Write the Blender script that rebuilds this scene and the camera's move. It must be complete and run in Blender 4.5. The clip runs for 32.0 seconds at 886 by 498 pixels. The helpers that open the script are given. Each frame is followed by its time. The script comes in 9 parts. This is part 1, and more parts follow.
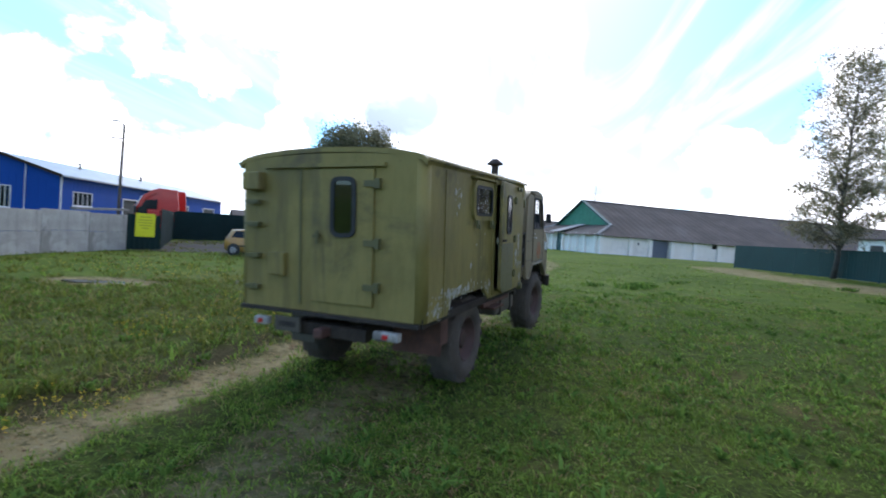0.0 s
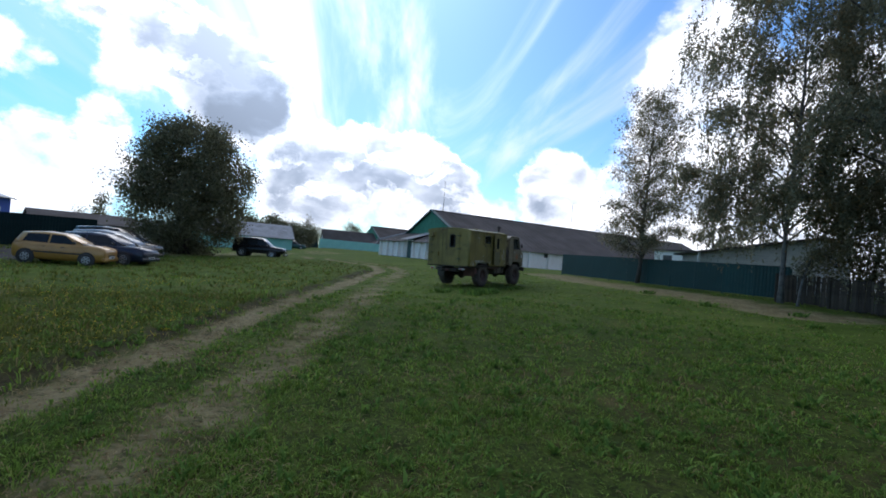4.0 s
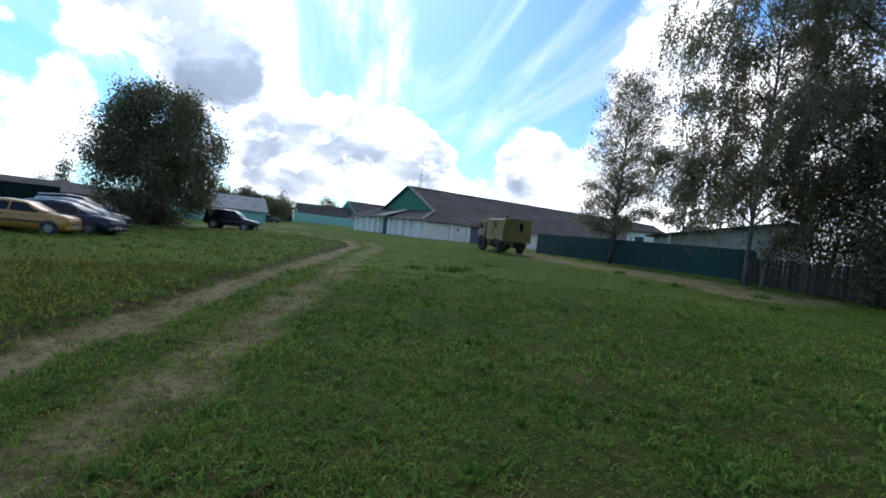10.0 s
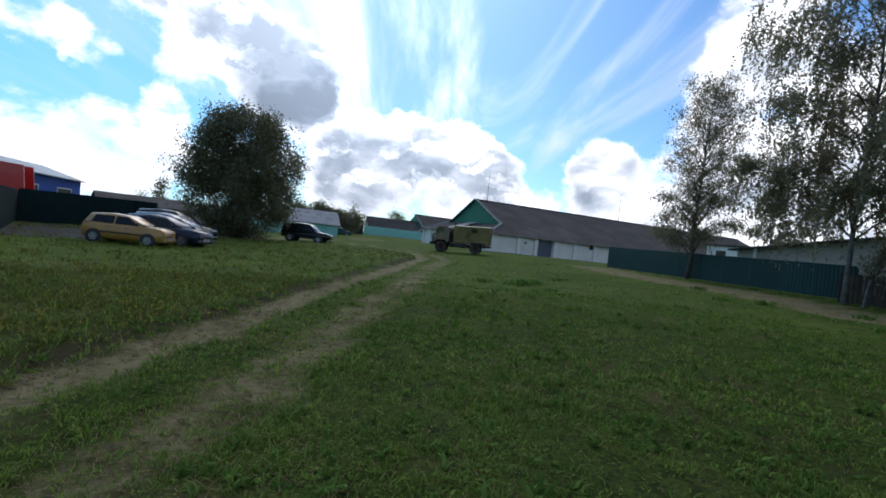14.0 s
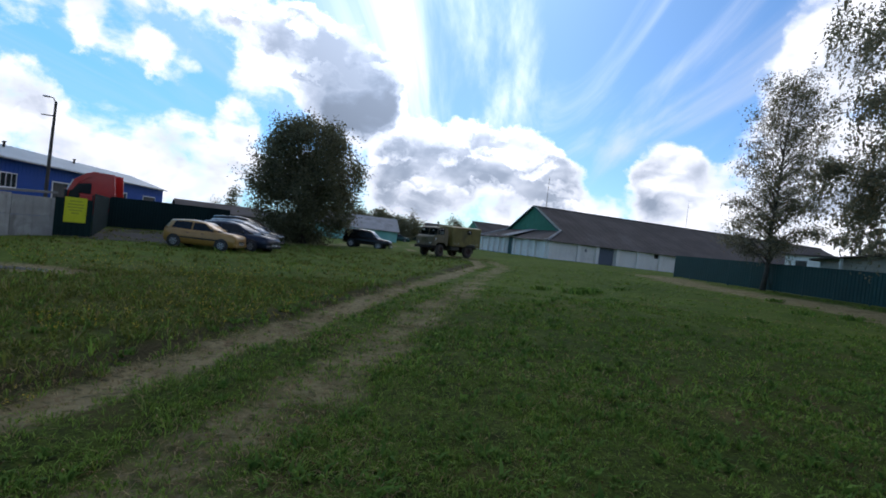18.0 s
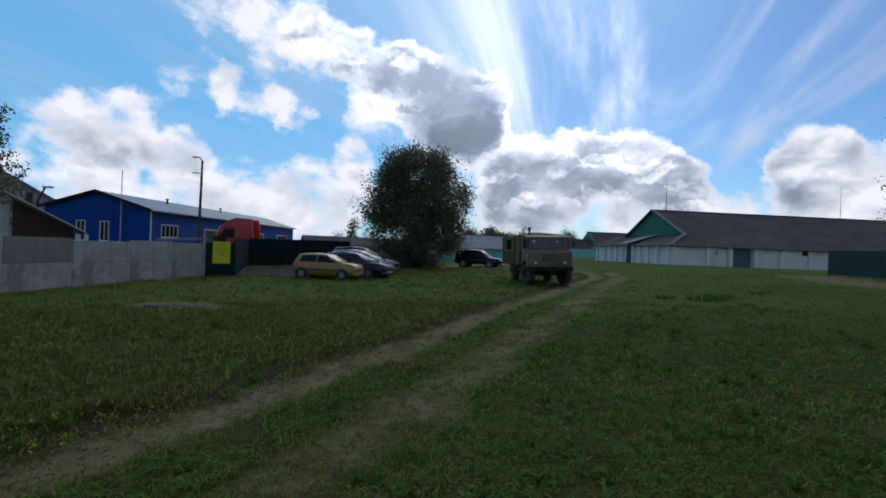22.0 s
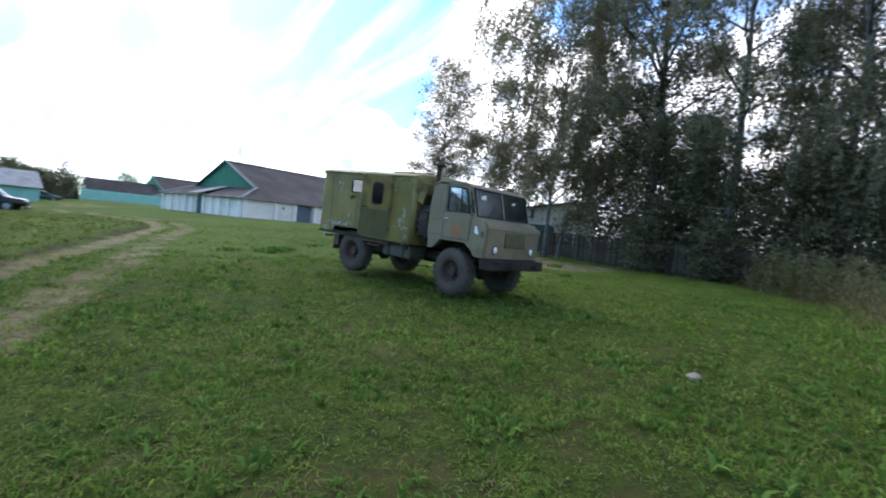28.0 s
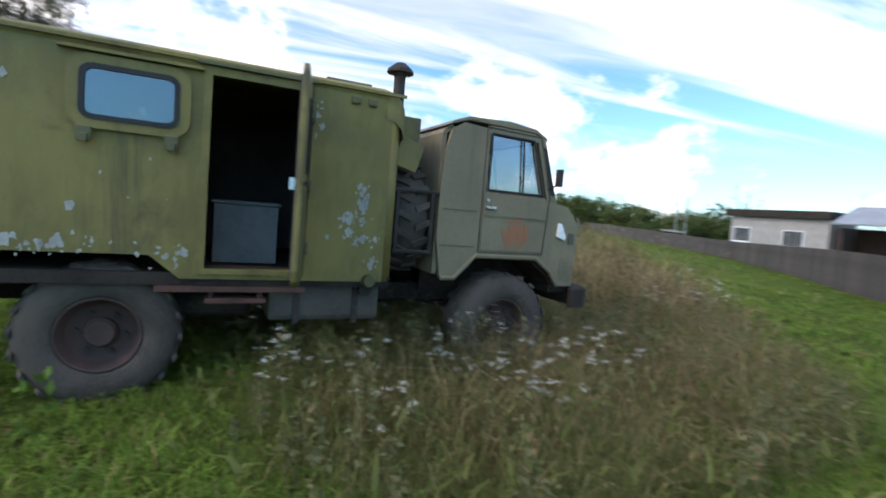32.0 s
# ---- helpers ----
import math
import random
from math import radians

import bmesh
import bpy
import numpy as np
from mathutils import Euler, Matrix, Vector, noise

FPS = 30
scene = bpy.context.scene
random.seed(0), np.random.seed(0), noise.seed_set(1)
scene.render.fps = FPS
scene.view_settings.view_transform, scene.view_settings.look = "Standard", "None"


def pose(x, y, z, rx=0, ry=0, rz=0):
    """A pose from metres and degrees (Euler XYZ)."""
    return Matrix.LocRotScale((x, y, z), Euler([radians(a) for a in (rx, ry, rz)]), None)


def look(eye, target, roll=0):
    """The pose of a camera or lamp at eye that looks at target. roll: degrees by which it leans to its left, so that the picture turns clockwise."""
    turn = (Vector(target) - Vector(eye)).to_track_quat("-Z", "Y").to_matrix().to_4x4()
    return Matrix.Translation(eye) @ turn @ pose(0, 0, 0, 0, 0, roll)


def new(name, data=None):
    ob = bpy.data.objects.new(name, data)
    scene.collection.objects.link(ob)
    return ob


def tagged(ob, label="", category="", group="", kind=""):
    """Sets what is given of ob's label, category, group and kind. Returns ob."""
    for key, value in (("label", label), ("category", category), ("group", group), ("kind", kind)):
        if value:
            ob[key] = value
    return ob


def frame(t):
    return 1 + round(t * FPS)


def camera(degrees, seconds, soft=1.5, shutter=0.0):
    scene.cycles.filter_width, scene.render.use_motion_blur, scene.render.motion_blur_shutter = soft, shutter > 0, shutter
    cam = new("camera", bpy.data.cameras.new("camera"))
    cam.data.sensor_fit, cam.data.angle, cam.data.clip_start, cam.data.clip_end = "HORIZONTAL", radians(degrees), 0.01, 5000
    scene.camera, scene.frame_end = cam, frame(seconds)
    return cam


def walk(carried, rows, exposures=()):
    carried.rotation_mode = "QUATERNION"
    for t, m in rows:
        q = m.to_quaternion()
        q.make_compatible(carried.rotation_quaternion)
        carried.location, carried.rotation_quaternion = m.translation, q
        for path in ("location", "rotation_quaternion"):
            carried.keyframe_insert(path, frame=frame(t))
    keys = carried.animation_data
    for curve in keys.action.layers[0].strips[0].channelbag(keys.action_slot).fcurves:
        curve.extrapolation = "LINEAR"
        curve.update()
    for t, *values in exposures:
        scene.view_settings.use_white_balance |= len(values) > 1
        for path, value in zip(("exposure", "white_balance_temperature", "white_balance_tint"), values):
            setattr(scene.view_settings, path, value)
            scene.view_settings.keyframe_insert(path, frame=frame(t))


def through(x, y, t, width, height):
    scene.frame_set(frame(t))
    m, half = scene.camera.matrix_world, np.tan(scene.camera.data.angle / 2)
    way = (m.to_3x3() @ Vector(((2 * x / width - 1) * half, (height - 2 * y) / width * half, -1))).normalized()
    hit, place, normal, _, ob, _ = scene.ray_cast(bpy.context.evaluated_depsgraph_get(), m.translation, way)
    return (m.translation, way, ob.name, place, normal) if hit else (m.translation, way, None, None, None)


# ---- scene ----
cam = camera(82.81, 32.0, soft=1.8, shutter=0.4)
WAY = [
    (0, pose(-0.345, -0.102, 1.882, 88.344, -4.381, -7.524)), (0.5, pose(-0.324, -0.02, 1.842, 86.695, -4.207, -13.41)),
    (1, pose(-0.372, -0.018, 1.838, 86.606, -4.088, -19.764)), (1.5, pose(-0.406, -0.037, 1.843, 86.641, -5.486, -21.615)),
    (2, pose(-0.38, -0.035, 1.832, 86.633, -6.074, -23.703)), (2.5, pose(-0.264, 0.004, 1.855, 87.413, -4.433, -24.252)),
    (3, pose(-0.193, 0.025, 1.858, 88.886, -4.152, -24.905)), (3.5, pose(-0.23, 0.076, 1.864, 90.813, -4.445, -24.925)),
    (5.5, pose(-0.199, 0.11, 1.85, 88.572, -5.446, -22.898)), (6, pose(-0.193, 0.096, 1.847, 88.186, -5.146, -22.693)),
    (6.5, pose(-0.2, 0.087, 1.841, 87.616, -4.954, -23.232)), (7, pose(-0.204, 0.081, 1.843, 87.249, -4.836, -23.238)),
    (7.5, pose(-0.183, 0.077, 1.848, 87.462, -5.042, -24.702)), (8, pose(-0.167, 0.1, 1.846, 88.125, -5.118, -27.56)),
    (8.5, pose(-0.183, 0.102, 1.833, 88.113, -5.323, -28.942)), (9, pose(-0.197, 0.104, 1.83, 87.821, -5.602, -28.75)),
    (9.5, pose(-0.204, 0.091, 1.834, 87.929, -5.753, -28.118)), (10, pose(-0.213, 0.083, 1.844, 88.268, -6.232, -27.118)),
    (10.5, pose(-0.208, 0.089, 1.841, 88.655, -6.471, -26.062)), (11, pose(-0.209, 0.09, 1.839, 88.747, -6.059, -25.208)),
    (11.5, pose(-0.209, 0.091, 1.837, 88.762, -5.963, -24.786)), (12, pose(-0.226, 0.086, 1.838, 88.617, -6.335, -23.92)),
    (12.5, pose(-0.238, 0.087, 1.85, 88.84, -7.103, -22.478)), (13, pose(-0.234, 0.09, 1.844, 89.099, -6.991, -21.227)),
    (13.5, pose(-0.234, 0.089, 1.843, 88.986, -6.735, -20.178)), (14, pose(-0.239, 0.088, 1.846, 88.899, -6.349, -19.487)),
    (14.5, pose(-0.248, 0.072, 1.843, 88.949, -6.358, -18.713)), (16.5, pose(-0.271, 0.08, 1.844, 89.309, -6.621, -15.522)),
    (17, pose(-0.261, 0.082, 1.843, 89.06, -6.255, -15.152)), (17.5, pose(-0.276, 0.068, 1.848, 88.791, -6.522, -14.348)),
    (18, pose(-0.264, 0.052, 1.847, 88.919, -6.725, -12.883)), (18.5, pose(-0.238, 0.041, 1.844, 88.767, -5.866, -11.217)),
    (19, pose(-0.231, 0.019, 1.835, 88.288, -4.768, -8.829)), (19.5, pose(-0.279, -0.012, 1.836, 88.26, -5.282, -7.663)),
    (20, pose(-0.224, -0.052, 1.871, 87.64, -5.27, -5.601)), (20.5, pose(-0.056, -0.027, 1.874, 88.83, -5.094, -1.339)),
    (21, pose(0.009, 0.002, 1.856, 89.482, -3.541, -0.25)), (21.5, pose(0.014, 0.013, 1.857, 89.794, -2.482, 0.53)),
    (22, pose(0, 0, 1.848, 89.997, -2.197, 0)), (22.5, pose(0.008, 0.011, 1.849, 89.981, -2.436, -1.912)),
    (23, pose(-0.015, 0.04, 1.829, 90.302, -4.03, -8.901)), (23.5, pose(-0.059, 0.063, 1.823, 90.098, -5.011, -14.419)),
    (24, pose(-0.05, 0.078, 1.811, 89.365, -5.314, -18.376)), (24.5, pose(-0.003, 0.071, 1.816, 88.649, -4.811, -21.624)),
    (26.5, pose(0.071, -0.224, 1.916, 88.802, -5.615, -30.777)), (27, pose(0.109, -0.16, 1.878, 88.268, -5.762, -38.395)),
    (27.5, pose(0.12, -0.138, 1.885, 87.62, -5.832, -42.073)), (28, pose(0.077, -0.122, 1.877, 87.792, -5.559, -46.18)),
    (28.5, pose(0.041, -0.196, 1.86, 87.931, -4.891, -56.906)), (29, pose(0.255, -0.263, 1.788, 87.492, -5.332, -67.215)),
    (29.5, pose(0.241, -0.305, 1.754, 86.58, -5.544, -75.848)), (30, pose(0.178, -0.291, 1.764, 86.323, -5.416, -81.719)),
    (30.5, pose(0.227, -0.417, 1.73, 86.92, -4.518, -91.687)), (31, pose(0.169, -0.576, 1.704, 86.423, -3.667, -101.985)),
    (31.5, pose(0.019, -0.561, 1.719, 86.492, -3.303, -113.186)), (32, pose(-0.14, -0.568, 1.712, 85.533, -3.772, -128.612)),
]
EXPOSURES = [(0, 1.07, 6350, 14), (0.5, 0.46, 6220, 14), (1.0, 0.26, 6220, 14), (2.0, 0.26, 6220, 14), (3.0, 0.16, 6220, 14), (6.0, -0.04, 6270, 12), (8.0, 0.15, 6320, 12), (10.0, 0.19, 6320, 12), (14.0, -0.1, 6320, 12), (17.0, -0.24, 6220, 14), (19.0, -0.34, 6220, 14), (22.0, -0.68, 6220, 14), (23.5, -0.56, 6220, 14), (24.5, -0.29, 6220, 14), (26.5, 0.24, 6220, 14), (27.2, 0.45, 6220, 13), (28.0, 1.06, 6420, 15), (29.0, 1.7, 6800, 14), (30.0, 1.72, 6950, 15), (31.0, 1.32, 6900, 16), (32.0, 1.04, 6850, 17)]
walk(cam, WAY, EXPOSURES)

# ---- daylight: broken cloud, sun veiled ahead of the meadow ----
SUN_AZ, SUN_EL = 14.0, 40.0


def aim(az, el):
    """Unit vector to a compass bearing (degrees from +y to +x) and height."""
    a, e = radians(az), radians(el)
    return Vector((math.sin(a) * math.cos(e), math.cos(a) * math.cos(e), math.sin(e)))


class Net:
    """A short hand for node trees."""

    def __init__(self, tree):
        self.t = tree

    def add(self, kind, **props):
        n = self.t.nodes.new(kind)
        for key, v in props.items():
            if key == "operation":
                n.operation = v
            elif key == "blend_type":
                n.blend_type = v
            elif key == "data_type":
                n.data_type = v
            elif key == "sky_type":
                n.sky_type = v
            elif key == "interpolation_type":
                n.interpolation_type = v
            elif key == "attribute_name":
                n.attribute_name = v
        return n

    def put(self, sock, v):
        if isinstance(v, bpy.types.NodeSocket):
            self.t.links.new(v, sock)
        else:
            sock.default_value = v

    def math(self, op, a, b=0.0, c=0.0):
        n = self.add("ShaderNodeMath", operation=op)
        for s, v in zip(n.inputs, (a, b, c)):
            self.put(s, v)
        return n.outputs[0]

    def vmath(self, op, a, b=(0, 0, 0)):
        n = self.add("ShaderNodeVectorMath", operation=op)
        self.put(n.inputs[0], a)
        self.put(n.inputs[1], b)
        return n.outputs["Value" if op in ("DOT_PRODUCT", "LENGTH") else "Vector"]

    def noise(self, vec, scale, detail=4.0, rough=0.55, distort=0.0):
        n = self.add("ShaderNodeTexNoise")
        self.put(n.inputs["Vector"], vec)
        n.inputs["Scale"].default_value, n.inputs["Detail"].default_value = scale, detail
        n.inputs["Roughness"].default_value, n.inputs["Distortion"].default_value = rough, distort
        return n.outputs["Fac"]

    def step(self, v, lo, hi, a=0.0, b=1.0):
        n = self.add("ShaderNodeMapRange", interpolation_type="SMOOTHSTEP")
        self.put(n.inputs["Value"], v)
        for s, x in zip(("From Min", "From Max", "To Min", "To Max"), (lo, hi, a, b)):
            self.put(n.inputs[s], x)
        return n.outputs["Result"]

    def mix(self, fac, a, b, blend="MIX"):
        n = self.add("ShaderNodeMix", data_type="RGBA", blend_type=blend)
        self.put(n.inputs[0], fac)
        self.put(n.inputs[6], (*a, 1) if isinstance(a, tuple) and len(a) == 3 else a)
        self.put(n.inputs[7], (*b, 1) if isinstance(b, tuple) and len(b) == 3 else b)
        return n.outputs[2]


def make_world():
    world = bpy.data.worlds.new("sky")
    scene.world = world
    world.use_nodes = True
    tree = world.node_tree
    tree.nodes.clear()
    n = Net(tree)
    sky = n.add("ShaderNodeTexSky", sky_type="NISHITA")
    sky.sun_disc, sky.sun_elevation, sky.sun_rotation = False, radians(SUN_EL), radians(SUN_AZ)
    sky.air_density, sky.dust_density, sky.ozone_density = 1.0, 0.6, 2.0
    blue = n.mix(1.0, sky.outputs[0], (0.62, 0.96, 1.25), "MULTIPLY")
    d = n.vmath("NORMALIZE", n.add("ShaderNodeTexCoord").outputs["Generated"])
    # thin haze pales the blue to the west
    west = n.step(n.vmath("DOT_PRODUCT", d, tuple(aim(-42, 15))), 0.60, 0.97)
    blue = n.mix(n.math("MULTIPLY", west, 0.55), blue, (3.0, 8.4, 13.2))
    sep = n.add("ShaderNodeSeparateXYZ")
    n.put(sep.inputs[0], d)
    z = n.math("MAXIMUM", sep.outputs[2], 0.0)
    up = n.math("ADD", z, 0.10)
    # high streaks: a flat sheet combed towards one bearing
    a = radians(19.0)
    along = n.vmath("DOT_PRODUCT", d, (math.sin(a), math.cos(a), 0))
    across = n.vmath("DOT_PRODUCT", d, (math.cos(a), -math.sin(a), 0))
    flat = n.add("ShaderNodeCombineXYZ")
    n.put(flat.inputs[0], n.math("MULTIPLY", n.math("DIVIDE", across, up), 1.55))
    n.put(flat.inputs[1], n.math("MULTIPLY", n.math("DIVIDE", along, up), 0.20))
    streak = n.noise(flat.outputs[0], 1.15, 7.0, 0.58, 0.8)
    veil = n.math("MULTIPLY", n.step(streak, 0.42, 0.68), n.step(z, 0.10, 0.24))
    veil = n.math("MULTIPLY", veil, n.step(west, 0.05, 0.75, 1.0, 0.25))
    # heaped clouds near the horizon and on the far side, ragged by a warp of the direction
    warp = n.add("ShaderNodeTexNoise")
    n.put(warp.inputs["Vector"], d)
    warp.inputs["Scale"].default_value, warp.inputs["Detail"].default_value, warp.inputs["Roughness"].default_value = 11.0, 6.0, 0.62
    shift = n.vmath("SCALE", n.vmath("SUBTRACT", warp.outputs["Color"], (0.5, 0.5, 0.5)))
    shift.node.inputs["Scale"].default_value = 0.10
    dw = n.vmath("NORMALIZE", n.vmath("ADD", d, shift))
    heap_in = n.vmath("MULTIPLY", d, (1.0, 1.0, 1.6))
    heap = n.noise(heap_in, 8.0, 10.0, 0.60, 0.15)
    above = n.noise(n.vmath("ADD", heap_in, (0.012, 0.02, 0.045)), 8.0, 3.5, 0.55, 0.15)
    soft = n.noise(heap_in, 8.0, 3.5, 0.55, 0.15)
    low = n.step(z, 0.0, 0.22, 0.09, -0.13)
    back = n.step(n.vmath("DOT_PRODUCT", d, tuple(aim(108, 14))), 0.82, 0.985, 0.0, 0.10)
    dens = n.math("ADD", n.math("ADD", n.math("MULTIPLY_ADD", heap, 0.85, 0.03), low), back)
    dark = deep = 0.0
    # the few large heaps: bearing, height, size in degrees, weight, shade
    heaps = ((0.6, 15.6, 4.3, 0.55, 1.0), (1.9, 13.6, 2.6, 0.42, 0.9), (4.2, 16.8, 2.4, 0.30, 0.6), (-4.6, 18.2, 3.2, 0.34, 0.6), (-8.6, 19.8, 3.2, 0.30, 0.5), (-13.7, 20.8, 3.4, 0.30, 0.5), (-19.0, 23.0, 3.4, 0.28, 0.4), (-26.0, 26.0, 4.0, 0.28, 0.3),
             (-8.8, 14.4, 2.6, 0.26, 0.0), (-10.2, 9.8, 1.8, 0.27, 0.0), (-21.5, 15.4, 2.8, 0.30, 0.1), (-26.4, 16.6, 2.8, 0.28, 0.1), (-17.2, 14.2, 2.2, 0.26, 0.0), (-35.2, 10.2, 3.4, 0.28, 0.2), (-28.2, 8.7, 2.4, 0.26, 0.15), (-31.5, 13.5, 2.0, 0.22, 0.0),
             (-30.0, 3.5, 5.0, 0.20, 0.15), (-21.0, 4.5, 4.4, 0.20, 0.1), (-13.7, 5.6, 3.6, 0.22, 0.2), (-40.0, 6.0, 5.0, 0.18, 0.1), (-6.0, 6.5, 3.2, 0.20, 0.15),
             (21.0, 10.4, 3.4, 0.32, 0.12), (19.2, 8.0, 4.4, 0.30, 0.75), (15.0, 9.6, 3.0, 0.30, 0.25), (7.6, 10.4, 3.0, 0.28, 0.15), (9.4, 6.0, 4.2, 0.28, 0.75), (3.4, 7.0, 3.4, 0.25, 0.3), (24.8, 7.4, 2.5, 0.27, 0.6), (27.5, 5.0, 3.2, 0.22, 0.4), (12.0, 12.4, 2.0, 0.16, 0.0),
             (34.8, 10.6, 2.6, 0.33, 0.05), (36.8, 8.0, 3.2, 0.30, 0.15), (33.2, 6.6, 2.4, 0.25, 0.15), (40.0, 5.5, 4.5, 0.22, 0.05), (45.0, 17.0, 4.0, 0.24, 0.0), (47.5, 20.0, 3.4, 0.24, 0.0), (50.0, 24.0, 5.0, 0.24, 0.0), (48.5, 6.0, 6.0, 0.27, 0.05), (55.0, 13.0, 8.0, 0.32, 0.05), (62.0, 4.0, 8.0, 0.24, 0.05), (68.0, 13.0, 9.0, 0.32, 0.05), (76.0, 4.0, 8.0, 0.22, 0.05), (82.0, 12.0, 9.0, 0.28, 0.05),
             (104.0, 16.0, 7.0, 0.2, 0.0), (95.0, 4.0, 6.0, 0.2, 0.0), (112.0, 4.0, 6.0, 0.2, 0.0), (126.0, 5.0, 6.0, 0.2, 0.05), (132.3, 14.6, 3.4, 0.26, 0.0), (140.5, 13.6, 3.6, 0.26, 0.0), (150.0, 9.0, 5.5, 0.24, 0.05), (137.0, 7.5, 5.0, 0.2, 0.05))
    for az, el, size, weight, shade in heaps:
        dot = n.vmath("DOT_PRODUCT", dw, tuple(aim(az, el)))
        blob = n.step(dot, math.cos(radians(size * 1.7)), math.cos(radians(size * 0.35)))
        dens = n.math("ADD", dens, n.math("MULTIPLY", blob, weight))
        if shade > 0.85:
            deep = n.math("ADD", deep, blob)
        if shade:
            dark = n.math("ADD", dark, n.math("MULTIPLY", blob, shade))
    clear = n.step(n.vmath("DOT_PRODUCT", d, tuple(aim(33, 24))), 0.955, 0.998, 0.0, 0.16)
    dens = n.math("SUBTRACT", dens, clear)
    puff = n.step(dens, 0.53, 0.745)
    veil = n.math("MULTIPLY", veil, n.math("SUBTRACT", 1.0, n.math("MULTIPLY", clear, 2.6)))
    # undersides and thick cores are grey, tops and thin edges bright
    under = n.math("MULTIPLY", n.math("SUBTRACT", above, soft), 2.2)
    mottle = n.step(n.noise(n.vmath("MULTIPLY", dw, (1.0, 1.0, 1.9)), 13.0, 6.0, 0.6), 0.36, 0.60, 0.15, 1.0)
    core = n.math("ADD", n.math("ADD", under, 0.08), n.math("MINIMUM", n.math("MULTIPLY", dark, mottle), 0.66))
    core = n.math("MULTIPLY", n.step(dens, 0.56, 0.95), n.math("MINIMUM", n.math("MAXIMUM", core, 0.0), 0.86))
    core = n.math("MAXIMUM", core, n.math("MULTIPLY", n.step(deep, 0.0, 1.35, 0.0, 1.15), n.step(heap, 0.28, 0.58, 0.62, 1.0)))
    # a long grey bank low in the east
    side = aim(94, 11.2).cross(aim(124, 7.6)).normalized()
    lay = n.noise(n.vmath("MULTIPLY", d, (1.0, 1.0, 3.2)), 7.0, 6.0, 0.6, 0.4)
    off = n.math("ABSOLUTE", n.math("ADD", n.vmath("DOT_PRODUCT", d, tuple(side)), n.math("MULTIPLY_ADD", lay, 0.13, -0.065)))
    bank = n.math("MULTIPLY", n.step(off, 0.012, 0.062, 1.0, 0.0), n.step(n.vmath("DOT_PRODUCT", d, tuple(aim(110, 9))), 0.90, 0.97))
    core = n.math("MAXIMUM", core, n.math("MULTIPLY", bank, 0.95))
    puff = n.math("MAXIMUM", puff, bank)
    sunward = glow = n.step(n.vmath("DOT_PRODUCT", d, tuple(aim(SUN_AZ - 2, SUN_EL - 4))), 0.84, 1.0, 1.0, 2.1)
    white = n.mix(core, (12.6, 12.8, 13.2), (10.4, 12.8, 16.4))
    # clouds away from the sun are dimmer
    east = n.step(n.vmath("DOT_PRODUCT", d, tuple(aim(112, 14))), 0.45, 0.92, 1.0, 0.62)
    glow = n.math("MULTIPLY", n.math("MULTIPLY", glow, east), n.math("POWER", 0.27, core))
    glow_thin = n.math("MULTIPLY", sunward, east)
    white = n.vmath("SCALE", white)
    scale_node = white.node
    n.put(scale_node.inputs["Scale"], glow)
    thin = n.vmath("SCALE", (8.8, 9.3, 10.0))
    n.put(thin.node.inputs["Scale"], glow_thin)
    sky_col = n.mix(n.math("MULTIPLY", veil, 0.88), blue, thin)
    sky_col = n.mix(puff, sky_col, white)
    bg = n.add("ShaderNodeBackground")
    n.put(bg.inputs[0], sky_col)
    bg.inputs[1].default_value = 0.115
    n.put(n.add("ShaderNodeOutputWorld").inputs[0], bg.outputs[0])


make_world()
sun_data = bpy.data.lights.new("sun", "SUN")
sun_data.energy, sun_data.angle, sun_data.color = 1.15, radians(34), (1.0, 0.95, 0.87)
sun = new("sun", sun_data)
sun.matrix_world = look(aim(SUN_AZ, SUN_EL) * 300, (0, 0, 0))

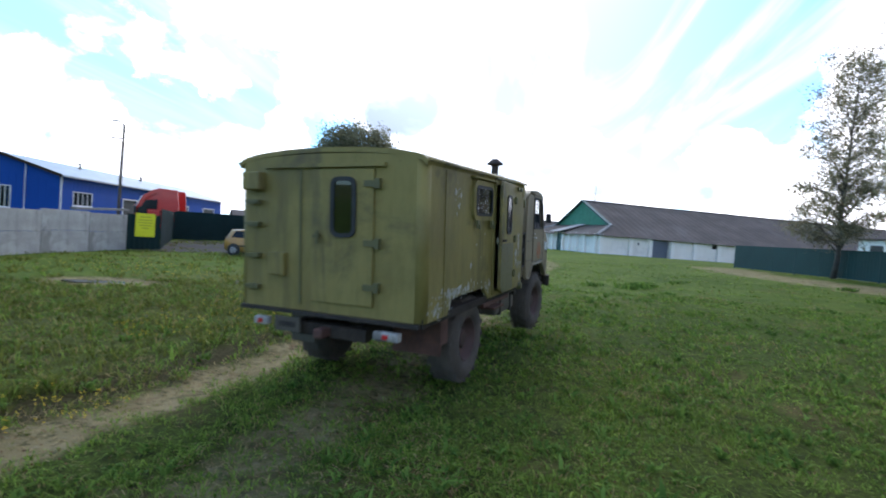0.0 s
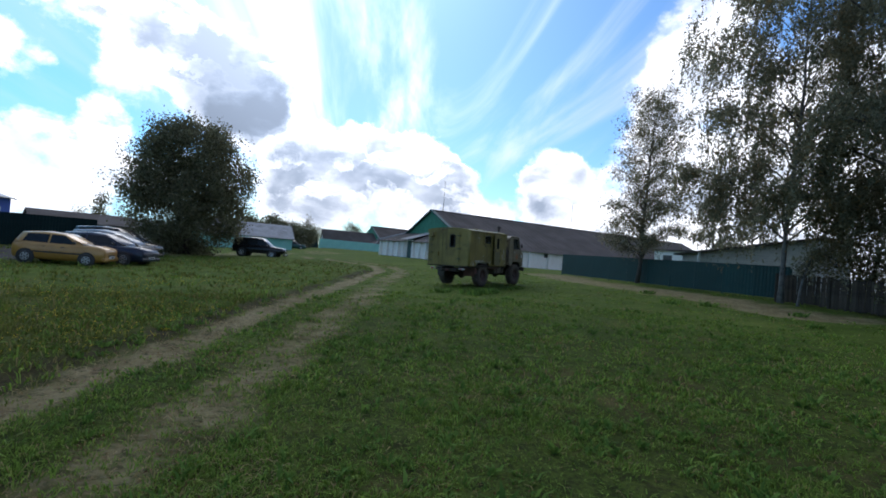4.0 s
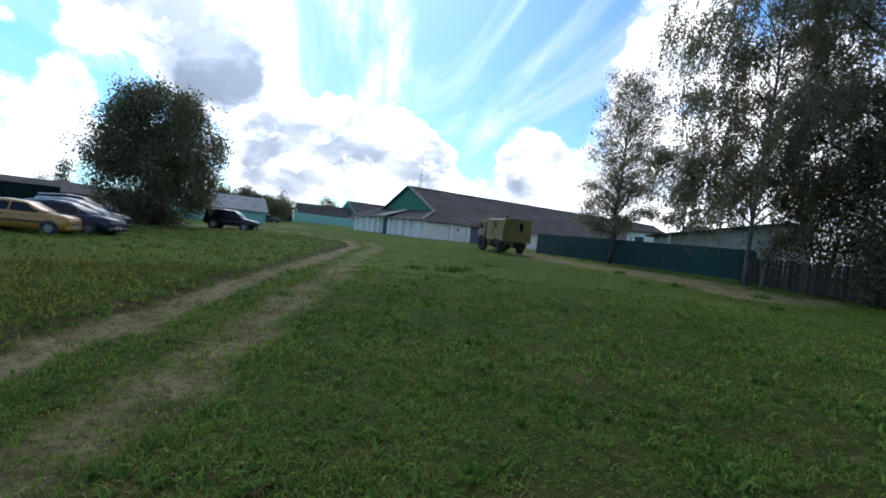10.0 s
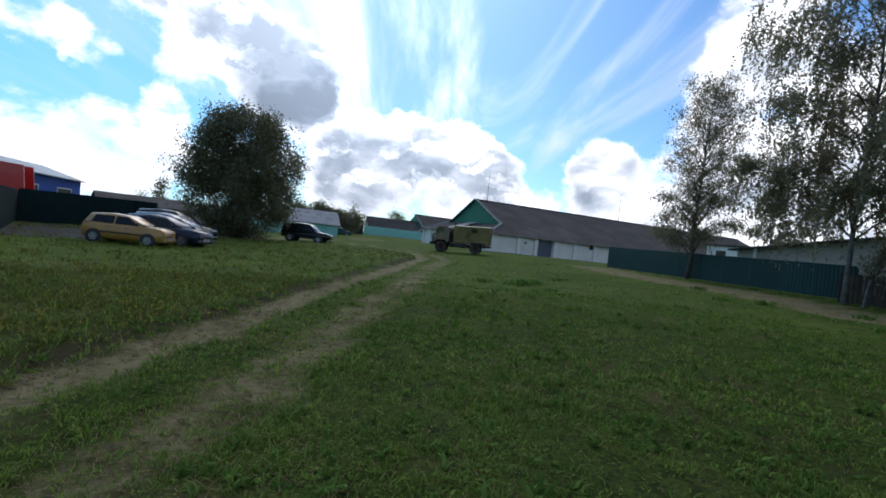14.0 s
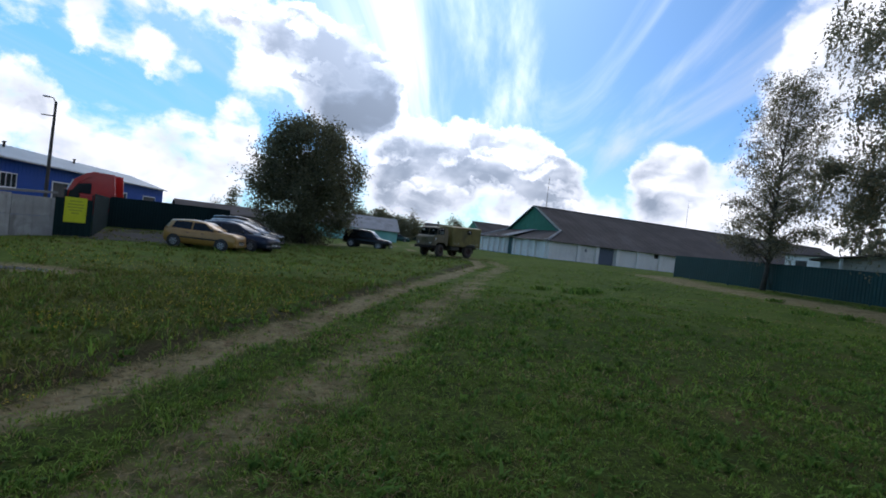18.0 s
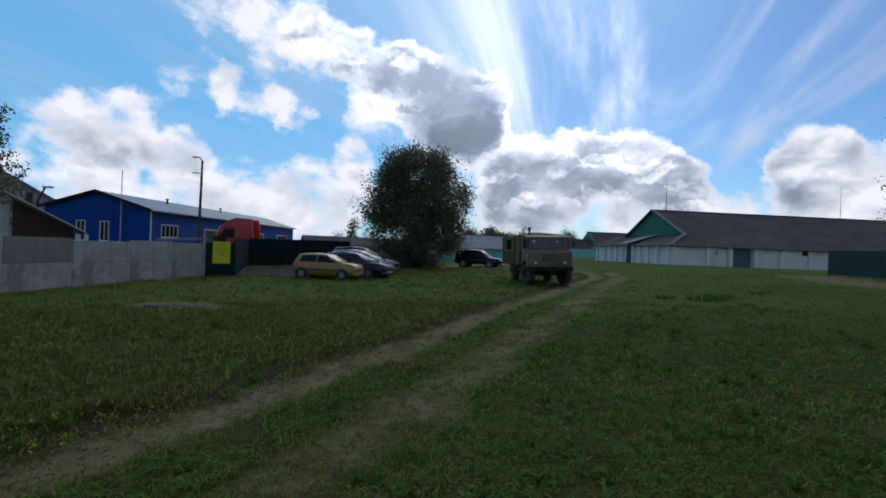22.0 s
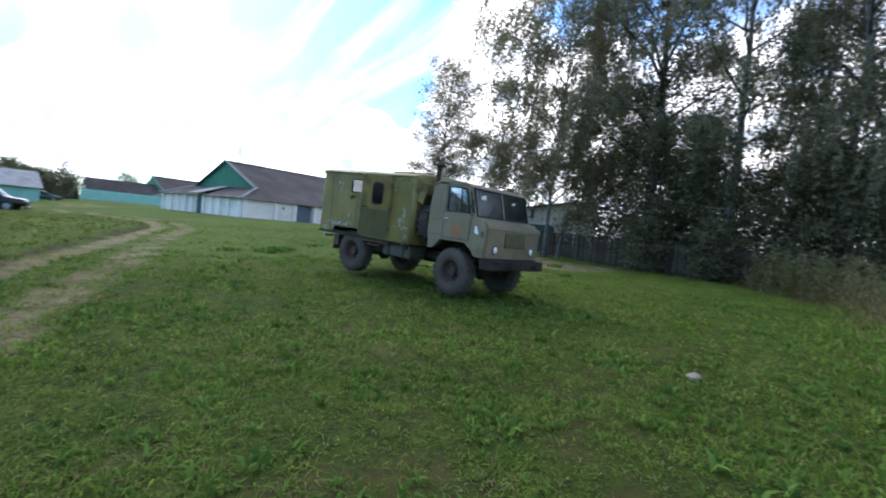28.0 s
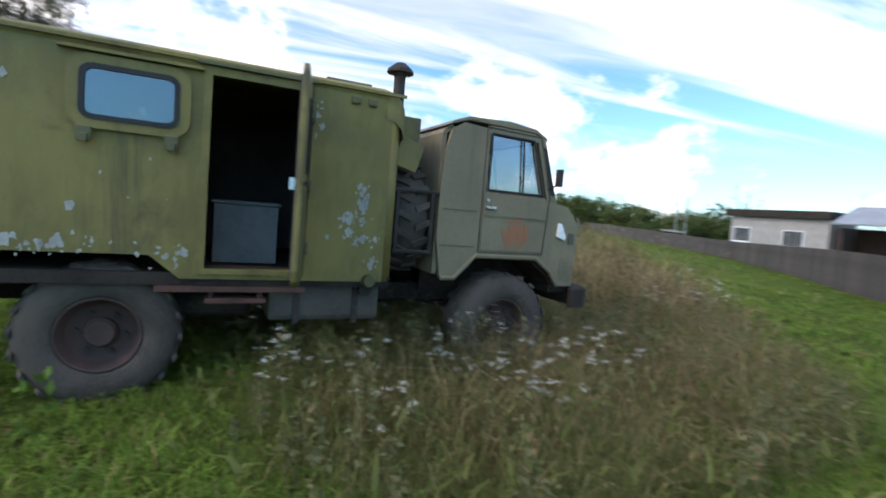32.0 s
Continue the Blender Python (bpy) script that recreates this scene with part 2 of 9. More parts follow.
# ---- materials ----
def surface(name, c1, c2, rough=0.7, scale=3.0, fine=40.0, bump=0.15, metal=0.0, stain=None, stain_scale=0.8, stain_amount=0.5, streak=0.0, vary=0.0, coat=0.0, spec=0.5):
    """Principled surface: two tones mixed by noise at two scales, optional stains, vertical streaks, piece-to-piece variation and relief."""
    m = bpy.data.materials.new(name)
    m.use_nodes = True
    n = Net(m.node_tree)
    bsdf = m.node_tree.nodes["Principled BSDF"]
    co = n.add("ShaderNodeTexCoord").outputs["Object"]
    big = n.noise(co, scale, 5.0, 0.6)
    small = n.noise(co, fine, 4.0, 0.6)
    f = n.step(n.math("ADD", n.math("MULTIPLY", big, 0.65), n.math("MULTIPLY", small, 0.35)), 0.36, 0.64)
    col = n.mix(f, c1, c2)
    if streak:
        sv = n.vmath("MULTIPLY", co, (7.0, 7.0, 0.35))
        s = n.step(n.noise(sv, 1.0, 5.0, 0.6), 0.5, 0.72, 0.0, streak)
        col = n.mix(s, col, stain or (0.08, 0.07, 0.05))
    if stain:
        s = n.step(n.noise(co, stain_scale, 8.0, 0.65, 0.4), 0.53, 0.64, 0.0, stain_amount)
        col = n.mix(s, col, stain)
    if vary:
        r = n.add("ShaderNodeObjectInfo").outputs["Random"]
        hsv = n.add("ShaderNodeHueSaturation")
        n.put(hsv.inputs["Value"], n.math("ADD", 1.0 - vary, n.math("MULTIPLY", r, 2 * vary)))
        n.put(hsv.inputs["Color"], col)
        col = hsv.outputs[0]
    n.put(bsdf.inputs["Base Color"], col)
    n.put(bsdf.inputs["Roughness"], n.step(small, 0.2, 0.8, max(rough - 0.08, 0.02), min(rough + 0.08, 1.0)))
    bsdf.inputs["Metallic"].default_value = metal
    bsdf.inputs["Specular IOR Level"].default_value = spec
    bsdf.inputs["Coat Weight"].default_value = coat
    if bump:
        b = n.add("ShaderNodeBump")
        b.inputs["Strength"].default_value, b.inputs["Distance"].default_value = bump, 0.02
        n.put(b.inputs["Height"], n.math("ADD", big, small))
        n.put(bsdf.inputs["Normal"], b.outputs[0])
    return m


def foliage(name, c1, c2, c3=None, rough=0.55, through=0.35, spec=0.25):
    """Leaf surface: colour varies from leaf to leaf, some light passes through."""
    m = bpy.data.materials.new(name)
    m.use_nodes = True
    n = Net(m.node_tree)
    bsdf = m.node_tree.nodes["Principled BSDF"]
    out = m.node_tree.nodes["Material Output"]
    r = n.add("ShaderNodeNewGeometry").outputs["Random Per Island"]
    pos = n.add("ShaderNodeTexCoord").outputs["Object"]
    patch = n.noise(pos, 0.8, 5.0, 0.65)
    col = n.mix(n.step(n.math("ADD", n.math("MULTIPLY", r, 0.7), n.math("MULTIPLY", patch, 0.6)), 0.32, 0.95), c1, c2)
    if c3:
        col = n.mix(n.step(n.math("ADD", r, n.math("MULTIPLY", patch, 0.25)), 1.0, 1.06), col, c3)
    n.put(bsdf.inputs["Base Color"], col)
    bsdf.inputs["Roughness"].default_value = rough
    bsdf.inputs["Specular IOR Level"].default_value = spec
    tr = n.add("ShaderNodeBsdfTranslucent")
    n.put(tr.inputs["Color"], col)
    mx = n.add("ShaderNodeMixShader")
    mx.inputs[0].default_value = through
    n.put(mx.inputs[1], bsdf.outputs[0])
    n.put(mx.inputs[2], tr.outputs[0])
    n.put(out.inputs[0], mx.outputs[0])
    return m


def glass(name, tint=(0.75, 0.85, 0.88), clear=0.75, rough=0.03, gloss=1.4):
    """Thin pane: mostly clear, mirror-like at the surface."""
    m = bpy.data.materials.new(name)
    m.use_nodes = True
    n = Net(m.node_tree)
    out = m.node_tree.nodes["Material Output"]
    m.node_tree.nodes.remove(m.node_tree.nodes["Principled BSDF"])
    t = n.add("ShaderNodeBsdfTransparent")
    t.inputs[0].default_value = (*tint, 1)
    g = n.add("ShaderNodeBsdfGlossy")
    g.inputs["Roughness"].default_value = rough
    g.inputs["Color"].default_value = (0.9, 0.95, 1, 1)
    fr = n.add("ShaderNodeFresnel")
    fr.inputs[0].default_value = 1.5
    mx = n.add("ShaderNodeMixShader")
    n.put(mx.inputs[0], n.math("ADD", n.math("MULTIPLY", fr.outputs[0], gloss), (1 - clear) * 0.5))
    n.put(mx.inputs[1], t.outputs[0])
    n.put(mx.inputs[2], g.outputs[0])
    n.put(out.inputs[0], mx.outputs[0])
    return m


def worn_paint(name, base, pale, rusty, grime):
    """Old brushed paint: pale sun-bleached clouds, dark runs from the seams, grimy blotches and fine scratches."""
    m = bpy.data.materials.new(name)
    m.use_nodes = True
    n = Net(m.node_tree)
    bsdf = m.node_tree.nodes["Principled BSDF"]
    co = n.add("ShaderNodeTexCoord").outputs["Object"]
    cloud = n.noise(co, 1.1, 5.0, 0.62, 0.3)
    brush = n.noise(n.vmath("MULTIPLY", co, (9.0, 9.0, 2.2)), 1.0, 5.0, 0.65, 0.3)
    fine = n.noise(co, 38.0, 5.0, 0.68)
    col = n.mix(n.step(n.math("ADD", n.math("MULTIPLY", cloud, 0.7), n.math("MULTIPLY", brush, 0.3)), 0.40, 0.62), base, pale)
    col = n.mix(n.step(n.noise(co, 2.6, 6.0, 0.7, 0.6), 0.56, 0.70, 0.0, 0.5), col, rusty)
    run = n.noise(n.vmath("MULTIPLY", co, (2.6, 2.6, 0.30)), 1.0, 6.0, 0.70, 0.35)
    col = n.mix(n.step(run, 0.53, 0.70, 0.0, 0.62), col, grime)
    col = n.mix(n.step(n.noise(co, 0.75, 8.0, 0.68, 0.5), 0.53, 0.66, 0.0, 0.66), col, grime)
    col = n.mix(n.step(fine, 0.58, 0.76, 0.0, 0.45), col, grime)
    n.put(bsdf.inputs["Base Color"], col)
    n.put(bsdf.inputs["Roughness"], n.step(cloud, 0.3, 0.7, 0.50, 0.74))
    bsdf.inputs["Specular IOR Level"].default_value = 0.4
    b = n.add("ShaderNodeBump")
    b.inputs["Strength"].default_value, b.inputs["Distance"].default_value = 0.18, 0.02
    n.put(b.inputs["Height"], n.math("ADD", n.math("MULTIPLY", cloud, 1.2), n.math("MULTIPLY", fine, 0.5)))
    n.put(bsdf.inputs["Normal"], b.outputs[0])
    return m


M = {
    "box_green": worn_paint("worn olive paint", (0.160, 0.128, 0.034), (0.232, 0.188, 0.056), (0.190, 0.138, 0.046), (0.055, 0.046, 0.026)),
    "box_dark": surface("dark olive paint", (0.082, 0.076, 0.026), (0.114, 0.106, 0.038), 0.55, 1.6, 30, 0.08, stain=(0.04, 0.04, 0.02), streak=0.3),
    "cab_paint": surface("faded khaki paint", (0.178, 0.140, 0.080), (0.228, 0.182, 0.108), 0.6, 1.5, 30, 0.06, stain=(0.085, 0.075, 0.046), stain_amount=0.5, streak=0.3),
    "chip_white": surface("bare whitish primer", (0.42, 0.41, 0.36), (0.29, 0.28, 0.24), 0.8, 9, 60, 0.2),
    "rubber": surface("dusty tyre rubber", (0.042, 0.033, 0.026), (0.090, 0.071, 0.055), 0.9, 2.5, 40, 0.3),
    "rim_rust": surface("rust-brown wheel paint", (0.040, 0.022, 0.017), (0.080, 0.041, 0.032), 0.75, 4, 40, 0.2),
    "hub_dark": surface("dark greasy metal", (0.028, 0.024, 0.021), (0.055, 0.045, 0.038), 0.75, 5, 40, 0.2, spec=0.2),
    "chassis": surface("dirty black chassis", (0.022, 0.018, 0.015), (0.050, 0.040, 0.032), 0.9, 3, 30, 0.2, spec=0.15),
    "rust_red": surface("red-brown primer", (0.060, 0.027, 0.019), (0.110, 0.048, 0.034), 0.8, 4, 30, 0.2),
    "tank_grey": surface("grey-green tank paint", (0.050, 0.042, 0.031), (0.080, 0.068, 0.051), 0.6, 3, 30, 0.1),
    "cab_seam": surface("grimy khaki seam", (0.075, 0.062, 0.040), (0.105, 0.088, 0.058), 0.7, 4, 40, 0.05),
    "lamp_grimy": surface("grimy lamp housing", (0.20, 0.195, 0.18), (0.40, 0.39, 0.37), 0.6, 6, 40, 0.05, stain=(0.09, 0.08, 0.07), stain_scale=3.0, stain_amount=0.7),
    "seal": surface("black rubber seal", (0.012, 0.012, 0.012), (0.025, 0.025, 0.025), 0.7, 8, 40, 0.05),
    "chrome": surface("dull bright metal", (0.45, 0.45, 0.43), (0.6, 0.6, 0.58), 0.3, 10, 50, 0.02, metal=0.9),
    "lens": surface("clear lamp lens", (0.75, 0.75, 0.72), (0.9, 0.9, 0.88), 0.08, 20, 60, 0.05, coat=1.0),
    "lens_red": surface("red lamp lens", (0.45, 0.02, 0.02), (0.55, 0.03, 0.03), 0.2, 20, 60, 0.05, coat=0.6),
    "emblem": surface("faded orange stencil paint", (0.36, 0.13, 0.045), (0.27, 0.13, 0.07), 0.7, 14, 60, 0.05),
    "paper": surface("white paper", (0.7, 0.7, 0.68), (0.78, 0.78, 0.76), 0.9, 6, 40, 0.02),
    "mirror": surface("mirror plate", (0.75, 0.78, 0.8), (0.8, 0.82, 0.84), 0.05, 5, 20, 0.0, metal=1.0),
    # dark colour carries the shade of interiors, on linings and on backing sheets
    "inside_dark": surface("dark lining and room shade", (0.05, 0.05, 0.045), (0.08, 0.078, 0.07), 0.85, 3, 30, 0.1),
    "inside_grey": surface("grey painted box", (0.125, 0.125, 0.120), (0.180, 0.180, 0.172), 0.6, 3, 30, 0.05),
    "seat_black": surface("black vinyl seat", (0.02, 0.02, 0.02), (0.04, 0.038, 0.036), 0.6, 6, 40, 0.2),
    "pane": glass("window pane"),
    "pane_side": glass("side window pane", (0.7, 0.75, 0.75), 0.9),
    "pane_dull": glass("dusty pane", (0.42, 0.41, 0.36), 0.97, 0.12, 0.8),
    "pane_dark": glass("tinted pane", (0.25, 0.3, 0.33), 0.94),
    "pane_far": glass("dim far pane", (0.12, 0.14, 0.15), 1.0, 0.15, 0.5),
    "plaster_bare": surface("bare brownish plaster", (0.34, 0.27, 0.20), (0.46, 0.38, 0.30), 0.95, 2, 25, 0.3, stain=(0.2, 0.15, 0.11)),
    "limewash": surface("chalky limewashed brick", (0.80, 0.75, 0.68), (0.88, 0.83, 0.76), 0.95, 0.7, 25, 0.35, stain=(0.50, 0.46, 0.41), stain_scale=0.35, stain_amount=0.35, streak=0.22),
    "limewash_clean": surface("white limewash pier", (0.83, 0.79, 0.73), (0.90, 0.86, 0.80), 0.95, 0.9, 25, 0.3, stain=(0.42, 0.4, 0.37), stain_amount=0.3, streak=0.2),
    "slate_roof": surface("weathered brown-grey cement sheet", (0.060, 0.050, 0.045), (0.095, 0.080, 0.072), 0.95, 0.35, 12, 0.4, stain=(0.13, 0.12, 0.11), stain_scale=0.25, stain_amount=0.35, spec=0.2),
    "slate_light": surface("new pale cement sheet", (0.24, 0.24, 0.24), (0.33, 0.33, 0.33), 0.85, 0.9, 20, 0.2, stain=(0.15, 0.14, 0.13), spec=0.3),
    "gable_green": surface("green painted boards", (0.03, 0.17, 0.10), (0.045, 0.22, 0.135), 0.8, 1.2, 20, 0.2, streak=0.15),
    "door_grey": surface("blue-grey painted gate", (0.11, 0.13, 0.17), (0.15, 0.17, 0.21), 0.7, 1.5, 25, 0.15, stain=(0.2, 0.2, 0.2), stain_amount=0.3),
    "door_green": surface("dark green painted door", (0.02, 0.07, 0.065), (0.035, 0.09, 0.085), 0.7, 2, 25, 0.1),
    "sheet_green": surface("dark green profiled steel", (0.004, 0.040, 0.036), (0.007, 0.052, 0.046), 0.5, 0.5, 12, 0.03, vary=0.12, spec=0.4),
    "sheet_black_green": surface("blackish green steel", (0.004, 0.018, 0.018), (0.008, 0.026, 0.026), 0.75, 0.6, 12, 0.03, vary=0.1, spec=0.2),
    "sheet_blue": surface("cobalt blue steel cladding", (0.005, 0.055, 0.27), (0.007, 0.066, 0.32), 0.6, 0.4, 12, 0.03, spec=0.15),
    "roof_pale": surface("pale zinc roofing", (0.26, 0.27, 0.28), (0.34, 0.35, 0.36), 0.45, 0.8, 20, 0.05, metal=0.3),
    "turquoise": surface("turquoise limewash", (0.22, 0.52, 0.46), (0.28, 0.60, 0.53), 0.9, 0.6, 20, 0.15, stain=(0.4, 0.5, 0.46), stain_amount=0.3),
    "concrete": surface("weathered precast concrete", (0.30, 0.29, 0.275), (0.43, 0.42, 0.40), 0.9, 1.2, 30, 0.3, stain=(0.15, 0.145, 0.13), stain_scale=0.7, stain_amount=0.6, streak=0.35, vary=0.12),
    "concrete_dark": surface("grimy concrete", (0.16, 0.155, 0.145), (0.22, 0.215, 0.2), 0.9, 1.5, 30, 0.3, stain=(0.09, 0.085, 0.075), streak=0.3),
    "block": surface("pale silicate block", (0.44, 0.405, 0.355), (0.54, 0.505, 0.45), 0.9, 2, 30, 0.2, stain=(0.3, 0.28, 0.26), vary=0.1),
    "mortar": surface("grey mortar", (0.3, 0.3, 0.29), (0.36, 0.36, 0.35), 0.95, 3, 40, 0.3),
    "old_board": surface("silvered fence board", (0.048, 0.042, 0.036), (0.090, 0.080, 0.069), 0.9, 2.0, 40, 0.3, stain=(0.06, 0.05, 0.045), streak=0.4, vary=0.3),
    "dark_board": surface("dark weathered fence board", (0.046, 0.037, 0.029), (0.086, 0.069, 0.054), 0.95, 2.0, 40, 0.3, stain=(0.045, 0.045, 0.03), streak=0.4, vary=0.35, spec=0.1),
    "pole_wood": surface("tarred pole wood", (0.05, 0.042, 0.036), (0.09, 0.078, 0.066), 0.9, 3, 40, 0.3),
    "steel_grey": surface("galvanised steel", (0.25, 0.25, 0.25), (0.36, 0.36, 0.36), 0.5, 5, 40, 0.05, metal=0.6),
    "sign_yellow": surface("yellow sign board", (0.62, 0.62, 0.01), (0.7, 0.7, 0.02), 0.6, 1.5, 30, 0.02),
    "sign_ink": surface("faint sign print", (0.42, 0.42, 0.02), (0.46, 0.46, 0.03), 0.7, 4, 30, 0.0),
    "white_frame": surface("white painted frame", (0.68, 0.68, 0.67), (0.75, 0.75, 0.74), 0.6, 3, 30, 0.05),
    "red_cab": surface("red truck paint", (0.48, 0.018, 0.012), (0.55, 0.025, 0.016), 0.35, 1.5, 30, 0.02, coat=0.3),
    "car_gold": surface("gold-yellow car paint", (0.34, 0.180, 0.036), (0.40, 0.215, 0.045), 0.4, 2, 50, 0.0, metal=0.15, coat=0.5),
    "car_navy": surface("dark navy car paint", (0.012, 0.018, 0.035), (0.016, 0.022, 0.042), 0.3, 2, 50, 0.0, metal=0.3, coat=0.25, spec=0.3),
    "car_silver": surface("grey-silver car paint", (0.16, 0.18, 0.2), (0.19, 0.21, 0.23), 0.35, 2, 50, 0.0, metal=0.5, coat=0.25, spec=0.3),
    "car_black": surface("black car paint", (0.006, 0.006, 0.007), (0.010, 0.010, 0.011), 0.25, 2, 50, 0.0, coat=0.25, spec=0.3),
    "car_green": surface("dark green car paint", (0.01, 0.06, 0.05), (0.014, 0.075, 0.06), 0.3, 2, 50, 0.0, coat=0.25, spec=0.3),
    "plastic": surface("black trim plastic", (0.016, 0.016, 0.016), (0.03, 0.03, 0.03), 0.6, 4, 40, 0.05),
    "alloy": surface("silver alloy", (0.42, 0.43, 0.44), (0.52, 0.53, 0.54), 0.35, 8, 40, 0.02, metal=0.8),
    "plate": surface("pale number plate", (0.6, 0.6, 0.6), (0.65, 0.65, 0.65), 0.5, 5, 30, 0.0),
    "birch_bark": surface("white birch bark", (0.095, 0.088, 0.080), (0.20, 0.19, 0.178), 0.9, 3, 25, 0.3, stain=(0.035, 0.032, 0.03), stain_scale=2.4, stain_amount=0.95),
    "bark": surface("grey-brown bark", (0.05, 0.043, 0.036), (0.09, 0.078, 0.066), 0.95, 3, 30, 0.6),
    "asphalt": surface("worn grey road", (0.038, 0.033, 0.029), (0.060, 0.053, 0.047), 0.95, 0.6, 30, 0.3, stain=(0.045, 0.06, 0.04), spec=0.1),
    "stone": surface("pale field stone", (0.21, 0.165, 0.12), (0.30, 0.245, 0.185), 0.9, 5, 40, 0.4),
    "puddle": surface("still puddle water", (0.02, 0.022, 0.02), (0.03, 0.03, 0.026), 0.05, 3, 20, 0.0),
    "shed_grey": surface("grey-beige boards", (0.27, 0.25, 0.23), (0.36, 0.335, 0.31), 0.85, 2, 30, 0.15, streak=0.2),
    "brown_shed": surface("brown painted shed", (0.035, 0.018, 0.013), (0.06, 0.030, 0.022), 0.8, 1.5, 25, 0.15, streak=0.3),
    "leaf_bush": foliage("broad dark leaves", (0.100, 0.100, 0.056), (0.200, 0.195, 0.112), None, 0.6, 0.45, 0.2),
    "leaf_birch": foliage("birch leaves", (0.145, 0.143, 0.092), (0.255, 0.248, 0.160), (0.28, 0.21, 0.11), 0.7, 0.55, 0.1),
    # darker copy of the bush leaf: shade under the birches is in the colour
    "leaf_shade": foliage("bush leaves with painted shade", (0.084, 0.079, 0.044), (0.165, 0.156, 0.088), None, 0.6, 0.42, 0.15),
    "leaf_pale": foliage("pale yellowish leaves", (0.150, 0.155, 0.060), (0.250, 0.245, 0.105), None, 0.7, 0.4, 0.1),
    "leaf_far": foliage("far wood leaves", (0.03, 0.055, 0.02), (0.06, 0.09, 0.03), None),
    "leaf_shrub": foliage("bright shrub leaves", (0.07, 0.095, 0.028), (0.130, 0.160, 0.050), None),
    "blade": foliage("meadow grass blades", (0.080, 0.136, 0.022), (0.220, 0.324, 0.054), (0.29, 0.225, 0.10), 0.8, 0.35, 0.06),
    "blade_left": foliage("coarse yellowish grass", (0.064, 0.082, 0.015), (0.190, 0.205, 0.042), (0.25, 0.20, 0.08), 0.8, 0.35, 0.06),
    "weed_leaf": foliage("broad weed leaves", (0.060, 0.118, 0.023), (0.155, 0.250, 0.050), None, 0.8, 0.35, 0.05),
    "dead_leaf": foliage("brown fallen leaves", (0.075, 0.038, 0.020), (0.20, 0.105, 0.055), (0.22, 0.17, 0.08), 0.8, 0.15, 0.06),
    "dry_blade": foliage("tall dry grass", (0.205, 0.150, 0.074), (0.43, 0.335, 0.170), (0.19, 0.105, 0.06), 0.8, 0.45, 0.06),
    "tall_green": foliage("tall green herbs", (0.090, 0.108, 0.030), (0.190, 0.205, 0.064), None, 0.7, 0.45, 0.1),
    "mugwort": foliage("grey-green weed leaves", (0.110, 0.115, 0.050), (0.205, 0.200, 0.096), (0.25, 0.165, 0.085), 0.75, 0.4, 0.08),
    "petal": foliage("white yarrow heads", (0.50, 0.47, 0.40), (0.70, 0.66, 0.57), None, 0.7, 0.2),
    "petal_yellow": foliage("small yellow flowers", (0.55, 0.38, 0.03), (0.65, 0.48, 0.05), None, 0.7, 0.2),
    "dock_seed": foliage("brown dock seed", (0.07, 0.035, 0.02), (0.12, 0.06, 0.035), None, 0.8, 0.1),
}


# ---- mesh helpers ----
def thing(name, at, label, category, group="", turn=0.0, kind=""):
    """An empty at the thing's base that carries its parts."""
    ob = new(name)
    ob.empty_display_size = 0.2
    ob.matrix_basis = at if isinstance(at, Matrix) else pose(at[0], at[1], at[2], 0, 0, turn)
    return tagged(ob, label, category, group, kind)


def link_mesh(name, bm, material, smooth=False):
    me = bpy.data.meshes.new(name)
    bm.to_mesh(me)
    bm.free()
    if smooth:
        me.polygons.foreach_set("use_smooth", [True] * len(me.polygons))
    for mm in (material if isinstance(material, (list, tuple)) else [material]):
        me.materials.append(M[mm] if isinstance(mm, str) else mm)
    return new(name, me)


def part(name, bm, material, parent, label="", at=None, smooth=False):
    ob = link_mesh(name, bm, material, smooth)
    ob.parent = parent
    if at is not None:
        ob.matrix_basis = at
    if label:
        ob["label"] = label
    return ob


def share(name, src, parent, at):
    """Another piece on the mesh of src."""
    ob = new(name, src.data)
    ob.parent = parent
    ob.matrix_basis = at
    return ob


def box(bm, x0, x1, y0, y1, z0, z1, bevel=0.0):
    vs = [bm.verts.new(p) for p in ((x0, y0, z0), (x1, y0, z0), (x1, y1, z0), (x0, y1, z0), (x0, y0, z1), (x1, y0, z1), (x1, y1, z1), (x0, y1, z1))]
    fs = [bm.faces.new([vs[i] for i in q]) for q in ((0, 3, 2, 1), (4, 5, 6, 7), (0, 1, 5, 4), (1, 2, 6, 5), (2, 3, 7, 6), (3, 0, 4, 7))]
    if bevel:
        es = list({e for f in fs for e in f.edges})
        bmesh.ops.bevel(bm, geom=es, offset=bevel, segments=2, affect="EDGES", profile=0.6)
    return bm


def boxes(*dims, bevel=0.0):
    bm = bmesh.new()
    for d in dims:
        box(bm, *d, bevel=bevel)
    return bm


def lathe(profile, steps=24, axis="y", arc=2 * math.pi):
    """A turned shape: profile of (radius, along) about an axis through the origin."""
    bm = bmesh.new()
    rings = []
    for k in range(steps):
        a = arc * k / steps
        c, s = math.cos(a), math.sin(a)
        ring = []
        for r, h in profile:
            p = {"y": (r * c, h, r * s), "z": (r * c, r * s, h), "x": (h, r * c, r * s)}[axis]
            ring.append(bm.verts.new(p))
        rings.append(ring)
    for k in range(steps):
        a, b = rings[k], rings[(k + 1) % steps]
        for i in range(len(profile) - 1):
            bm.faces.new((a[i], b[i], b[i + 1], a[i + 1]))
    bmesh.ops.remove_doubles(bm, verts=bm.verts, dist=1e-5)
    bmesh.ops.recalc_face_normals(bm, faces=bm.faces)
    return bm


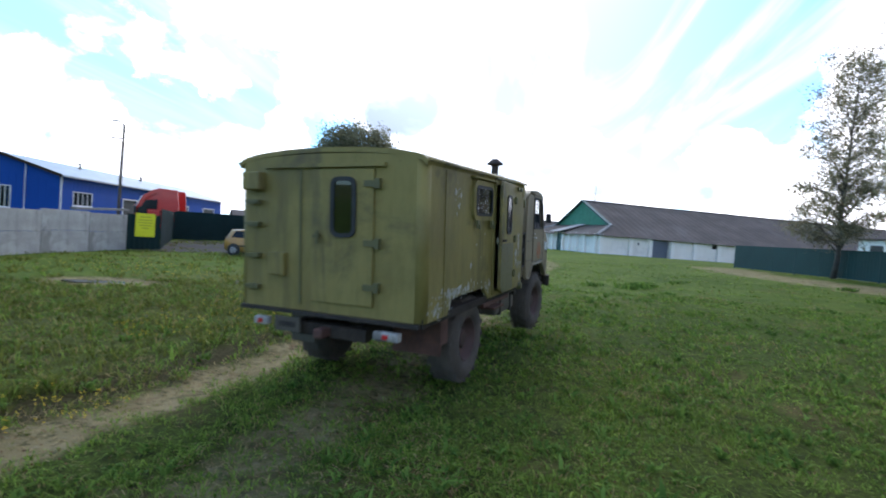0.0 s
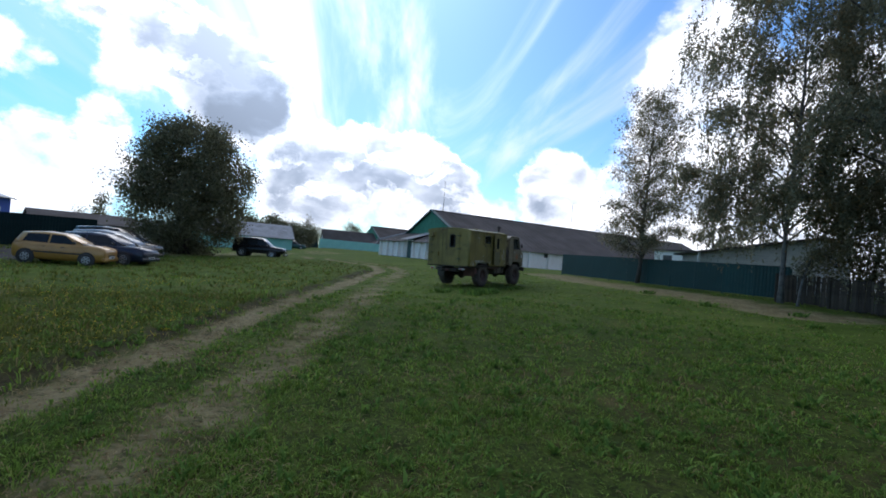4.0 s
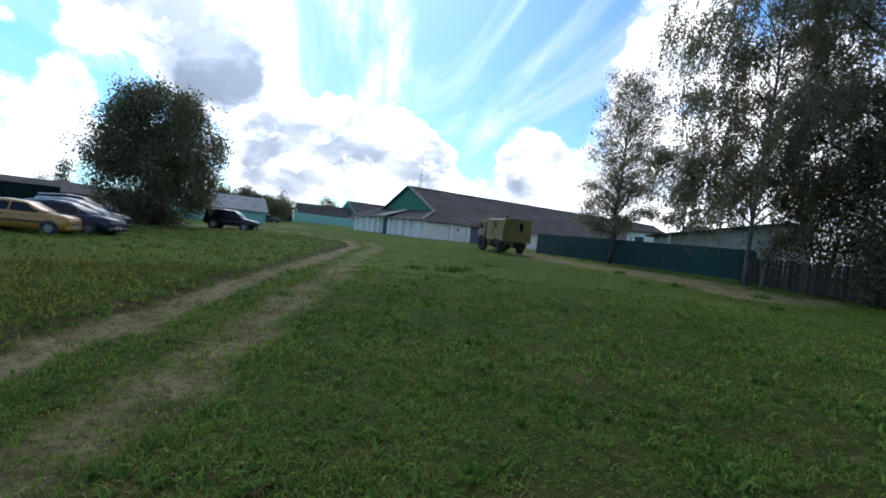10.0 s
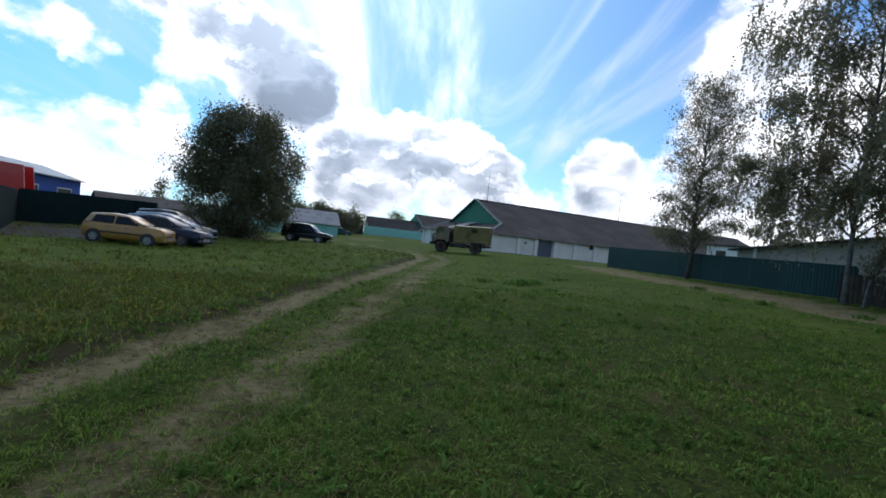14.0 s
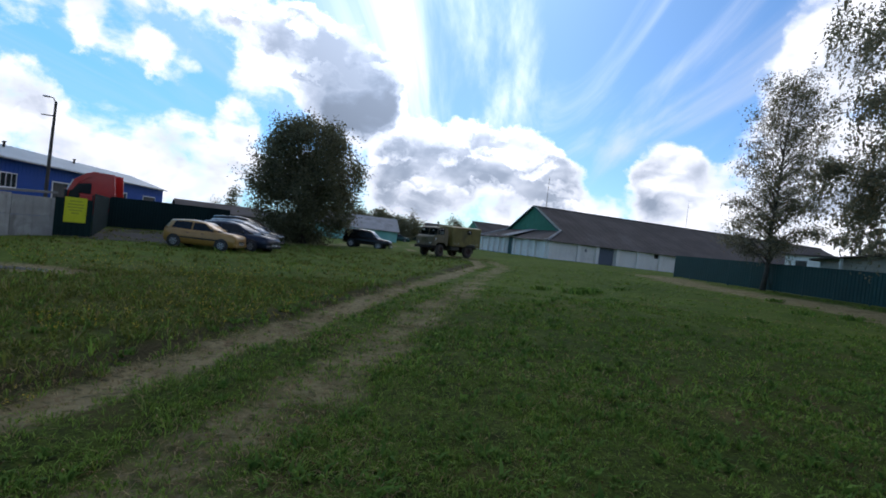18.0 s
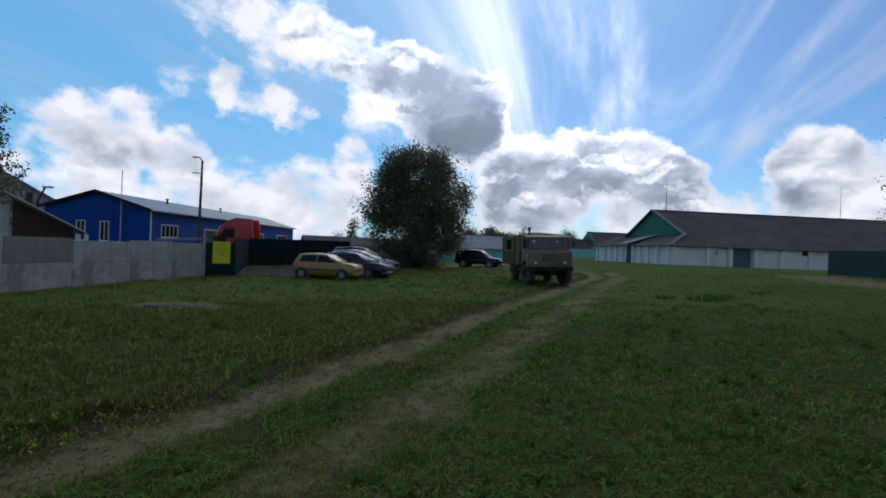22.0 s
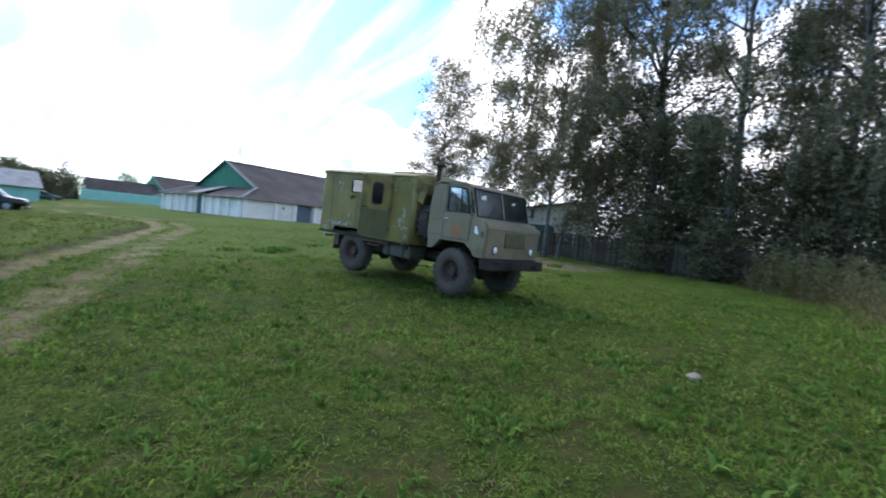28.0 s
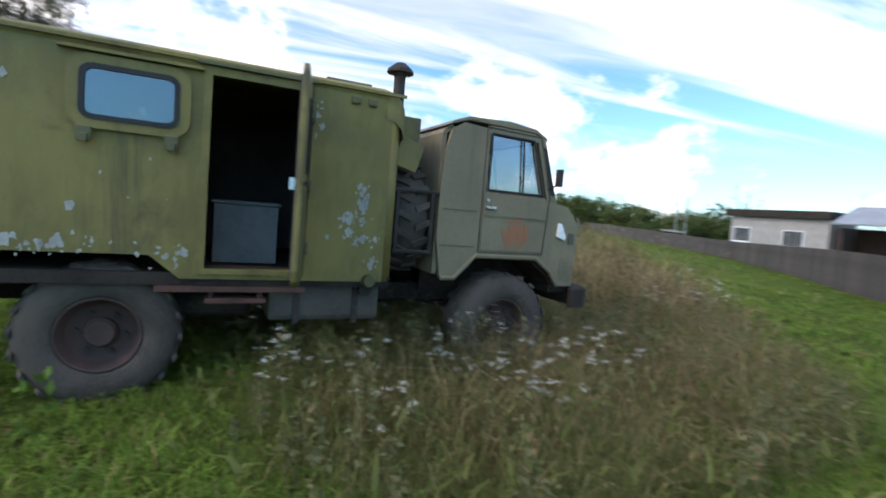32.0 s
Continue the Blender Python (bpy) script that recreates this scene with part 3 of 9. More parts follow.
def tube(bm, path, radii, sides=8):
    """A tapered tube along points."""
    rings = []
    pts = [Vector(p) for p in path]
    for i, p in enumerate(pts):
        t = (pts[min(i + 1, len(pts) - 1)] - pts[max(i - 1, 0)]).normalized()
        u = t.orthogonal().normalized()
        if rings:
            u = (last - t * last.dot(t)).normalized() if (last - t * last.dot(t)).length > 1e-4 else u
        last = u
        w = t.cross(u)
        r = radii[i] if isinstance(radii, (list, tuple)) else radii
        rings.append([bm.verts.new(p + (u * math.cos(2 * math.pi * k / sides) + w * math.sin(2 * math.pi * k / sides)) * r) for k in range(sides)])
    for a, b in zip(rings, rings[1:]):
        for k in range(sides):
            bm.faces.new((a[k], a[(k + 1) % sides], b[(k + 1) % sides], b[k]))
    bm.faces.new(rings[0][::-1])
    bm.faces.new(rings[-1])
    return bm


def prism(outline, y0, y1, bevel=0.0, axis="y"):
    """An outline of (a, z) pushed along y (or (a, b) along x or z)."""
    bm = bmesh.new()
    put = {"y": lambda a, b, h: (a, h, b), "x": lambda a, b, h: (h, a, b), "z": lambda a, b, h: (a, b, h)}[axis]
    lo = [bm.verts.new(put(a, b, y0)) for a, b in outline]
    hi = [bm.verts.new(put(a, b, y1)) for a, b in outline]
    bm.faces.new(lo)
    bm.faces.new(hi[::-1])
    for i in range(len(lo)):
        j = (i + 1) % len(lo)
        bm.faces.new((lo[i], hi[i], hi[j], lo[j]))
    bmesh.ops.recalc_face_normals(bm, faces=bm.faces)
    if bevel:
        bmesh.ops.bevel(bm, geom=list(bm.edges), offset=bevel, segments=2, affect="EDGES", profile=0.6)
    return bm


def round_rect(x0, x1, z0, z1, r, steps=5):
    """Outline of a rectangle with rounded corners."""
    out = []
    for cx, cz, a0 in ((x1 - r, z0 + r, -90), (x1 - r, z1 - r, 0), (x0 + r, z1 - r, 90), (x0 + r, z0 + r, 180)):
        for k in range(steps):
            a = radians(a0 + 90 * k / (steps - 1))
            out.append((cx + r * math.cos(a), cz + r * math.sin(a)))
    return out


def frame_strip(outer, inner, y0, y1, r=0.0):
    """A flat ring between two rectangles (x0, x1, z0, z1) in the xz plane, with thickness; r rounds its corners."""
    bm = bmesh.new()

    def loop(q, y, rad):
        x0, x1, z0, z1 = q
        pts = round_rect(x0, x1, z0, z1, rad) if r else ((x0, z0), (x1, z0), (x1, z1), (x0, z1))
        return [bm.verts.new((x, y, z)) for x, z in pts]
    gap = (inner[0] - outer[0]) * 0.7
    a, b, c, d = loop(outer, y0, r + gap), loop(inner, y0, r), loop(outer, y1, r + gap), loop(inner, y1, r)
    n = len(a)
    for i in range(n):
        j = (i + 1) % n
        bm.faces.new((a[i], a[j], b[j], b[i]))
        bm.faces.new((c[i], d[i], d[j], c[j]))
        bm.faces.new((a[i], c[i], c[j], a[j]))
        bm.faces.new((b[i], b[j], d[j], d[i]))
    bmesh.ops.recalc_face_normals(bm, faces=bm.faces)
    return bm


def smooth01(a, b, v):
    t = np.clip((np.asarray(v, float) - a) / (b - a), 0, 1)
    return t * t * (3 - 2 * t)


def vnoise(x, y, size, seed=0):
    """Smooth value noise, 0 to 1, two octaves, with lumps about size metres across."""
    x, y = np.asarray(x, float), np.asarray(y, float)
    total = 0.0
    for octave, weight in ((1.0, 0.65), (2.3, 0.35)):
        u, v = x / size * octave + seed * 7.31, y / size * octave - seed * 3.77
        i, j = np.floor(u), np.floor(v)
        fu, fv = u - i, v - j
        fu, fv = fu * fu * (3 - 2 * fu), fv * fv * (3 - 2 * fv)

        def cell(a, b):
            w = np.sin(a * 127.1 + b * 311.7 + seed * 17.0) * 43758.5453
            return w - np.floor(w)
        low = cell(i, j) * (1 - fu) + cell(i + 1, j) * fu
        high = cell(i, j + 1) * (1 - fu) + cell(i + 1, j + 1) * fu
        total = total + weight * (low * (1 - fv) + high * fv)
    return total


def hump(x, y):
    """The two low rises in mid-meadow."""
    return 0.13 * np.exp(-((x - 9.2) ** 2 + (y - 12.2) ** 2) / 20.0) + 0.10 * np.exp(-((x - 4.5) ** 2 + (y - 15.0) ** 2) / 30.0)


def gz(x, y):
    """Height of the ground: it rises gently to the east, falls off to the south."""
    x, y = np.asarray(x, float), np.asarray(y, float)
    z = np.where(x < 0, 0.012 * np.maximum(x, -30), 0.038 * np.clip(x, 0, 27))
    z = z + 0.018 * np.clip(x - 27, 0, 120) * (1 - smooth01(10, 26, y))
    z = z - 0.02 * np.clip(-15 - y, 0, 120)
    return z + hump(x, y)


def gh(x, y):
    return float(gz(x, y))


RUT_L = ((-9.5, 0.2), (-6.2, 1.6), (-3.4, 3.7), (-2.45, 5.4), (-1.35, 8.1), (0.8, 12.7), (5.6, 23.1), (10.3, 33.5), (11.6, 40.0), (10.6, 48.0), (7.0, 55.0))
RUT_R = ((-7.6, -1.3), (-4.4, 0.6), (-1.25, 3.7), (-0.2, 5.9), (2.35, 11.8), (7.6, 24.2), (11.9, 33.0), (13.3, 40.0), (12.2, 49.0), (8.5, 57.0))


RUT_BANK = tuple((x - 0.62, y + 0.34) for x, y in RUT_L[:8])
RUT_OLD = ((1.1, 5.5), (2.4, 7.6), (5.0, 12.0), (9.6, 22.0), (13.4, 31.0))


def rut_distance(x, y, line):
    best = np.full(np.shape(x), 1e9)
    for (x0, y0), (x1, y1) in zip(line, line[1:]):
        dx, dy = x1 - x0, y1 - y0
        s = np.clip(((x - x0) * dx + (y - y0) * dy) / (dx * dx + dy * dy), 0, 1)
        best = np.minimum(best, np.hypot(x - x0 - s * dx, y - y0 - s * dy))
    return best


def beside_rut(x, y):
    """1 on the ragged bank along the western side of the left rut, coloured as dark soil plus grass shade."""
    d = rut_distance(x, y, RUT_BANK) + 0.5 * (vnoise(x, y, 0.8, 5) - 0.5)
    return (1 - smooth01(0.10, 0.62, d)) * smooth01(0.30, 0.55, vnoise(x, y, 2.2, 8) + 0.12)


def scuffed(x, y):
    """1 on brown thin patches of the lawn, a hand to an arm across."""
    v = 0.62 * vnoise(x, y, 0.75, 2) + 0.38 * vnoise(x, y, 2.6, 3)
    return smooth01(0.64, 0.80, v) * np.where(np.asarray(x) > 2.0, 0.7, 1.0)


def bareness(x, y):
    """0 on full sward, 1 on bare trodden earth: the two ruts, the strip by the fence, the car park edge."""
    x, y = np.asarray(x, float), np.asarray(y, float)
    w = 1 + 0.25 * np.sin(x * 1.7 + y * 0.9) * np.sin(y * 1.3 - x * 0.4)
    rough = 0.45 * (vnoise(x, y, 0.55, 1) - 0.5)
    b = 1.0 * (1 - smooth01(0.02, 0.92, rut_distance(x, y, RUT_L) * w + rough))
    b = np.maximum(b, 0.70 * (1 - smooth01(0.10, 1.15, rut_distance(x, y, RUT_R) * w + 1.3 * rough)))
    b = np.maximum(b, 0.34 * (1 - smooth01(0.05, 0.5, rut_distance(x, y, RUT_OLD) + rough)))
    strip = ((24.8, 34), (23.2, 27), (22.9, 21), (22.0, 15.5), (20.4, 11.5))
    b = np.maximum(b, 1.0 * (1 - smooth01(1.0, 3.2, rut_distance(x, y, strip) * w + 2 * rough)))
    lot = ((-9.5, 33.5), (-6.0, 44.0), (4.0, 60.0), (14.0, 72.0), (16, 90))
    b = np.maximum(b, 0.6 * (1 - smooth01(2.2, 3.6, rut_distance(x, y, lot))))
    b = np.maximum(b, 1.0 * (1 - smooth01(0.6, 1.4, np.hypot((x + 7.8) * 0.6, y - 14.9))))
    for px, py, r in ((5.1, 2.9, 0.20), (5.55, 2.3, 0.18), (3.4, -0.2, 0.16), (4.0, 4.4, 0.16), (3.4, 3.5, 0.14), (2.9, 4.9, 0.15)):
        b = np.maximum(b, 0.62 * (1 - smooth01(r * 0.3, r + 0.10, np.hypot(x - px, (y - py) * 1.3) + 0.3 * rough)))
    return b

# ---- ground ----
def lines(lo, hi, step, reach):
    """Grid lines: even between lo and hi, widening to +-reach."""
    v = list(np.arange(lo, hi + 1e-6, step))
    s = step
    while v[-1] < reach:
        s *= 1.22
        v.append(v[-1] + s)
    s = step
    while v[0] > -reach:
        s *= 1.22
        v.insert(0, v[0] - s)
    return np.array(v)


def ground_material():
    m = bpy.data.materials.new("meadow soil and sward")
    m.use_nodes = True
    n = Net(m.node_tree)
    bsdf = m.node_tree.nodes["Principled BSDF"]
    co = n.add("ShaderNodeTexCoord").outputs["Object"]
    att = n.add("ShaderNodeAttribute", attribute_name="bare").outputs["Fac"]
    dry = n.add("ShaderNodeAttribute", attribute_name="dry").outputs["Fac"]
    big, mid, fine = n.noise(co, 0.16, 5, 0.6), n.noise(co, 1.1, 6, 0.65), n.noise(co, 22.0, 5, 0.7)
    clump = n.noise(co, 5.5, 5, 0.65)
    grass = n.mix(n.step(n.math("ADD", n.math("MULTIPLY", big, 0.5), n.math("MULTIPLY", mid, 0.5)), 0.38, 0.62), (0.054, 0.077, 0.014), (0.094, 0.124, 0.023))
    grass = n.mix(n.step(clump, 0.46, 0.62, 0.0, 0.7), grass, (0.026, 0.032, 0.010))
    grass = n.mix(n.step(fine, 0.42, 0.66, 0.0, 0.8), grass, (0.024, 0.027, 0.010))
    grass = n.mix(n.step(mid, 0.55, 0.70, 0.0, 0.6), grass, (0.110, 0.088, 0.034))
    sward = n.mix(n.step(n.math("ADD", n.math("MULTIPLY", big, 0.5), n.math("MULTIPLY", mid, 0.5)), 0.38, 0.62), (0.060, 0.094, 0.015), (0.106, 0.146, 0.025))
    sward = n.mix(n.step(mid, 0.55, 0.72, 0.0, 0.4), sward, (0.14, 0.12, 0.045))
    sward = n.mix(n.step(clump, 0.48, 0.64, 0.0, 0.55), sward, (0.040, 0.055, 0.012))
    grass = n.mix(n.add("ShaderNodeAttribute", attribute_name="sward").outputs["Fac"], grass, sward)
    straw = n.mix(n.step(mid, 0.35, 0.65), (0.165, 0.118, 0.052), (0.090, 0.092, 0.030))
    grass = n.mix(n.math("MULTIPLY", dry, 0.85), grass, straw)
    pebble = n.noise(co, 60.0, 4, 0.75)
    soil = n.mix(n.step(mid, 0.35, 0.65), (0.180, 0.142, 0.068), (0.285, 0.232, 0.124))
    soil = n.mix(n.step(fine, 0.52, 0.70, 0.0, 0.7), soil, (0.25, 0.215, 0.15))
    soil = n.mix(n.step(n.noise(co, 3.0, 6, 0.7), 0.54, 0.66, 0.0, 0.6), soil, (0.15, 0.082, 0.050))
    soil = n.mix(n.step(n.noise(co, 8.0, 6, 0.7), 0.50, 0.62, 0.0, 0.8), soil, (0.052, 0.050, 0.024))
    soil = n.mix(n.step(pebble, 0.56, 0.70, 0.0, 0.6), soil, (0.30, 0.262, 0.185))
    bank = n.add("ShaderNodeAttribute", attribute_name="bank").outputs["Fac"]
    scuff = n.add("ShaderNodeAttribute", attribute_name="scuff").outputs["Fac"]
    # bank colour: dark soil with the shade of the taller grass painted in
    mould_shade = n.mix(n.step(fine, 0.40, 0.62), (0.030, 0.025, 0.011), (0.078, 0.064, 0.030))
    brown = n.mix(n.step(fine, 0.40, 0.64), (0.070, 0.046, 0.022), (0.150, 0.094, 0.050))
    grass = n.mix(n.math("MULTIPLY", scuff, 0.6), grass, brown)
    grass = n.mix(n.math("MULTIPLY", bank, 0.95), grass, mould_shade)
    edge = n.math("ADD", att, n.math("MULTIPLY", n.math("SUBTRACT", fine, 0.5), 0.9))
    edge = n.math("ADD", edge, n.math("MULTIPLY", n.math("SUBTRACT", mid, 0.5), 0.9))
    n.put(bsdf.inputs["Base Color"], n.mix(n.step(edge, 0.30, 0.90, 0.0, 0.92), grass, soil))
    bsdf.inputs["Roughness"].default_value = 0.95
    bsdf.inputs["Specular IOR Level"].default_value = 0.04
    b = n.add("ShaderNodeBump")
    b.inputs["Strength"].default_value, b.inputs["Distance"].default_value = 0.7, 0.05
    n.put(b.inputs["Height"], n.math("ADD", n.math("ADD", mid, fine), n.math("MULTIPLY", pebble, 0.6)))
    n.put(bsdf.inputs["Normal"], b.outputs[0])
    return m


def dryness(x, y):
    """How straw-coloured the sward is: the tall field to the south-east, the strip by the fence, patches in the west meadow."""
    x, y = np.asarray(x, float), np.asarray(y, float)
    d = tall_field(x, y) * 0.8
    d = np.maximum(d, 0.55 * smooth01(60, 140, np.hypot(x, y)) * (y < 0))
    d = np.maximum(d, 0.35 * (1 - smooth01(1.5, 5.0, np.abs(x + 5.5) + np.abs(y - 11) * 0.35)))
    return d


FIELD = ((24.5, 6.4), (21.8, 5.2), (19.6, 3.3), (17.6, 1.7), (13.7, 0.6), (9.2, -0.3), (7.4, -0.9), (6.2, -1.35), (5.0, -1.7), (4.0, -1.6), (3.2, -1.4), (2.4, -1.25), (1.5, -1.45), (0.9, -2.1), (0.5, -3.4), (0.45, -5.4), (1.0, -7.0), (2.6, -9.4), (5.2, -12.4), (8.6, -16.4), (13.0, -22.2), (19.0, -28.0), (31.0, -36.0), (60.0, -62.0), (92.0, -60.0), (92.0, -4.0), (45.0, 4.0))


def tall_field(x, y):
    """1 inside the uncut field of tall grass, fading at its edge."""
    x, y = np.asarray(x, float), np.asarray(y, float)
    inside = np.zeros(np.shape(x), bool)
    for (x0, y0), (x1, y1) in zip(FIELD, FIELD[1:] + FIELD[:1]):
        cross = (y0 > y) != (y1 > y)
        at = x0 + (y - y0) * (x1 - x0) / (y1 - y0 if y1 != y0 else 1e-9)
        inside ^= cross & (x < at)
    d = rut_distance(x, y, FIELD + FIELD[:1])
    return np.where(inside, smooth01(-0.25, 0.9, d), 0.25 * (1 - smooth01(0.0, 0.35, d)))


def make_ground():
    xs, ys = lines(-9, 14, 0.18, 2600), lines(-7, 36, 0.24, 2600)
    X, Y = np.meshgrid(xs, ys)
    nx, ny = len(xs), len(ys)
    bare = bareness(X, Y)
    near = np.hypot(X, Y) < 60
    Z = gz(X, Y) - 0.07 * bare * near
    Z += near * 0.035 * (vnoise(X, Y, 0.7, 4) - 0.5) - near * 0.03 * beside_rut(X, Y)
    Z += near * 0.015 * np.sin(X * 1.9 + 0.5 * np.sin(Y * 1.1)) * np.sin(Y * 1.6)
    co = np.stack([X, Y, Z], -1).reshape(-1, 3)
    i = np.arange(nx * ny).reshape(ny, nx)
    quads = np.stack([i[:-1, :-1], i[:-1, 1:], i[1:, 1:], i[1:, :-1]], -1).reshape(-1, 4)
    me = bpy.data.meshes.new("ground")
    me.vertices.add(len(co))
    me.vertices.foreach_set("co", co.ravel())
    me.loops.add(quads.size)
    me.loops.foreach_set("vertex_index", quads.ravel().astype(np.int32))
    me.polygons.add(len(quads))
    me.polygons.foreach_set("loop_start", np.arange(0, quads.size, 4, dtype=np.int32))
    me.update()
    for name, v in (("bare", bare), ("dry", dryness(X, Y)), ("sward", smooth01(5, 22, np.hypot(X, Y))), ("bank", beside_rut(X, Y) * near), ("scuff", scuffed(X, Y) * near)):
        me.attributes.new(name, "FLOAT", "POINT").data.foreach_set("value", v.ravel().astype(np.float32))
    me.polygons.foreach_set("use_smooth", [True] * len(quads))
    me.materials.append(ground_material())
    me.validate()
    return tagged(new("ground", me), "uneven green meadow with two worn wheel ruts", "ground", kind="structure")


make_ground()


def loose_mesh(name, verts, faces_per, material, parent=None):
    """Many small loose pieces at once: verts (n, k, 3), the same faces for each piece."""
    n, k, _ = verts.shape
    idx = (np.arange(n) * k)[:, None]
    loops, starts, total = [], [], 0
    sizes = [len(f) for f in faces_per]
    pattern = np.concatenate([np.array(f) for f in faces_per])
    loops = (idx + pattern[None, :]).ravel().astype(np.int32)
    per = len(pattern)
    offs = np.cumsum([0] + sizes[:-1])
    starts = ((np.arange(n) * per)[:, None] + offs[None, :]).ravel().astype(np.int32)
    me = bpy.data.meshes.new(name)
    me.vertices.add(n * k)
    me.vertices.foreach_set("co", verts.reshape(-1).astype(np.float32))
    me.loops.add(len(loops))
    me.loops.foreach_set("vertex_index", loops)
    me.polygons.add(len(starts))
    me.polygons.foreach_set("loop_start", starts)
    me.update()
    me.materials.append(M[material])
    ob = new(name, me)
    if parent is not None:
        ob.parent = parent
    return ob


def blades(rng, x, y, h, w, lean, z=None):
    """Bent tapered blades rooted at x, y."""
    n = len(x)
    z = gz(x, y) - 0.03 if z is None else z
    a = rng.uniform(0, 2 * np.pi, n)
    b = rng.uniform(0, 2 * np.pi, n)
    ca, sa = np.cos(a), np.sin(a)
    lx, ly = np.cos(b) * lean * h, np.sin(b) * lean * h
    base = np.stack([x, y, z], -1)
    wv = np.stack([ca * w, sa * w, np.zeros(n)], -1)
    mid = base + np.stack([lx * 0.35, ly * 0.35, h * 0.6], -1)
    tip = base + np.stack([lx, ly, h * (1 - 0.25 * lean)], -1)
    return np.stack([base - wv, base + wv, mid - wv * 0.7, mid + wv * 0.7, tip], 1)


BLADE = ((0, 1, 3, 2), (2, 3, 4))


def scatter_ring(rng, n, r0, r1, az0, az1, power=1.0):
    a = np.radians(rng.uniform(az0, az1, n))
    r = (rng.uniform(r0 ** (1 / power), r1 ** (1 / power), n)) ** power
    return r * np.sin(a), r * np.cos(a)


def patchy(x, y, s, seed=0.0):
    """A cheap smooth value 0..1 that varies over about s metres."""
    v = np.sin(x / s * 2.1 + seed) + np.sin(y / s * 1.7 + 1.3 * np.sin(x / s + seed)) + np.sin((x + y) / s * 1.3 + 2 * seed)
    return 0.5 + v / 6


def tufts(rng, x, y, h, w, each, loose):
    """Tufts of blades that splay outwards from x, y."""
    n = len(x) * each
    a = rng.uniform(0, 2 * np.pi, n)
    r = rng.uniform(0, 1, n) ** 0.7
    px, py = np.repeat(x, each) + np.cos(a) * r * loose, np.repeat(y, each) + np.sin(a) * r * loose
    hh = np.repeat(h, each) * rng.uniform(0.45, 1.25, n)
    lean = 0.25 + 1.25 * r * rng.uniform(0.5, 1.2, n)
    b = a + rng.normal(0, 0.5, n)
    z = gz(px, py) - 0.02 * (1 - bareness(px, py))
    base = np.stack([px, py, z - 0.02], -1)
    ww = np.repeat(w, each) * rng.uniform(0.6, 1.4, n)
    t = a + np.pi / 2 + rng.normal(0, 0.6, n)
    wv = np.stack([np.cos(t) * ww, np.sin(t) * ww, np.zeros(n)], -1)
    lx, ly = np.cos(b) * lean * hh, np.sin(b) * lean * hh
    mid = base + np.stack([lx * 0.35, ly * 0.35, hh * 0.62], -1)
    tip = base + np.stack([lx, ly, hh * np.maximum(1 - 0.35 * lean, 0.25)], -1)
    return np.stack([base - wv * 0.7, base + wv * 0.7, mid - wv, mid + wv, tip], 1)


def make_grass():
    rng = np.random.default_rng(4)
    groups = {"blade": [], "blade_left": [], "weed_leaf": []}
    for n, r0, r1, h0, w0, each, loose in ((28000, 1.6, 7.0, 0.100, 0.0044, 8, 0.06), (27000, 6.5, 17.0, 0.115, 0.0092, 7, 0.10), (15000, 16.0, 46.0, 0.11, 0.018, 7, 0.2)):
        x, y = scatter_ring(rng, n, r0, r1, -58, 185, 0.75)
        thin = np.maximum(bareness(x, y) * np.where(np.hypot(x, y) > 14, 0.98, 0.94), np.maximum(0.86 * beside_rut(x, y), 0.55 * scuffed(x, y)))
        keep = rng.uniform(0, 1, n) > thin
        keep &= tall_field(x, y) < 0.8
        keep &= rng.uniform(0, 1, n) < 0.50 + 1.1 * vnoise(x, y, 0.42, 6)
        keep &= ~((x < -12.0) & (y < 60)) | (x > -15)
        keep &= (x < 26.5) | (y < -2)
        x, y = x[keep], y[keep]
        p = vnoise(x, y, 0.55, 7) * 0.75 + vnoise(x, y, 2.8, 9) * 0.55
        west = smooth01(0.5, 2.5, -(x - (y - 8.5) * 0.47))
        h = h0 * rng.uniform(0.55, 1.3, len(x)) * (0.30 + 0.95 * p) * (1 + 0.8 * west) * (1 - 0.6 * bareness(x, y))
        h = h * (1 + 1.5 * (1 - smooth01(0.15, 1.3, rut_distance(x, y, FIELD))) * (y < 1.5))
        v = tufts(rng, x, y, h, w0 * rng.uniform(0.7, 1.3, len(x)), each, loose)
        left = np.repeat(rng.uniform(0, 1, len(x)) < west * 0.75, each)
        groups["blade"].append(v[~left])
        groups["blade_left"].append(v[left])
    # broad leaves of plantain and dandelion in flat rosettes
    x, y = scatter_ring(rng, 6800, 1.8, 17.0, -58, 185, 0.75)
    keep = (bareness(x, y) < 0.45) & (vnoise(x, y, 1.3, 12) > 0.42) & (tall_field(x, y) < 0.7)
    x, y = x[keep], y[keep]
    big = rng.uniform(0.7, 1.25, len(x)) * np.where(rng.uniform(0, 1, len(x)) < 0.08, 1.3, 0.9)
    x, y, big = np.repeat(x, 8), np.repeat(y, 8), np.repeat(big, 8)
    n = len(x)
    x, y = x + rng.normal(0, 0.03, n), y + rng.normal(0, 0.03, n)
    groups["weed_leaf"].append(blades(rng, x, y, rng.uniform(0.07, 0.15, n) * big, rng.uniform(0.010, 0.024, n) * big, rng.uniform(0.6, 1.4, n)))
    for key, vs in groups.items():
        v = np.concatenate(vs)
        ob = loose_mesh({"blade": "grass", "blade_left": "meadow_grass", "weed_leaf": "weeds"}[key], v, BLADE, key)
        tagged(ob, {"blade": "short green grass blades across the meadow", "blade_left": "coarse yellowish grass on the unmown side of the meadow", "weed_leaf": "broad-leaved weeds in flat rosettes"}[key], "grass", kind="stuff")


make_grass()

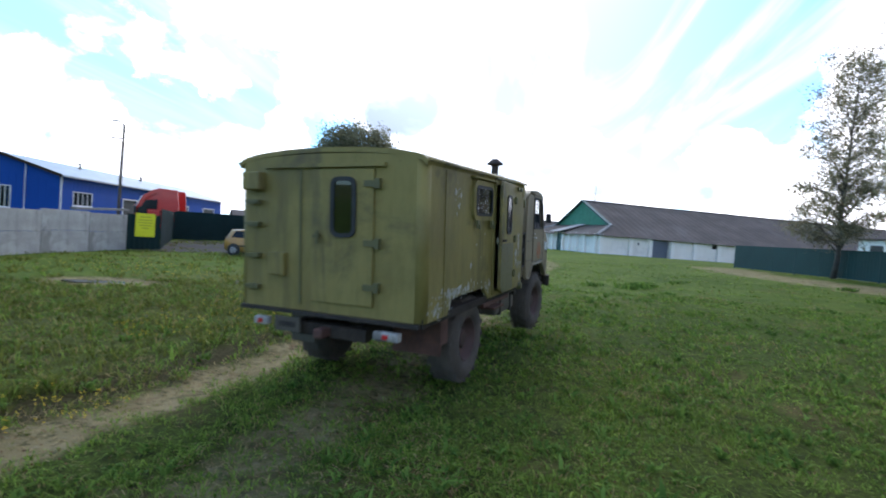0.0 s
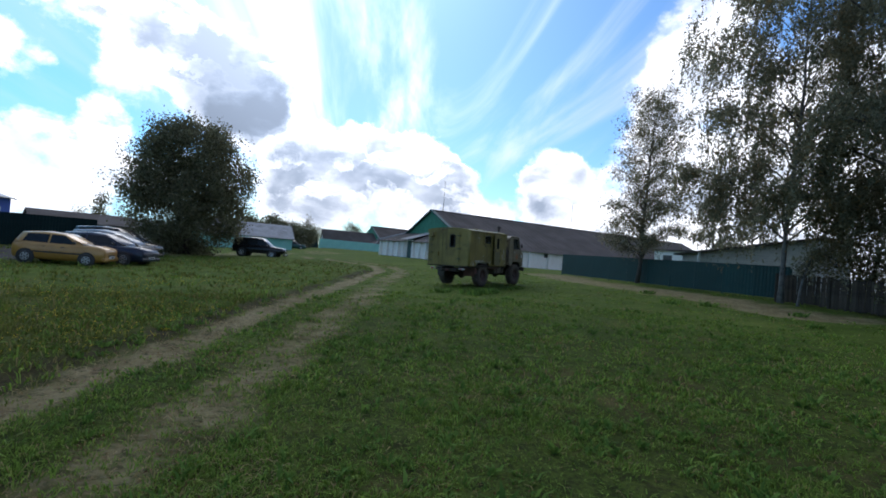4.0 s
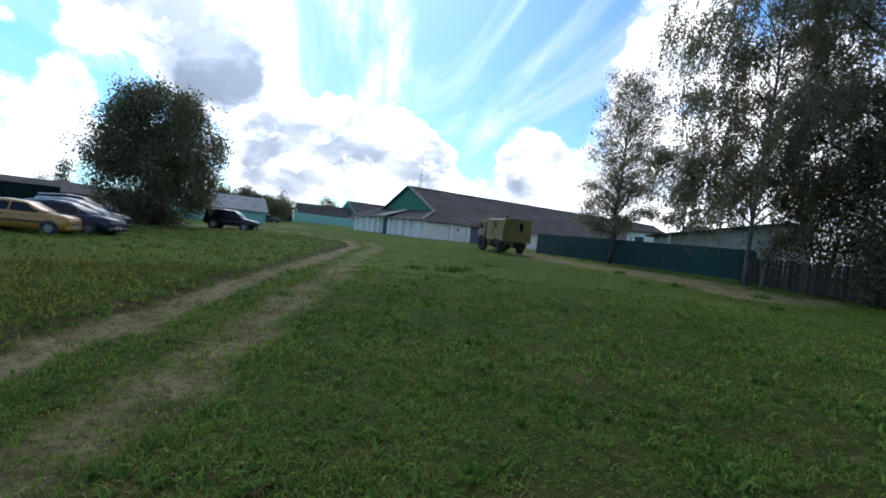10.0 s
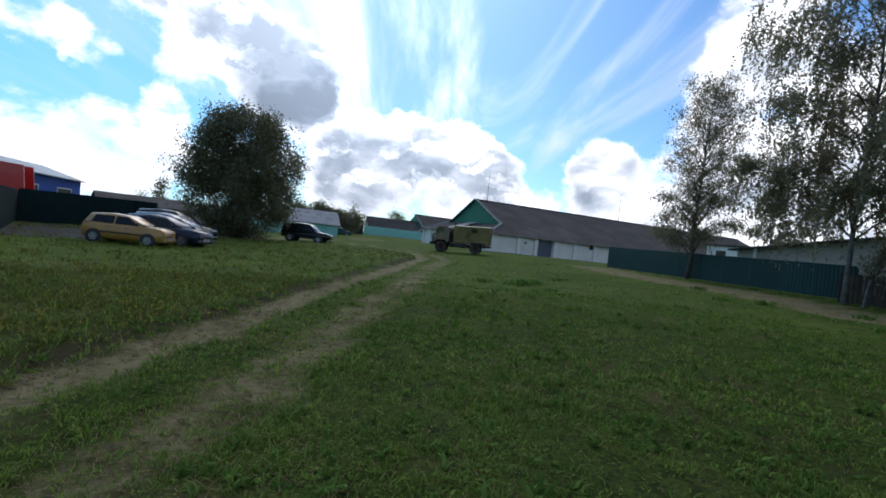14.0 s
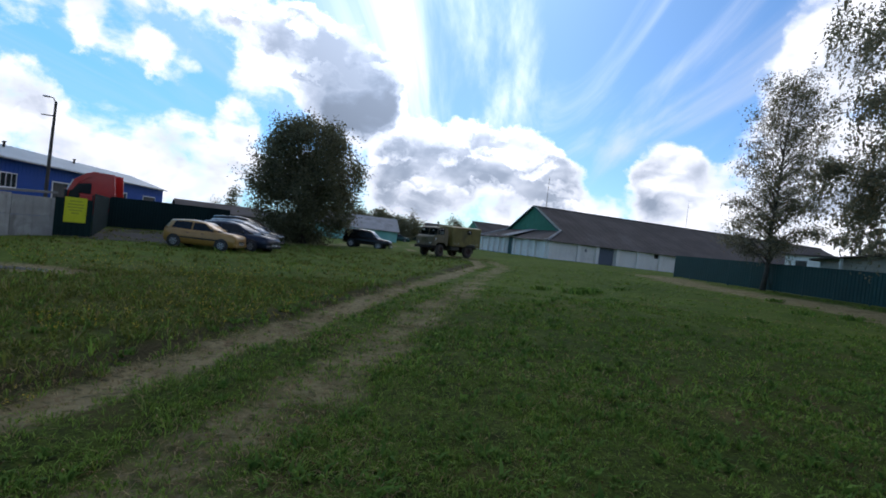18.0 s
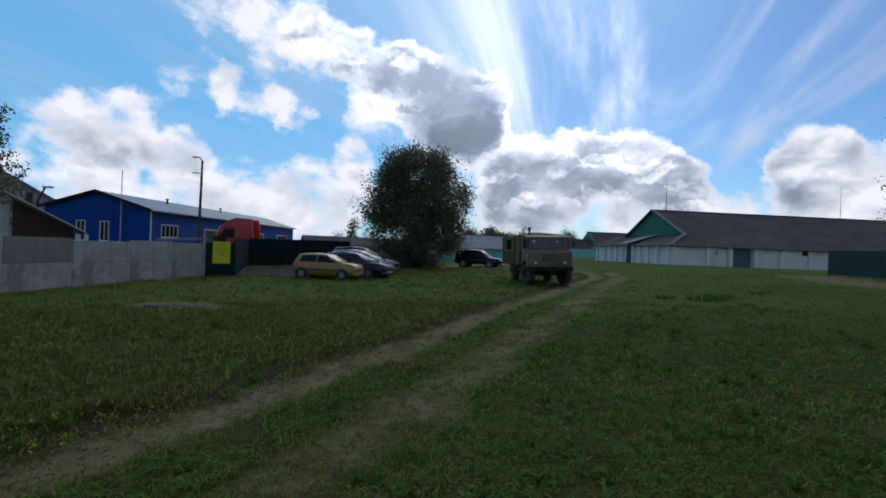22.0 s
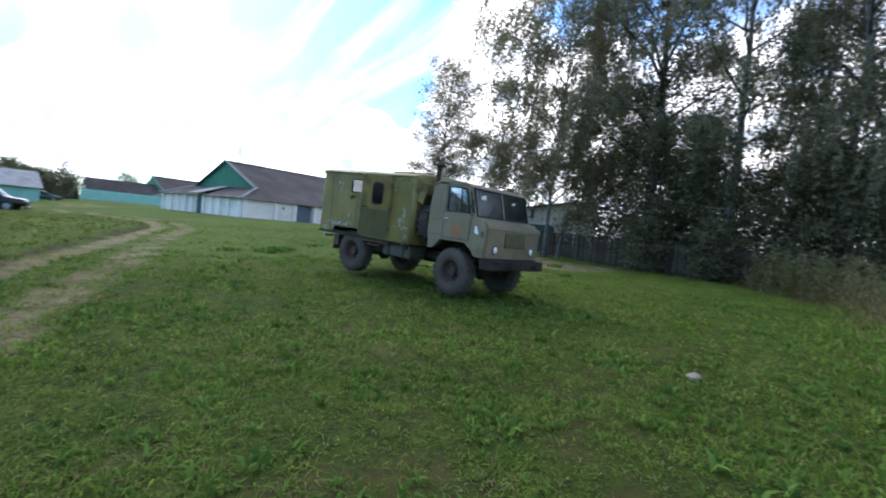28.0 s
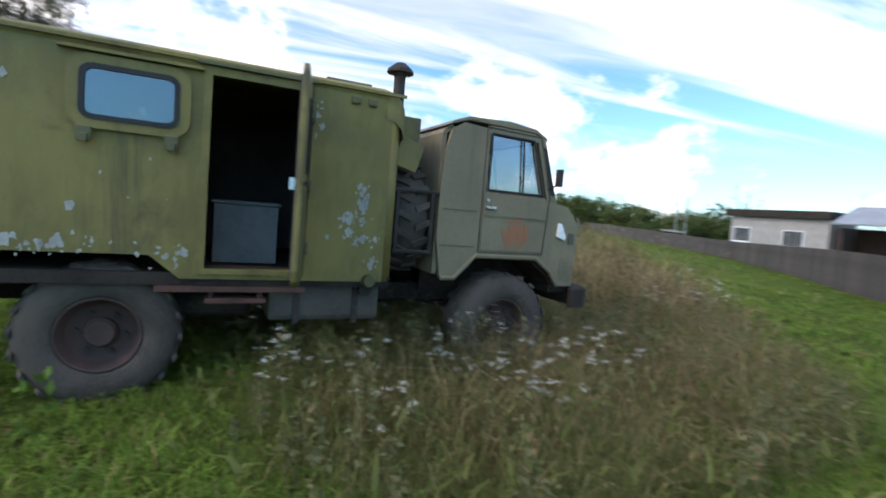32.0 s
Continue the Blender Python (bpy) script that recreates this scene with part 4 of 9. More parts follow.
# ---- barns, fences, far buildings ----
def cast_slab(bm, a, b, c, d, thick):
    """A slab below the quad a b c d (top face), of the given thickness along its normal."""
    a, b, c, d = (Vector(p) for p in (a, b, c, d))
    nrm = (b - a).cross(d - a).normalized()
    if nrm.z < 0:
        nrm = -nrm
    top = [bm.verts.new(p) for p in (a, b, c, d)]
    low = [bm.verts.new(p - nrm * thick) for p in (a, b, c, d)]
    bm.faces.new(top)
    bm.faces.new(low[::-1])
    for i in range(4):
        j = (i + 1) % 4
        bm.faces.new((top[i], low[i], low[j], top[j]))
    return bm


def finish(bm):
    bmesh.ops.recalc_face_normals(bm, faces=bm.faces)
    return bm


def corrugated(bm, a, b, c, d, pitch, depth, thick=0.03):
    """A corrugated sheet roof on the quad a b c d: waves run from a-b (eave) to d-c (ridge)."""
    a, b, c, d = (Vector(p) for p in (a, b, c, d))
    nrm = (b - a).cross(d - a).normalized()
    if nrm.z < 0:
        nrm = -nrm
    n = max(2, int((b - a).length / pitch)) * 2
    lo, hi, lo2, hi2 = [], [], [], []
    for i in range(n + 1):
        t = i / n
        off = nrm * (depth if i % 2 else 0.0)
        lo.append(bm.verts.new(a.lerp(b, t) + off))
        hi.append(bm.verts.new(d.lerp(c, t) + off))
        lo2.append(bm.verts.new(a.lerp(b, t) - nrm * thick))
        hi2.append(bm.verts.new(d.lerp(c, t) - nrm * thick))
    for i in range(n):
        bm.faces.new((lo[i], lo[i + 1], hi[i + 1], hi[i]))
        bm.faces.new((lo2[i], hi2[i], hi2[i + 1], lo2[i + 1]))
        bm.faces.new((lo[i], lo2[i], lo2[i + 1], lo[i + 1]))
    bm.faces.new((lo[0], hi[0], hi2[0], lo2[0]))
    bm.faces.new((lo[-1], lo2[-1], hi2[-1], hi[-1]))
    return bm


def wall_with_gaps(length, height, thick, gaps, y=0.0):
    """A wall along x with rectangular openings (x0, x1, z0, z1), as one closed mesh."""
    bm = bmesh.new()
    xs = sorted({0.0, length, *[g[0] for g in gaps], *[g[1] for g in gaps]})
    zs = sorted({0.0, height, *[g[2] for g in gaps], *[g[3] for g in gaps]})
    solid = {}
    for i in range(len(xs) - 1):
        for k in range(len(zs) - 1):
            cx, cz = (xs[i] + xs[i + 1]) / 2, (zs[k] + zs[k + 1]) / 2
            solid[i, k] = not any(g[0] < cx < g[1] and g[2] < cz < g[3] for g in gaps)
    vert = {}

    def at(i, k, side):
        if (i, k, side) not in vert:
            vert[i, k, side] = bm.verts.new((xs[i], y + thick * side, zs[k]))
        return vert[i, k, side]
    for (i, k), full in solid.items():
        if not full:
            continue
        bm.faces.new([at(i, k, 0), at(i + 1, k, 0), at(i + 1, k + 1, 0), at(i, k + 1, 0)])
        bm.faces.new([at(i, k + 1, 1), at(i + 1, k + 1, 1), at(i + 1, k, 1), at(i, k, 1)])
        for (di, dk), (p, q) in (((-1, 0), ((i, k), (i, k + 1))), ((1, 0), ((i + 1, k + 1), (i + 1, k))), ((0, -1), ((i + 1, k), (i, k))), ((0, 1), ((i, k + 1), (i + 1, k + 1)))):
            if not solid.get((i + di, k + dk), False):
                bm.faces.new([at(*p, 0), at(*q, 0), at(*q, 1), at(*p, 1)])
    return finish(bm)


def barn(at, turn, long, wide, wall_h, ridge_h, set_in, label, group, near=True):
    """A long low limewashed barn: piers along the walls, cement-sheet roof with a skirt hip and a small green gable. x runs along it, y across, origin at the corner."""
    b = thing("barn", at, label, "barn", group, turn)
    half = wide / 2
    slope = (ridge_h - wall_h) / half
    up = wall_h + slope * set_in + 0.0  # where the skirt hip meets the gable
    lift = up * 0.86 + wall_h * 0.14
    y_in = (lift - wall_h) / slope
    # long wall with the grey gate and a slot, end wall with the door
    gate = (7.3, 9.9, 0.0, 2.45)
    gaps = [gate, (16.3, 17.3, 1.95, 2.4)] if near else []
    part("wall", wall_with_gaps(long, wall_h, 0.45, gaps), "limewash", b, "limewashed brick wall with grey weathering")
    end = part("end_wall", boxes((0, 0.45, 0.45, half - 1.0, 0, wall_h), (0, 0.45, half + 1.0, wide - 0.45, 0, wall_h), (0, 0.45, half - 1.0, half + 1.0, 2.9, wall_h + 0.0001) if wall_h > 2.9 else (0.05, 0.4, half - 1.0, half + 1.0, wall_h - 0.05, wall_h)), "limewash", b)
    part("back_wall", boxes((0, long, wide - 0.45, wide, 0, wall_h)), "limewash", b)
    part("far_end_wall", boxes((long - 0.45, long, 0.45, wide - 0.45, 0, wall_h)), "limewash", b)
    part("plinth", boxes((-0.12, long, -0.12, 0.0, -0.6, 0.16), (-0.12, 0.0, 0.0, wide, -0.6, 0.16), (0.0, long, wide, wide + 0.02, -0.6, 0.1)), "concrete_dark", b, "grey concrete plinth")
    pier = None
    xs = [0.0, 4.1, 6.85, 10.0, 13.3, 16.9, 20.3] + [20.3 + 3.5 * k for k in range(1, int((long - 21) / 3.5))] if near else [k * 5.0 for k in range(int(long / 5))]
    for x in xs:
        m = pose(x, -0.002, 0)
        if pier is None:
            pier = part("pier", boxes((0, 0.5, -0.28, 0.0, 0.0, wall_h - 0.1), bevel=0.02), "limewash_clean", b, "white limewashed pier", m)
        else:
            share("pier", pier, b, m)
    ys = [0.3, 2.9, 5.0, 7.0, 8.9] if near else [1.0, 5.0]
    for y in ys + [wide - q for q in ys]:
        share("pier", pier, b, pose(-0.002, y + 0.5, 0, 0, 0, -90))
    if near:
        g = part("gate", boxes((gate[0] + 0.03, gate[1] - 0.03, 0.24, 0.28, 0.03, 2.42)), "door_grey", b, "blue-grey boarded double gate")
        plank = None
        for i in range(15):
            m = pose(gate[0] + 0.09 + i * 0.162, 0, 0)
            plank = part("plank", boxes((0, 0.155, 0.18, 0.238, 0.03, 2.42)), "door_grey", g, "", m) if plank is None else share("plank", plank, g, m)
        part("cross_bar", boxes((gate[0] + 0.06, gate[1] - 0.06, 0.12, 0.18, 0.75, 0.87), (gate[0] + 0.06, gate[1] - 0.06, 0.12, 0.18, 1.95, 2.07)), "door_grey", g)
        part("slot_frame", frame_strip((16.25, 17.35, 1.9, 2.45), (16.33, 17.27, 1.98, 2.38), -0.03, 0.05), "seal", b, "dark slot window")
        # dark sheet paints the shade inside the slot
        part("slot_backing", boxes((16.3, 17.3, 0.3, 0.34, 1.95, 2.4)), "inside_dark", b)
        part("lamp_bracket", boxes((5.35, 5.5, -0.2, 0.0, 1.7, 2.0), (5.38, 5.47, -0.32, -0.2, 1.66, 1.8)), "steel_grey", b)
        d = part("end_door", boxes((0.12, 0.2, half - 0.98, half + 0.98, 0.02, wall_h + 0.25)), "door_green", b, "dark green double door")
        part("door_leaf", boxes((0.08, 0.118, half - 0.92, half - 0.03, 0.08, wall_h + 0.1), (0.08, 0.118, half + 0.03, half + 0.92, 0.08, wall_h + 0.1), bevel=0.01), "door_green", d)
        part("notice", boxes((0.06, 0.078, half - 0.45, half - 0.2, 1.4, 1.62)), "paper", d)
    # roof: two long slopes, skirt hip at the near end, small gable above it
    o = 0.55
    eave_z = wall_h - slope * o
    pitch = 0.9 if near else 2.5
    r = bmesh.new()
    corrugated(r, (set_in, -o, eave_z), (long + 0.4, -o, eave_z), (long + 0.4, half, ridge_h), (set_in, half, ridge_h), pitch, 0.035)
    part("roof_slope", finish(r), "slate_roof", b, "weathered brown-grey cement sheets")
    r = bmesh.new()
    corrugated(r, (long + 0.4, wide + o, eave_z), (set_in, wide + o, eave_z), (set_in, half, ridge_h), (long + 0.4, half, ridge_h), pitch, 0.035)
    part("roof_slope", finish(r), "slate_roof", b)
    r = bmesh.new()
    tri = [(set_in, -o, eave_z), (-o, -o, eave_z), (set_in, y_in, lift)]
    cast = [r.verts.new(p) for p in tri] + [r.verts.new((p[0], p[1], p[2] - 0.06)) for p in tri]
    r.faces.new(cast[:3]); r.faces.new(cast[:2:-1])
    for i in range(3):
        j = (i + 1) % 3
        r.faces.new((cast[i], cast[j], cast[3 + j], cast[3 + i]))
    part("roof_corner", finish(r), "slate_roof", b)
    r = bmesh.new()
    tri = [(set_in, wide + o, eave_z), (-o, wide + o, eave_z), (set_in, wide - y_in, lift)]
    cast = [r.verts.new(p) for p in tri] + [r.verts.new((p[0], p[1], p[2] - 0.06)) for p in tri]
    r.faces.new(cast[:3]); r.faces.new(cast[:2:-1])
    for i in range(3):
        j = (i + 1) % 3
        r.faces.new((cast[i], cast[j], cast[3 + j], cast[3 + i]))
    part("roof_corner", finish(r), "slate_roof", b)
    r = bmesh.new()
    corrugated(r, (-o, half - 1.3, eave_z), (-o, -o, eave_z), (set_in, y_in, lift), (set_in, half - 1.3, lift), pitch, 0.05)
    corrugated(r, (-o, wide + o, eave_z), (-o, half + 1.3, eave_z), (set_in, half + 1.3, lift), (set_in, wide - y_in, lift), pitch, 0.05)
    part("skirt_roof", finish(r), "slate_roof", b, "brown cement-sheet skirt roof over the end wall")
    r = bmesh.new()
    corrugated(r, (-o - 0.5, half + 1.45, eave_z + 0.30), (-o - 0.5, half - 1.45, eave_z + 0.30), (set_in, half - 1.45, lift + 0.12), (set_in, half + 1.45, lift + 0.12), 0.6, 0.05)
    part("porch_roof", finish(r), "slate_light" if near else "slate_roof", b, "pale newer sheets over the end door")
    r = bmesh.new()
    tube(r, [(-o, -o, eave_z + 0.06), (set_in, y_in, lift + 0.06)], 0.16, 6)
    part("hip_cap", r, "slate_light", b, "pale hip capping")
    r = bmesh.new()
    tube(r, [(-o, wide + o, eave_z + 0.06), (set_in, wide - y_in, lift + 0.06)], 0.16, 6)
    part("hip_cap", r, "slate_light", b, "pale hip capping")
    r = boxes((set_in, long + 0.4, half - 0.18, half + 0.18, ridge_h - 0.02, ridge_h + 0.09))
    part("ridge_cap", r, "slate_roof", b)
    g = bmesh.new()
    vs = [(y_in + 0.05, lift), (wide - y_in - 0.05, lift), (half, ridge_h - 0.05)]
    part("gable", finish(prism(vs, set_in + 0.06, set_in + 0.14, axis="x")), "gable_green", b, "green boarded gable")
    if near:
        nb = 26
        for i in range(1, nb):
            y = y_in + (wide - 2 * y_in) * i / nb
            top = ridge_h - 0.15 - abs(y - half) * slope
            if top > lift + 0.1:
                part("board_seam", boxes((set_in + 0.035, set_in + 0.06, y - 0.02, y + 0.02, lift + 0.02, top)), "gable_green", b)
        r = bmesh.new()
        cast_slab(r, (set_in - 0.35, y_in - 0.2, lift - 0.02), (set_in + 0.2, y_in - 0.2, lift - 0.02), (set_in + 0.2, half, ridge_h + 0.1), (set_in - 0.35, half, ridge_h + 0.1), 0.16)
        cast_slab(r, (set_in + 0.2, wide - y_in + 0.2, lift - 0.02), (set_in - 0.35, wide - y_in + 0.2, lift - 0.02), (set_in - 0.35, half, ridge_h + 0.1), (set_in + 0.2, half, ridge_h + 0.1), 0.16)
        part("verge_board", finish(r), "door_green", b, "dark green verge board")
    else:
        r = bmesh.new()
        cast_slab(r, (set_in - 0.3, y_in, lift), (set_in + 0.2, y_in, lift), (set_in + 0.2, half, ridge_h + 0.1), (set_in - 0.3, half, ridge_h + 0.1), 0.2)
        part("verge_board", finish(r), "door_green", b)
    return b


big_barn = barn((26.4, 58.0, 0.75), 5.5, 62.0, 21.0, 2.75, 7.5, 3.2, "long low limewashed barn with brown roof and green gable", "barns")
far_barn = barn((41.5, 141.0, 0.3), 5.5, 60.0, 22.0, 2.75, 8.4, 3.2, "far limewashed barn with brown sheet roof", "barns", near=False)
for x in (1.8 + 3.2, 31.0):
    mast = thing("lightning_rod", big_barn.matrix_basis @ pose(x, 10.5, 7.52), "thin steel lightning rod on the barn ridge", "lightning rod", "lightning rods")
    bm = bmesh.new()
    tube(bm, [(0, 0, 0), (0, 0, 1.6), (0, 0, 4.6)], [0.05, 0.035, 0.015], 6)
    part("rod", bm, "hub_dark", mast)
    part("foot", boxes((-0.12, 0.12, -0.12, 0.12, 0.0, 0.1)), "hub_dark", mast)


def profiled_panel(length, height, pitch=0.2, depth=0.025):
    """One profiled steel sheet, standing along x."""
    outline, x = [], 0.0
    while x < length - 1e-6:
        for dx, d in ((0, 0), (pitch * 0.40, 0), (pitch * 0.5, depth), (pitch * 0.9, depth)):
            if x + dx <= length:
                outline.append((x + dx, d))
        x += pitch
    outline.append((length, 0))
    bm = bmesh.new()
    lo = [bm.verts.new((a, b, 0)) for a, b in outline]
    hi = [bm.verts.new((a, b, height)) for a, b in outline]
    for i in range(len(lo) - 1):
        bm.faces.new((lo[i], lo[i + 1], hi[i + 1], hi[i]))
    ret = bmesh.ops.extrude_face_region(bm, geom=list(bm.faces))
    bmesh.ops.translate(bm, vec=(0, 0.006, 0), verts=[v for v in ret["geom"] if isinstance(v, bmesh.types.BMVert)])
    return finish(bm)


def sheet_fence(a, b, height, material, label, group, step=2.0):
    """A run of profiled steel sheets on posts from a to b, following the ground."""
    a, b = Vector(a), Vector(b)
    run = b - a
    n = max(1, round(run.length / step))
    turn = math.degrees(math.atan2(run.y, run.x))
    f = thing("metal_fence", (a.x, a.y, gh(a.x, a.y)), label, "fence", group, turn)
    w = run.length / n
    first = post = None
    z0 = gh(a.x, a.y)
    for i in range(n + 1):
        p = a + run * (i / n)
        z = gh(p.x, p.y) - z0
        m = pose(i * w, 0.05, z - 0.3)
        post = part("post", boxes((-0.04, 0.04, 0, 0.06, 0, height + 0.25)), material, f, "", m) if post is None else share("post", post, f, m)
        if i < n:
            q = a + run * ((i + 0.5) / n)
            m = pose(i * w, 0, gh(q.x, q.y) - z0 + 0.04)
            first = part("panel", profiled_panel(w - 0.004, height), material, f, "", m) if first is None else share("panel", first, f, m)
    return f


sheet_fence((27.6, 36.0), (27.3, 16.6), 1.72, "sheet_green", "dark green profiled steel fence on the dry strip", "green fences")
sheet_fence((-11.9, 28.9), (-16.6, 43.0), 2.2, "sheet_black_green", "blackish green steel fence beside the drive", "dark fences")
sheet_fence((-16.6, 43.2), (-9.0, 48.5), 2.3, "sheet_black_green", "blackish green steel fence behind the parked cars", "dark fences")
sheet_fence((14.0, 114.0), (22.0, 121.5), 2.4, "sheet_black_green", "far dark fence across the yard", "dark fences", 3.0)


def concrete_fence():
    """Precast wall of tall panels between posts, each panel two slabs high."""
    line = ((-13.05, 27.6), (-13.63, 25.28), (-14.14, 22.73), (-14.44, 19.56), (-14.63, 16.67), (-14.72, 13.7), (-14.8, 10.7), (-14.88, 7.7))
    f = thing("concrete_fence", (line[0][0], line[0][1], gh(*line[0])), "grey weathered precast concrete wall with uneven panels", "wall")
    z0 = gh(*line[0])
    heights = (1.86, 1.92, 1.86, 1.95, 1.95, 1.95, 1.95)
    for k, (p, q) in enumerate(zip(line, line[1:])):
        d = Vector((q[0] - p[0], q[1] - p[1], 0))
        turn = math.degrees(math.atan2(d.y, d.x))
        h = heights[k]
        at = pose(p[0] - line[0][0], p[1] - line[0][1], gh(*p) - z0 - 0.06, 0, 0, turn)
        low = 1.02 if k % 2 else 0.98
        part("panel", boxes((0.012, d.length - 0.012, -0.05, 0.05, 0.0, low - 0.006), bevel=0.012), "concrete", f, "", at)
        part("panel", boxes((0.012, d.length - 0.012, -0.05, 0.05, low + 0.006, h), bevel=0.012), "concrete_dark" if k == 3 else "concrete", f, "", at)
        part("post", boxes((-0.09, 0.088, -0.16, -0.055, 0.0, h - 0.05), bevel=0.015), "concrete_dark", f, "", at)
        if k == 0:
            part("cap_slab", boxes((-0.4, d.length + 0.5, -0.16, 0.16, h + 0.06, h + 0.16)), "concrete_dark", f, "dark slab lying on the wall", at @ pose(0, -0.3, 0.14, 0, 2, 0))
    return f


concrete_fence()


def gate_leaf():
    g = thing("steel_gate", (-13.0, 27.55, gh(-13.0, 27.5)), "dark steel gate leaf standing open beside the wall", "gate", turn=38)
    part("sheet", profiled_panel(1.55, 1.78, 0.25, 0.02), "sheet_black_green", g, "", pose(0, 0, 0.08))
    part("frame_tube", boxes((0, 0.05, 0.03, 0.08, 0.0, 1.9), (1.5, 1.55, 0.03, 0.08, 0.0, 1.9), (0.05, 1.5, 0.03, 0.08, 1.82, 1.88), (0.05, 1.5, 0.03, 0.08, 0.06, 0.12)), "chassis", g)
    s = thing("sign_board", g.matrix_basis @ pose(0.36, -0.012, 0.72), "bright yellow notice board on the gate", "sign")
    part("board", boxes((0, 0.92, -0.02, 0.0, 0, 1.22), bevel=0.004), "sign_yellow", s)
    for x0, x1, z in ((0.2, 0.72, 1.0), (0.14, 0.78, 0.84), (0.12, 0.8, 0.7), (0.18, 0.74, 0.56), (0.3, 0.62, 0.42)):
        part("print_bar", boxes((x0, x1, -0.023, -0.0205, z, z + 0.07)), "sign_ink", s)


gate_leaf()


def board_fence():
    """Old grey board fence under the birches."""
    line = ((25.4, 16.0), (24.6, 13.2), (23.6, 10.6), (22.9, 7.8), (22.4, 5.0), (22.2, 2.2))
    f = thing("board_fence", (line[0][0], line[0][1], gh(*line[0])), "old dark weathered board fence, some boards leaning", "fence")
    z0 = gh(*line[0])
    rng = random.Random(8)
    board = post = None
    for p, q in zip(line, line[1:]):
        d = Vector((q[0] - p[0], q[1] - p[1], 0))
        turn = math.degrees(math.atan2(d.y, d.x))
        at = pose(p[0] - line[0][0], p[1] - line[0][1], gh(*p) - z0, 0, 0, turn)
        m = at @ pose(0, 0, 0, 0, rng.uniform(-3, 3), 0)
        post = part("post", boxes((-0.07, 0.07, -0.09, 0.05, -0.2, 1.4), bevel=0.015), "dark_board", f, "weathered wooden post", m) if post is None else share("post", post, f, m)
        part("rail", boxes((0, d.length, 0.0, 0.05, 0.35, 0.43), (0, d.length, 0.0, 0.05, 1.05, 1.13)), "dark_board", f, "", at)
        n = int(d.length / 0.135)
        for i in range(n):
            m = at @ pose(0.07 + i * d.length / n, -0.025, 0.03 + rng.uniform(-0.04, 0.05), 0, rng.uniform(-2.5, 2.5), 0)
            board = part("board", boxes((0, 0.118, -0.012, 0.012, 0, 1.32), bevel=0.003), "dark_board", f, "", m) if board is None else share("board", board, f, m)


board_fence()


def block_shed():
    """Low shed of pale blocks behind the green fence, one-pitch roof."""
    s = thing("block_shed", (34.6, 29.5, 1.0), "pale block shed with a low dark roof behind the green fence", "shed", turn=-84)
    part("wall", prism(((0, 0), (9.6, 0), (9.6, 3.9), (0, 2.55)), 0.0, 5.0), "mortar", s)
    brick = None
    row = 0
    z = 1.35
    while z < 3.75:
        x = 0.02 if row % 2 else -0.18
        while x < 9.3:
            x0, x1 = max(x, 0.02), min(x + 0.39, 9.58)
            if z + 0.2 < 2.5 + 0.1406 * x0 and x1 - x0 > 0.3:
                m = pose(x0, -0.018, z)
                brick = part("block", boxes((0, 0.385, 0, 0.02, 0, 0.185)), "block", s, "", m) if brick is None else share("block", brick, s, m)
            x += 0.4
        z += 0.2
        row += 1
    r = bmesh.new()
    cast_slab(r, (-0.5, -0.5, 2.60), (10.2, -0.5, 4.10), (10.2, 5.3, 4.10), (-0.5, 5.3, 2.60), 0.12)
    part("roof", finish(r), "slate_roof", s, "dark low-pitched roof")
    bm = bmesh.new()
    tube(bm, [(1.6, -0.3, 2.0), (1.6, -0.3, 2.9)], 0.11, 8)
    part("flue_pipe", bm, "white_frame", s, "pale flue pipe")
    w = thing("white_annex", (38.5, 36.0, 1.0), "white flat-roofed annex behind the fence", "building", turn=-88)
    part("wall", boxes((0, 5.5, 0, 4, 0, 3.0)), "limewash_clean", w)
    part("roof", boxes((-0.2, 5.7, -0.2, 4.2, 3.0, 3.14)), "slate_roof", w)
    # window as one dark block, the room's shade in its colour
    part("window", boxes((1.0, 2.0, -0.03, 0.0, 1.9, 2.6)), "inside_dark", w)


block_shed()


def window_unit(parent, at, w, h, bars=1):
    """Framed window: frame, sill and panes, standing in the xz plane facing -y."""
    fr = part("window", frame_strip((0, w, 0, h), (0.07, w - 0.07, 0.07, h - 0.07), -0.05, 0.03), "white_frame", parent, "white framed window", at)
    part("sill", boxes((-0.06, w + 0.06, -0.1, -0.05, -0.05, 0.0)), "white_frame", fr)
    for i in range(1, bars + 1):
        x = w * i / (bars + 1)
        part("bar", boxes((x - 0.025, x + 0.025, -0.04, 0.02, 0.07, h - 0.07)), "white_frame", fr)
    part("pane", boxes((0.07, w - 0.07, -0.01, 0.0, 0.07, h - 0.07)), "pane_far", fr)
    # dark sheet close behind the pane stands for the unlit room
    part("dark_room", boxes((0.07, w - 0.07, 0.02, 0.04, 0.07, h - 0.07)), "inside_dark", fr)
    return fr


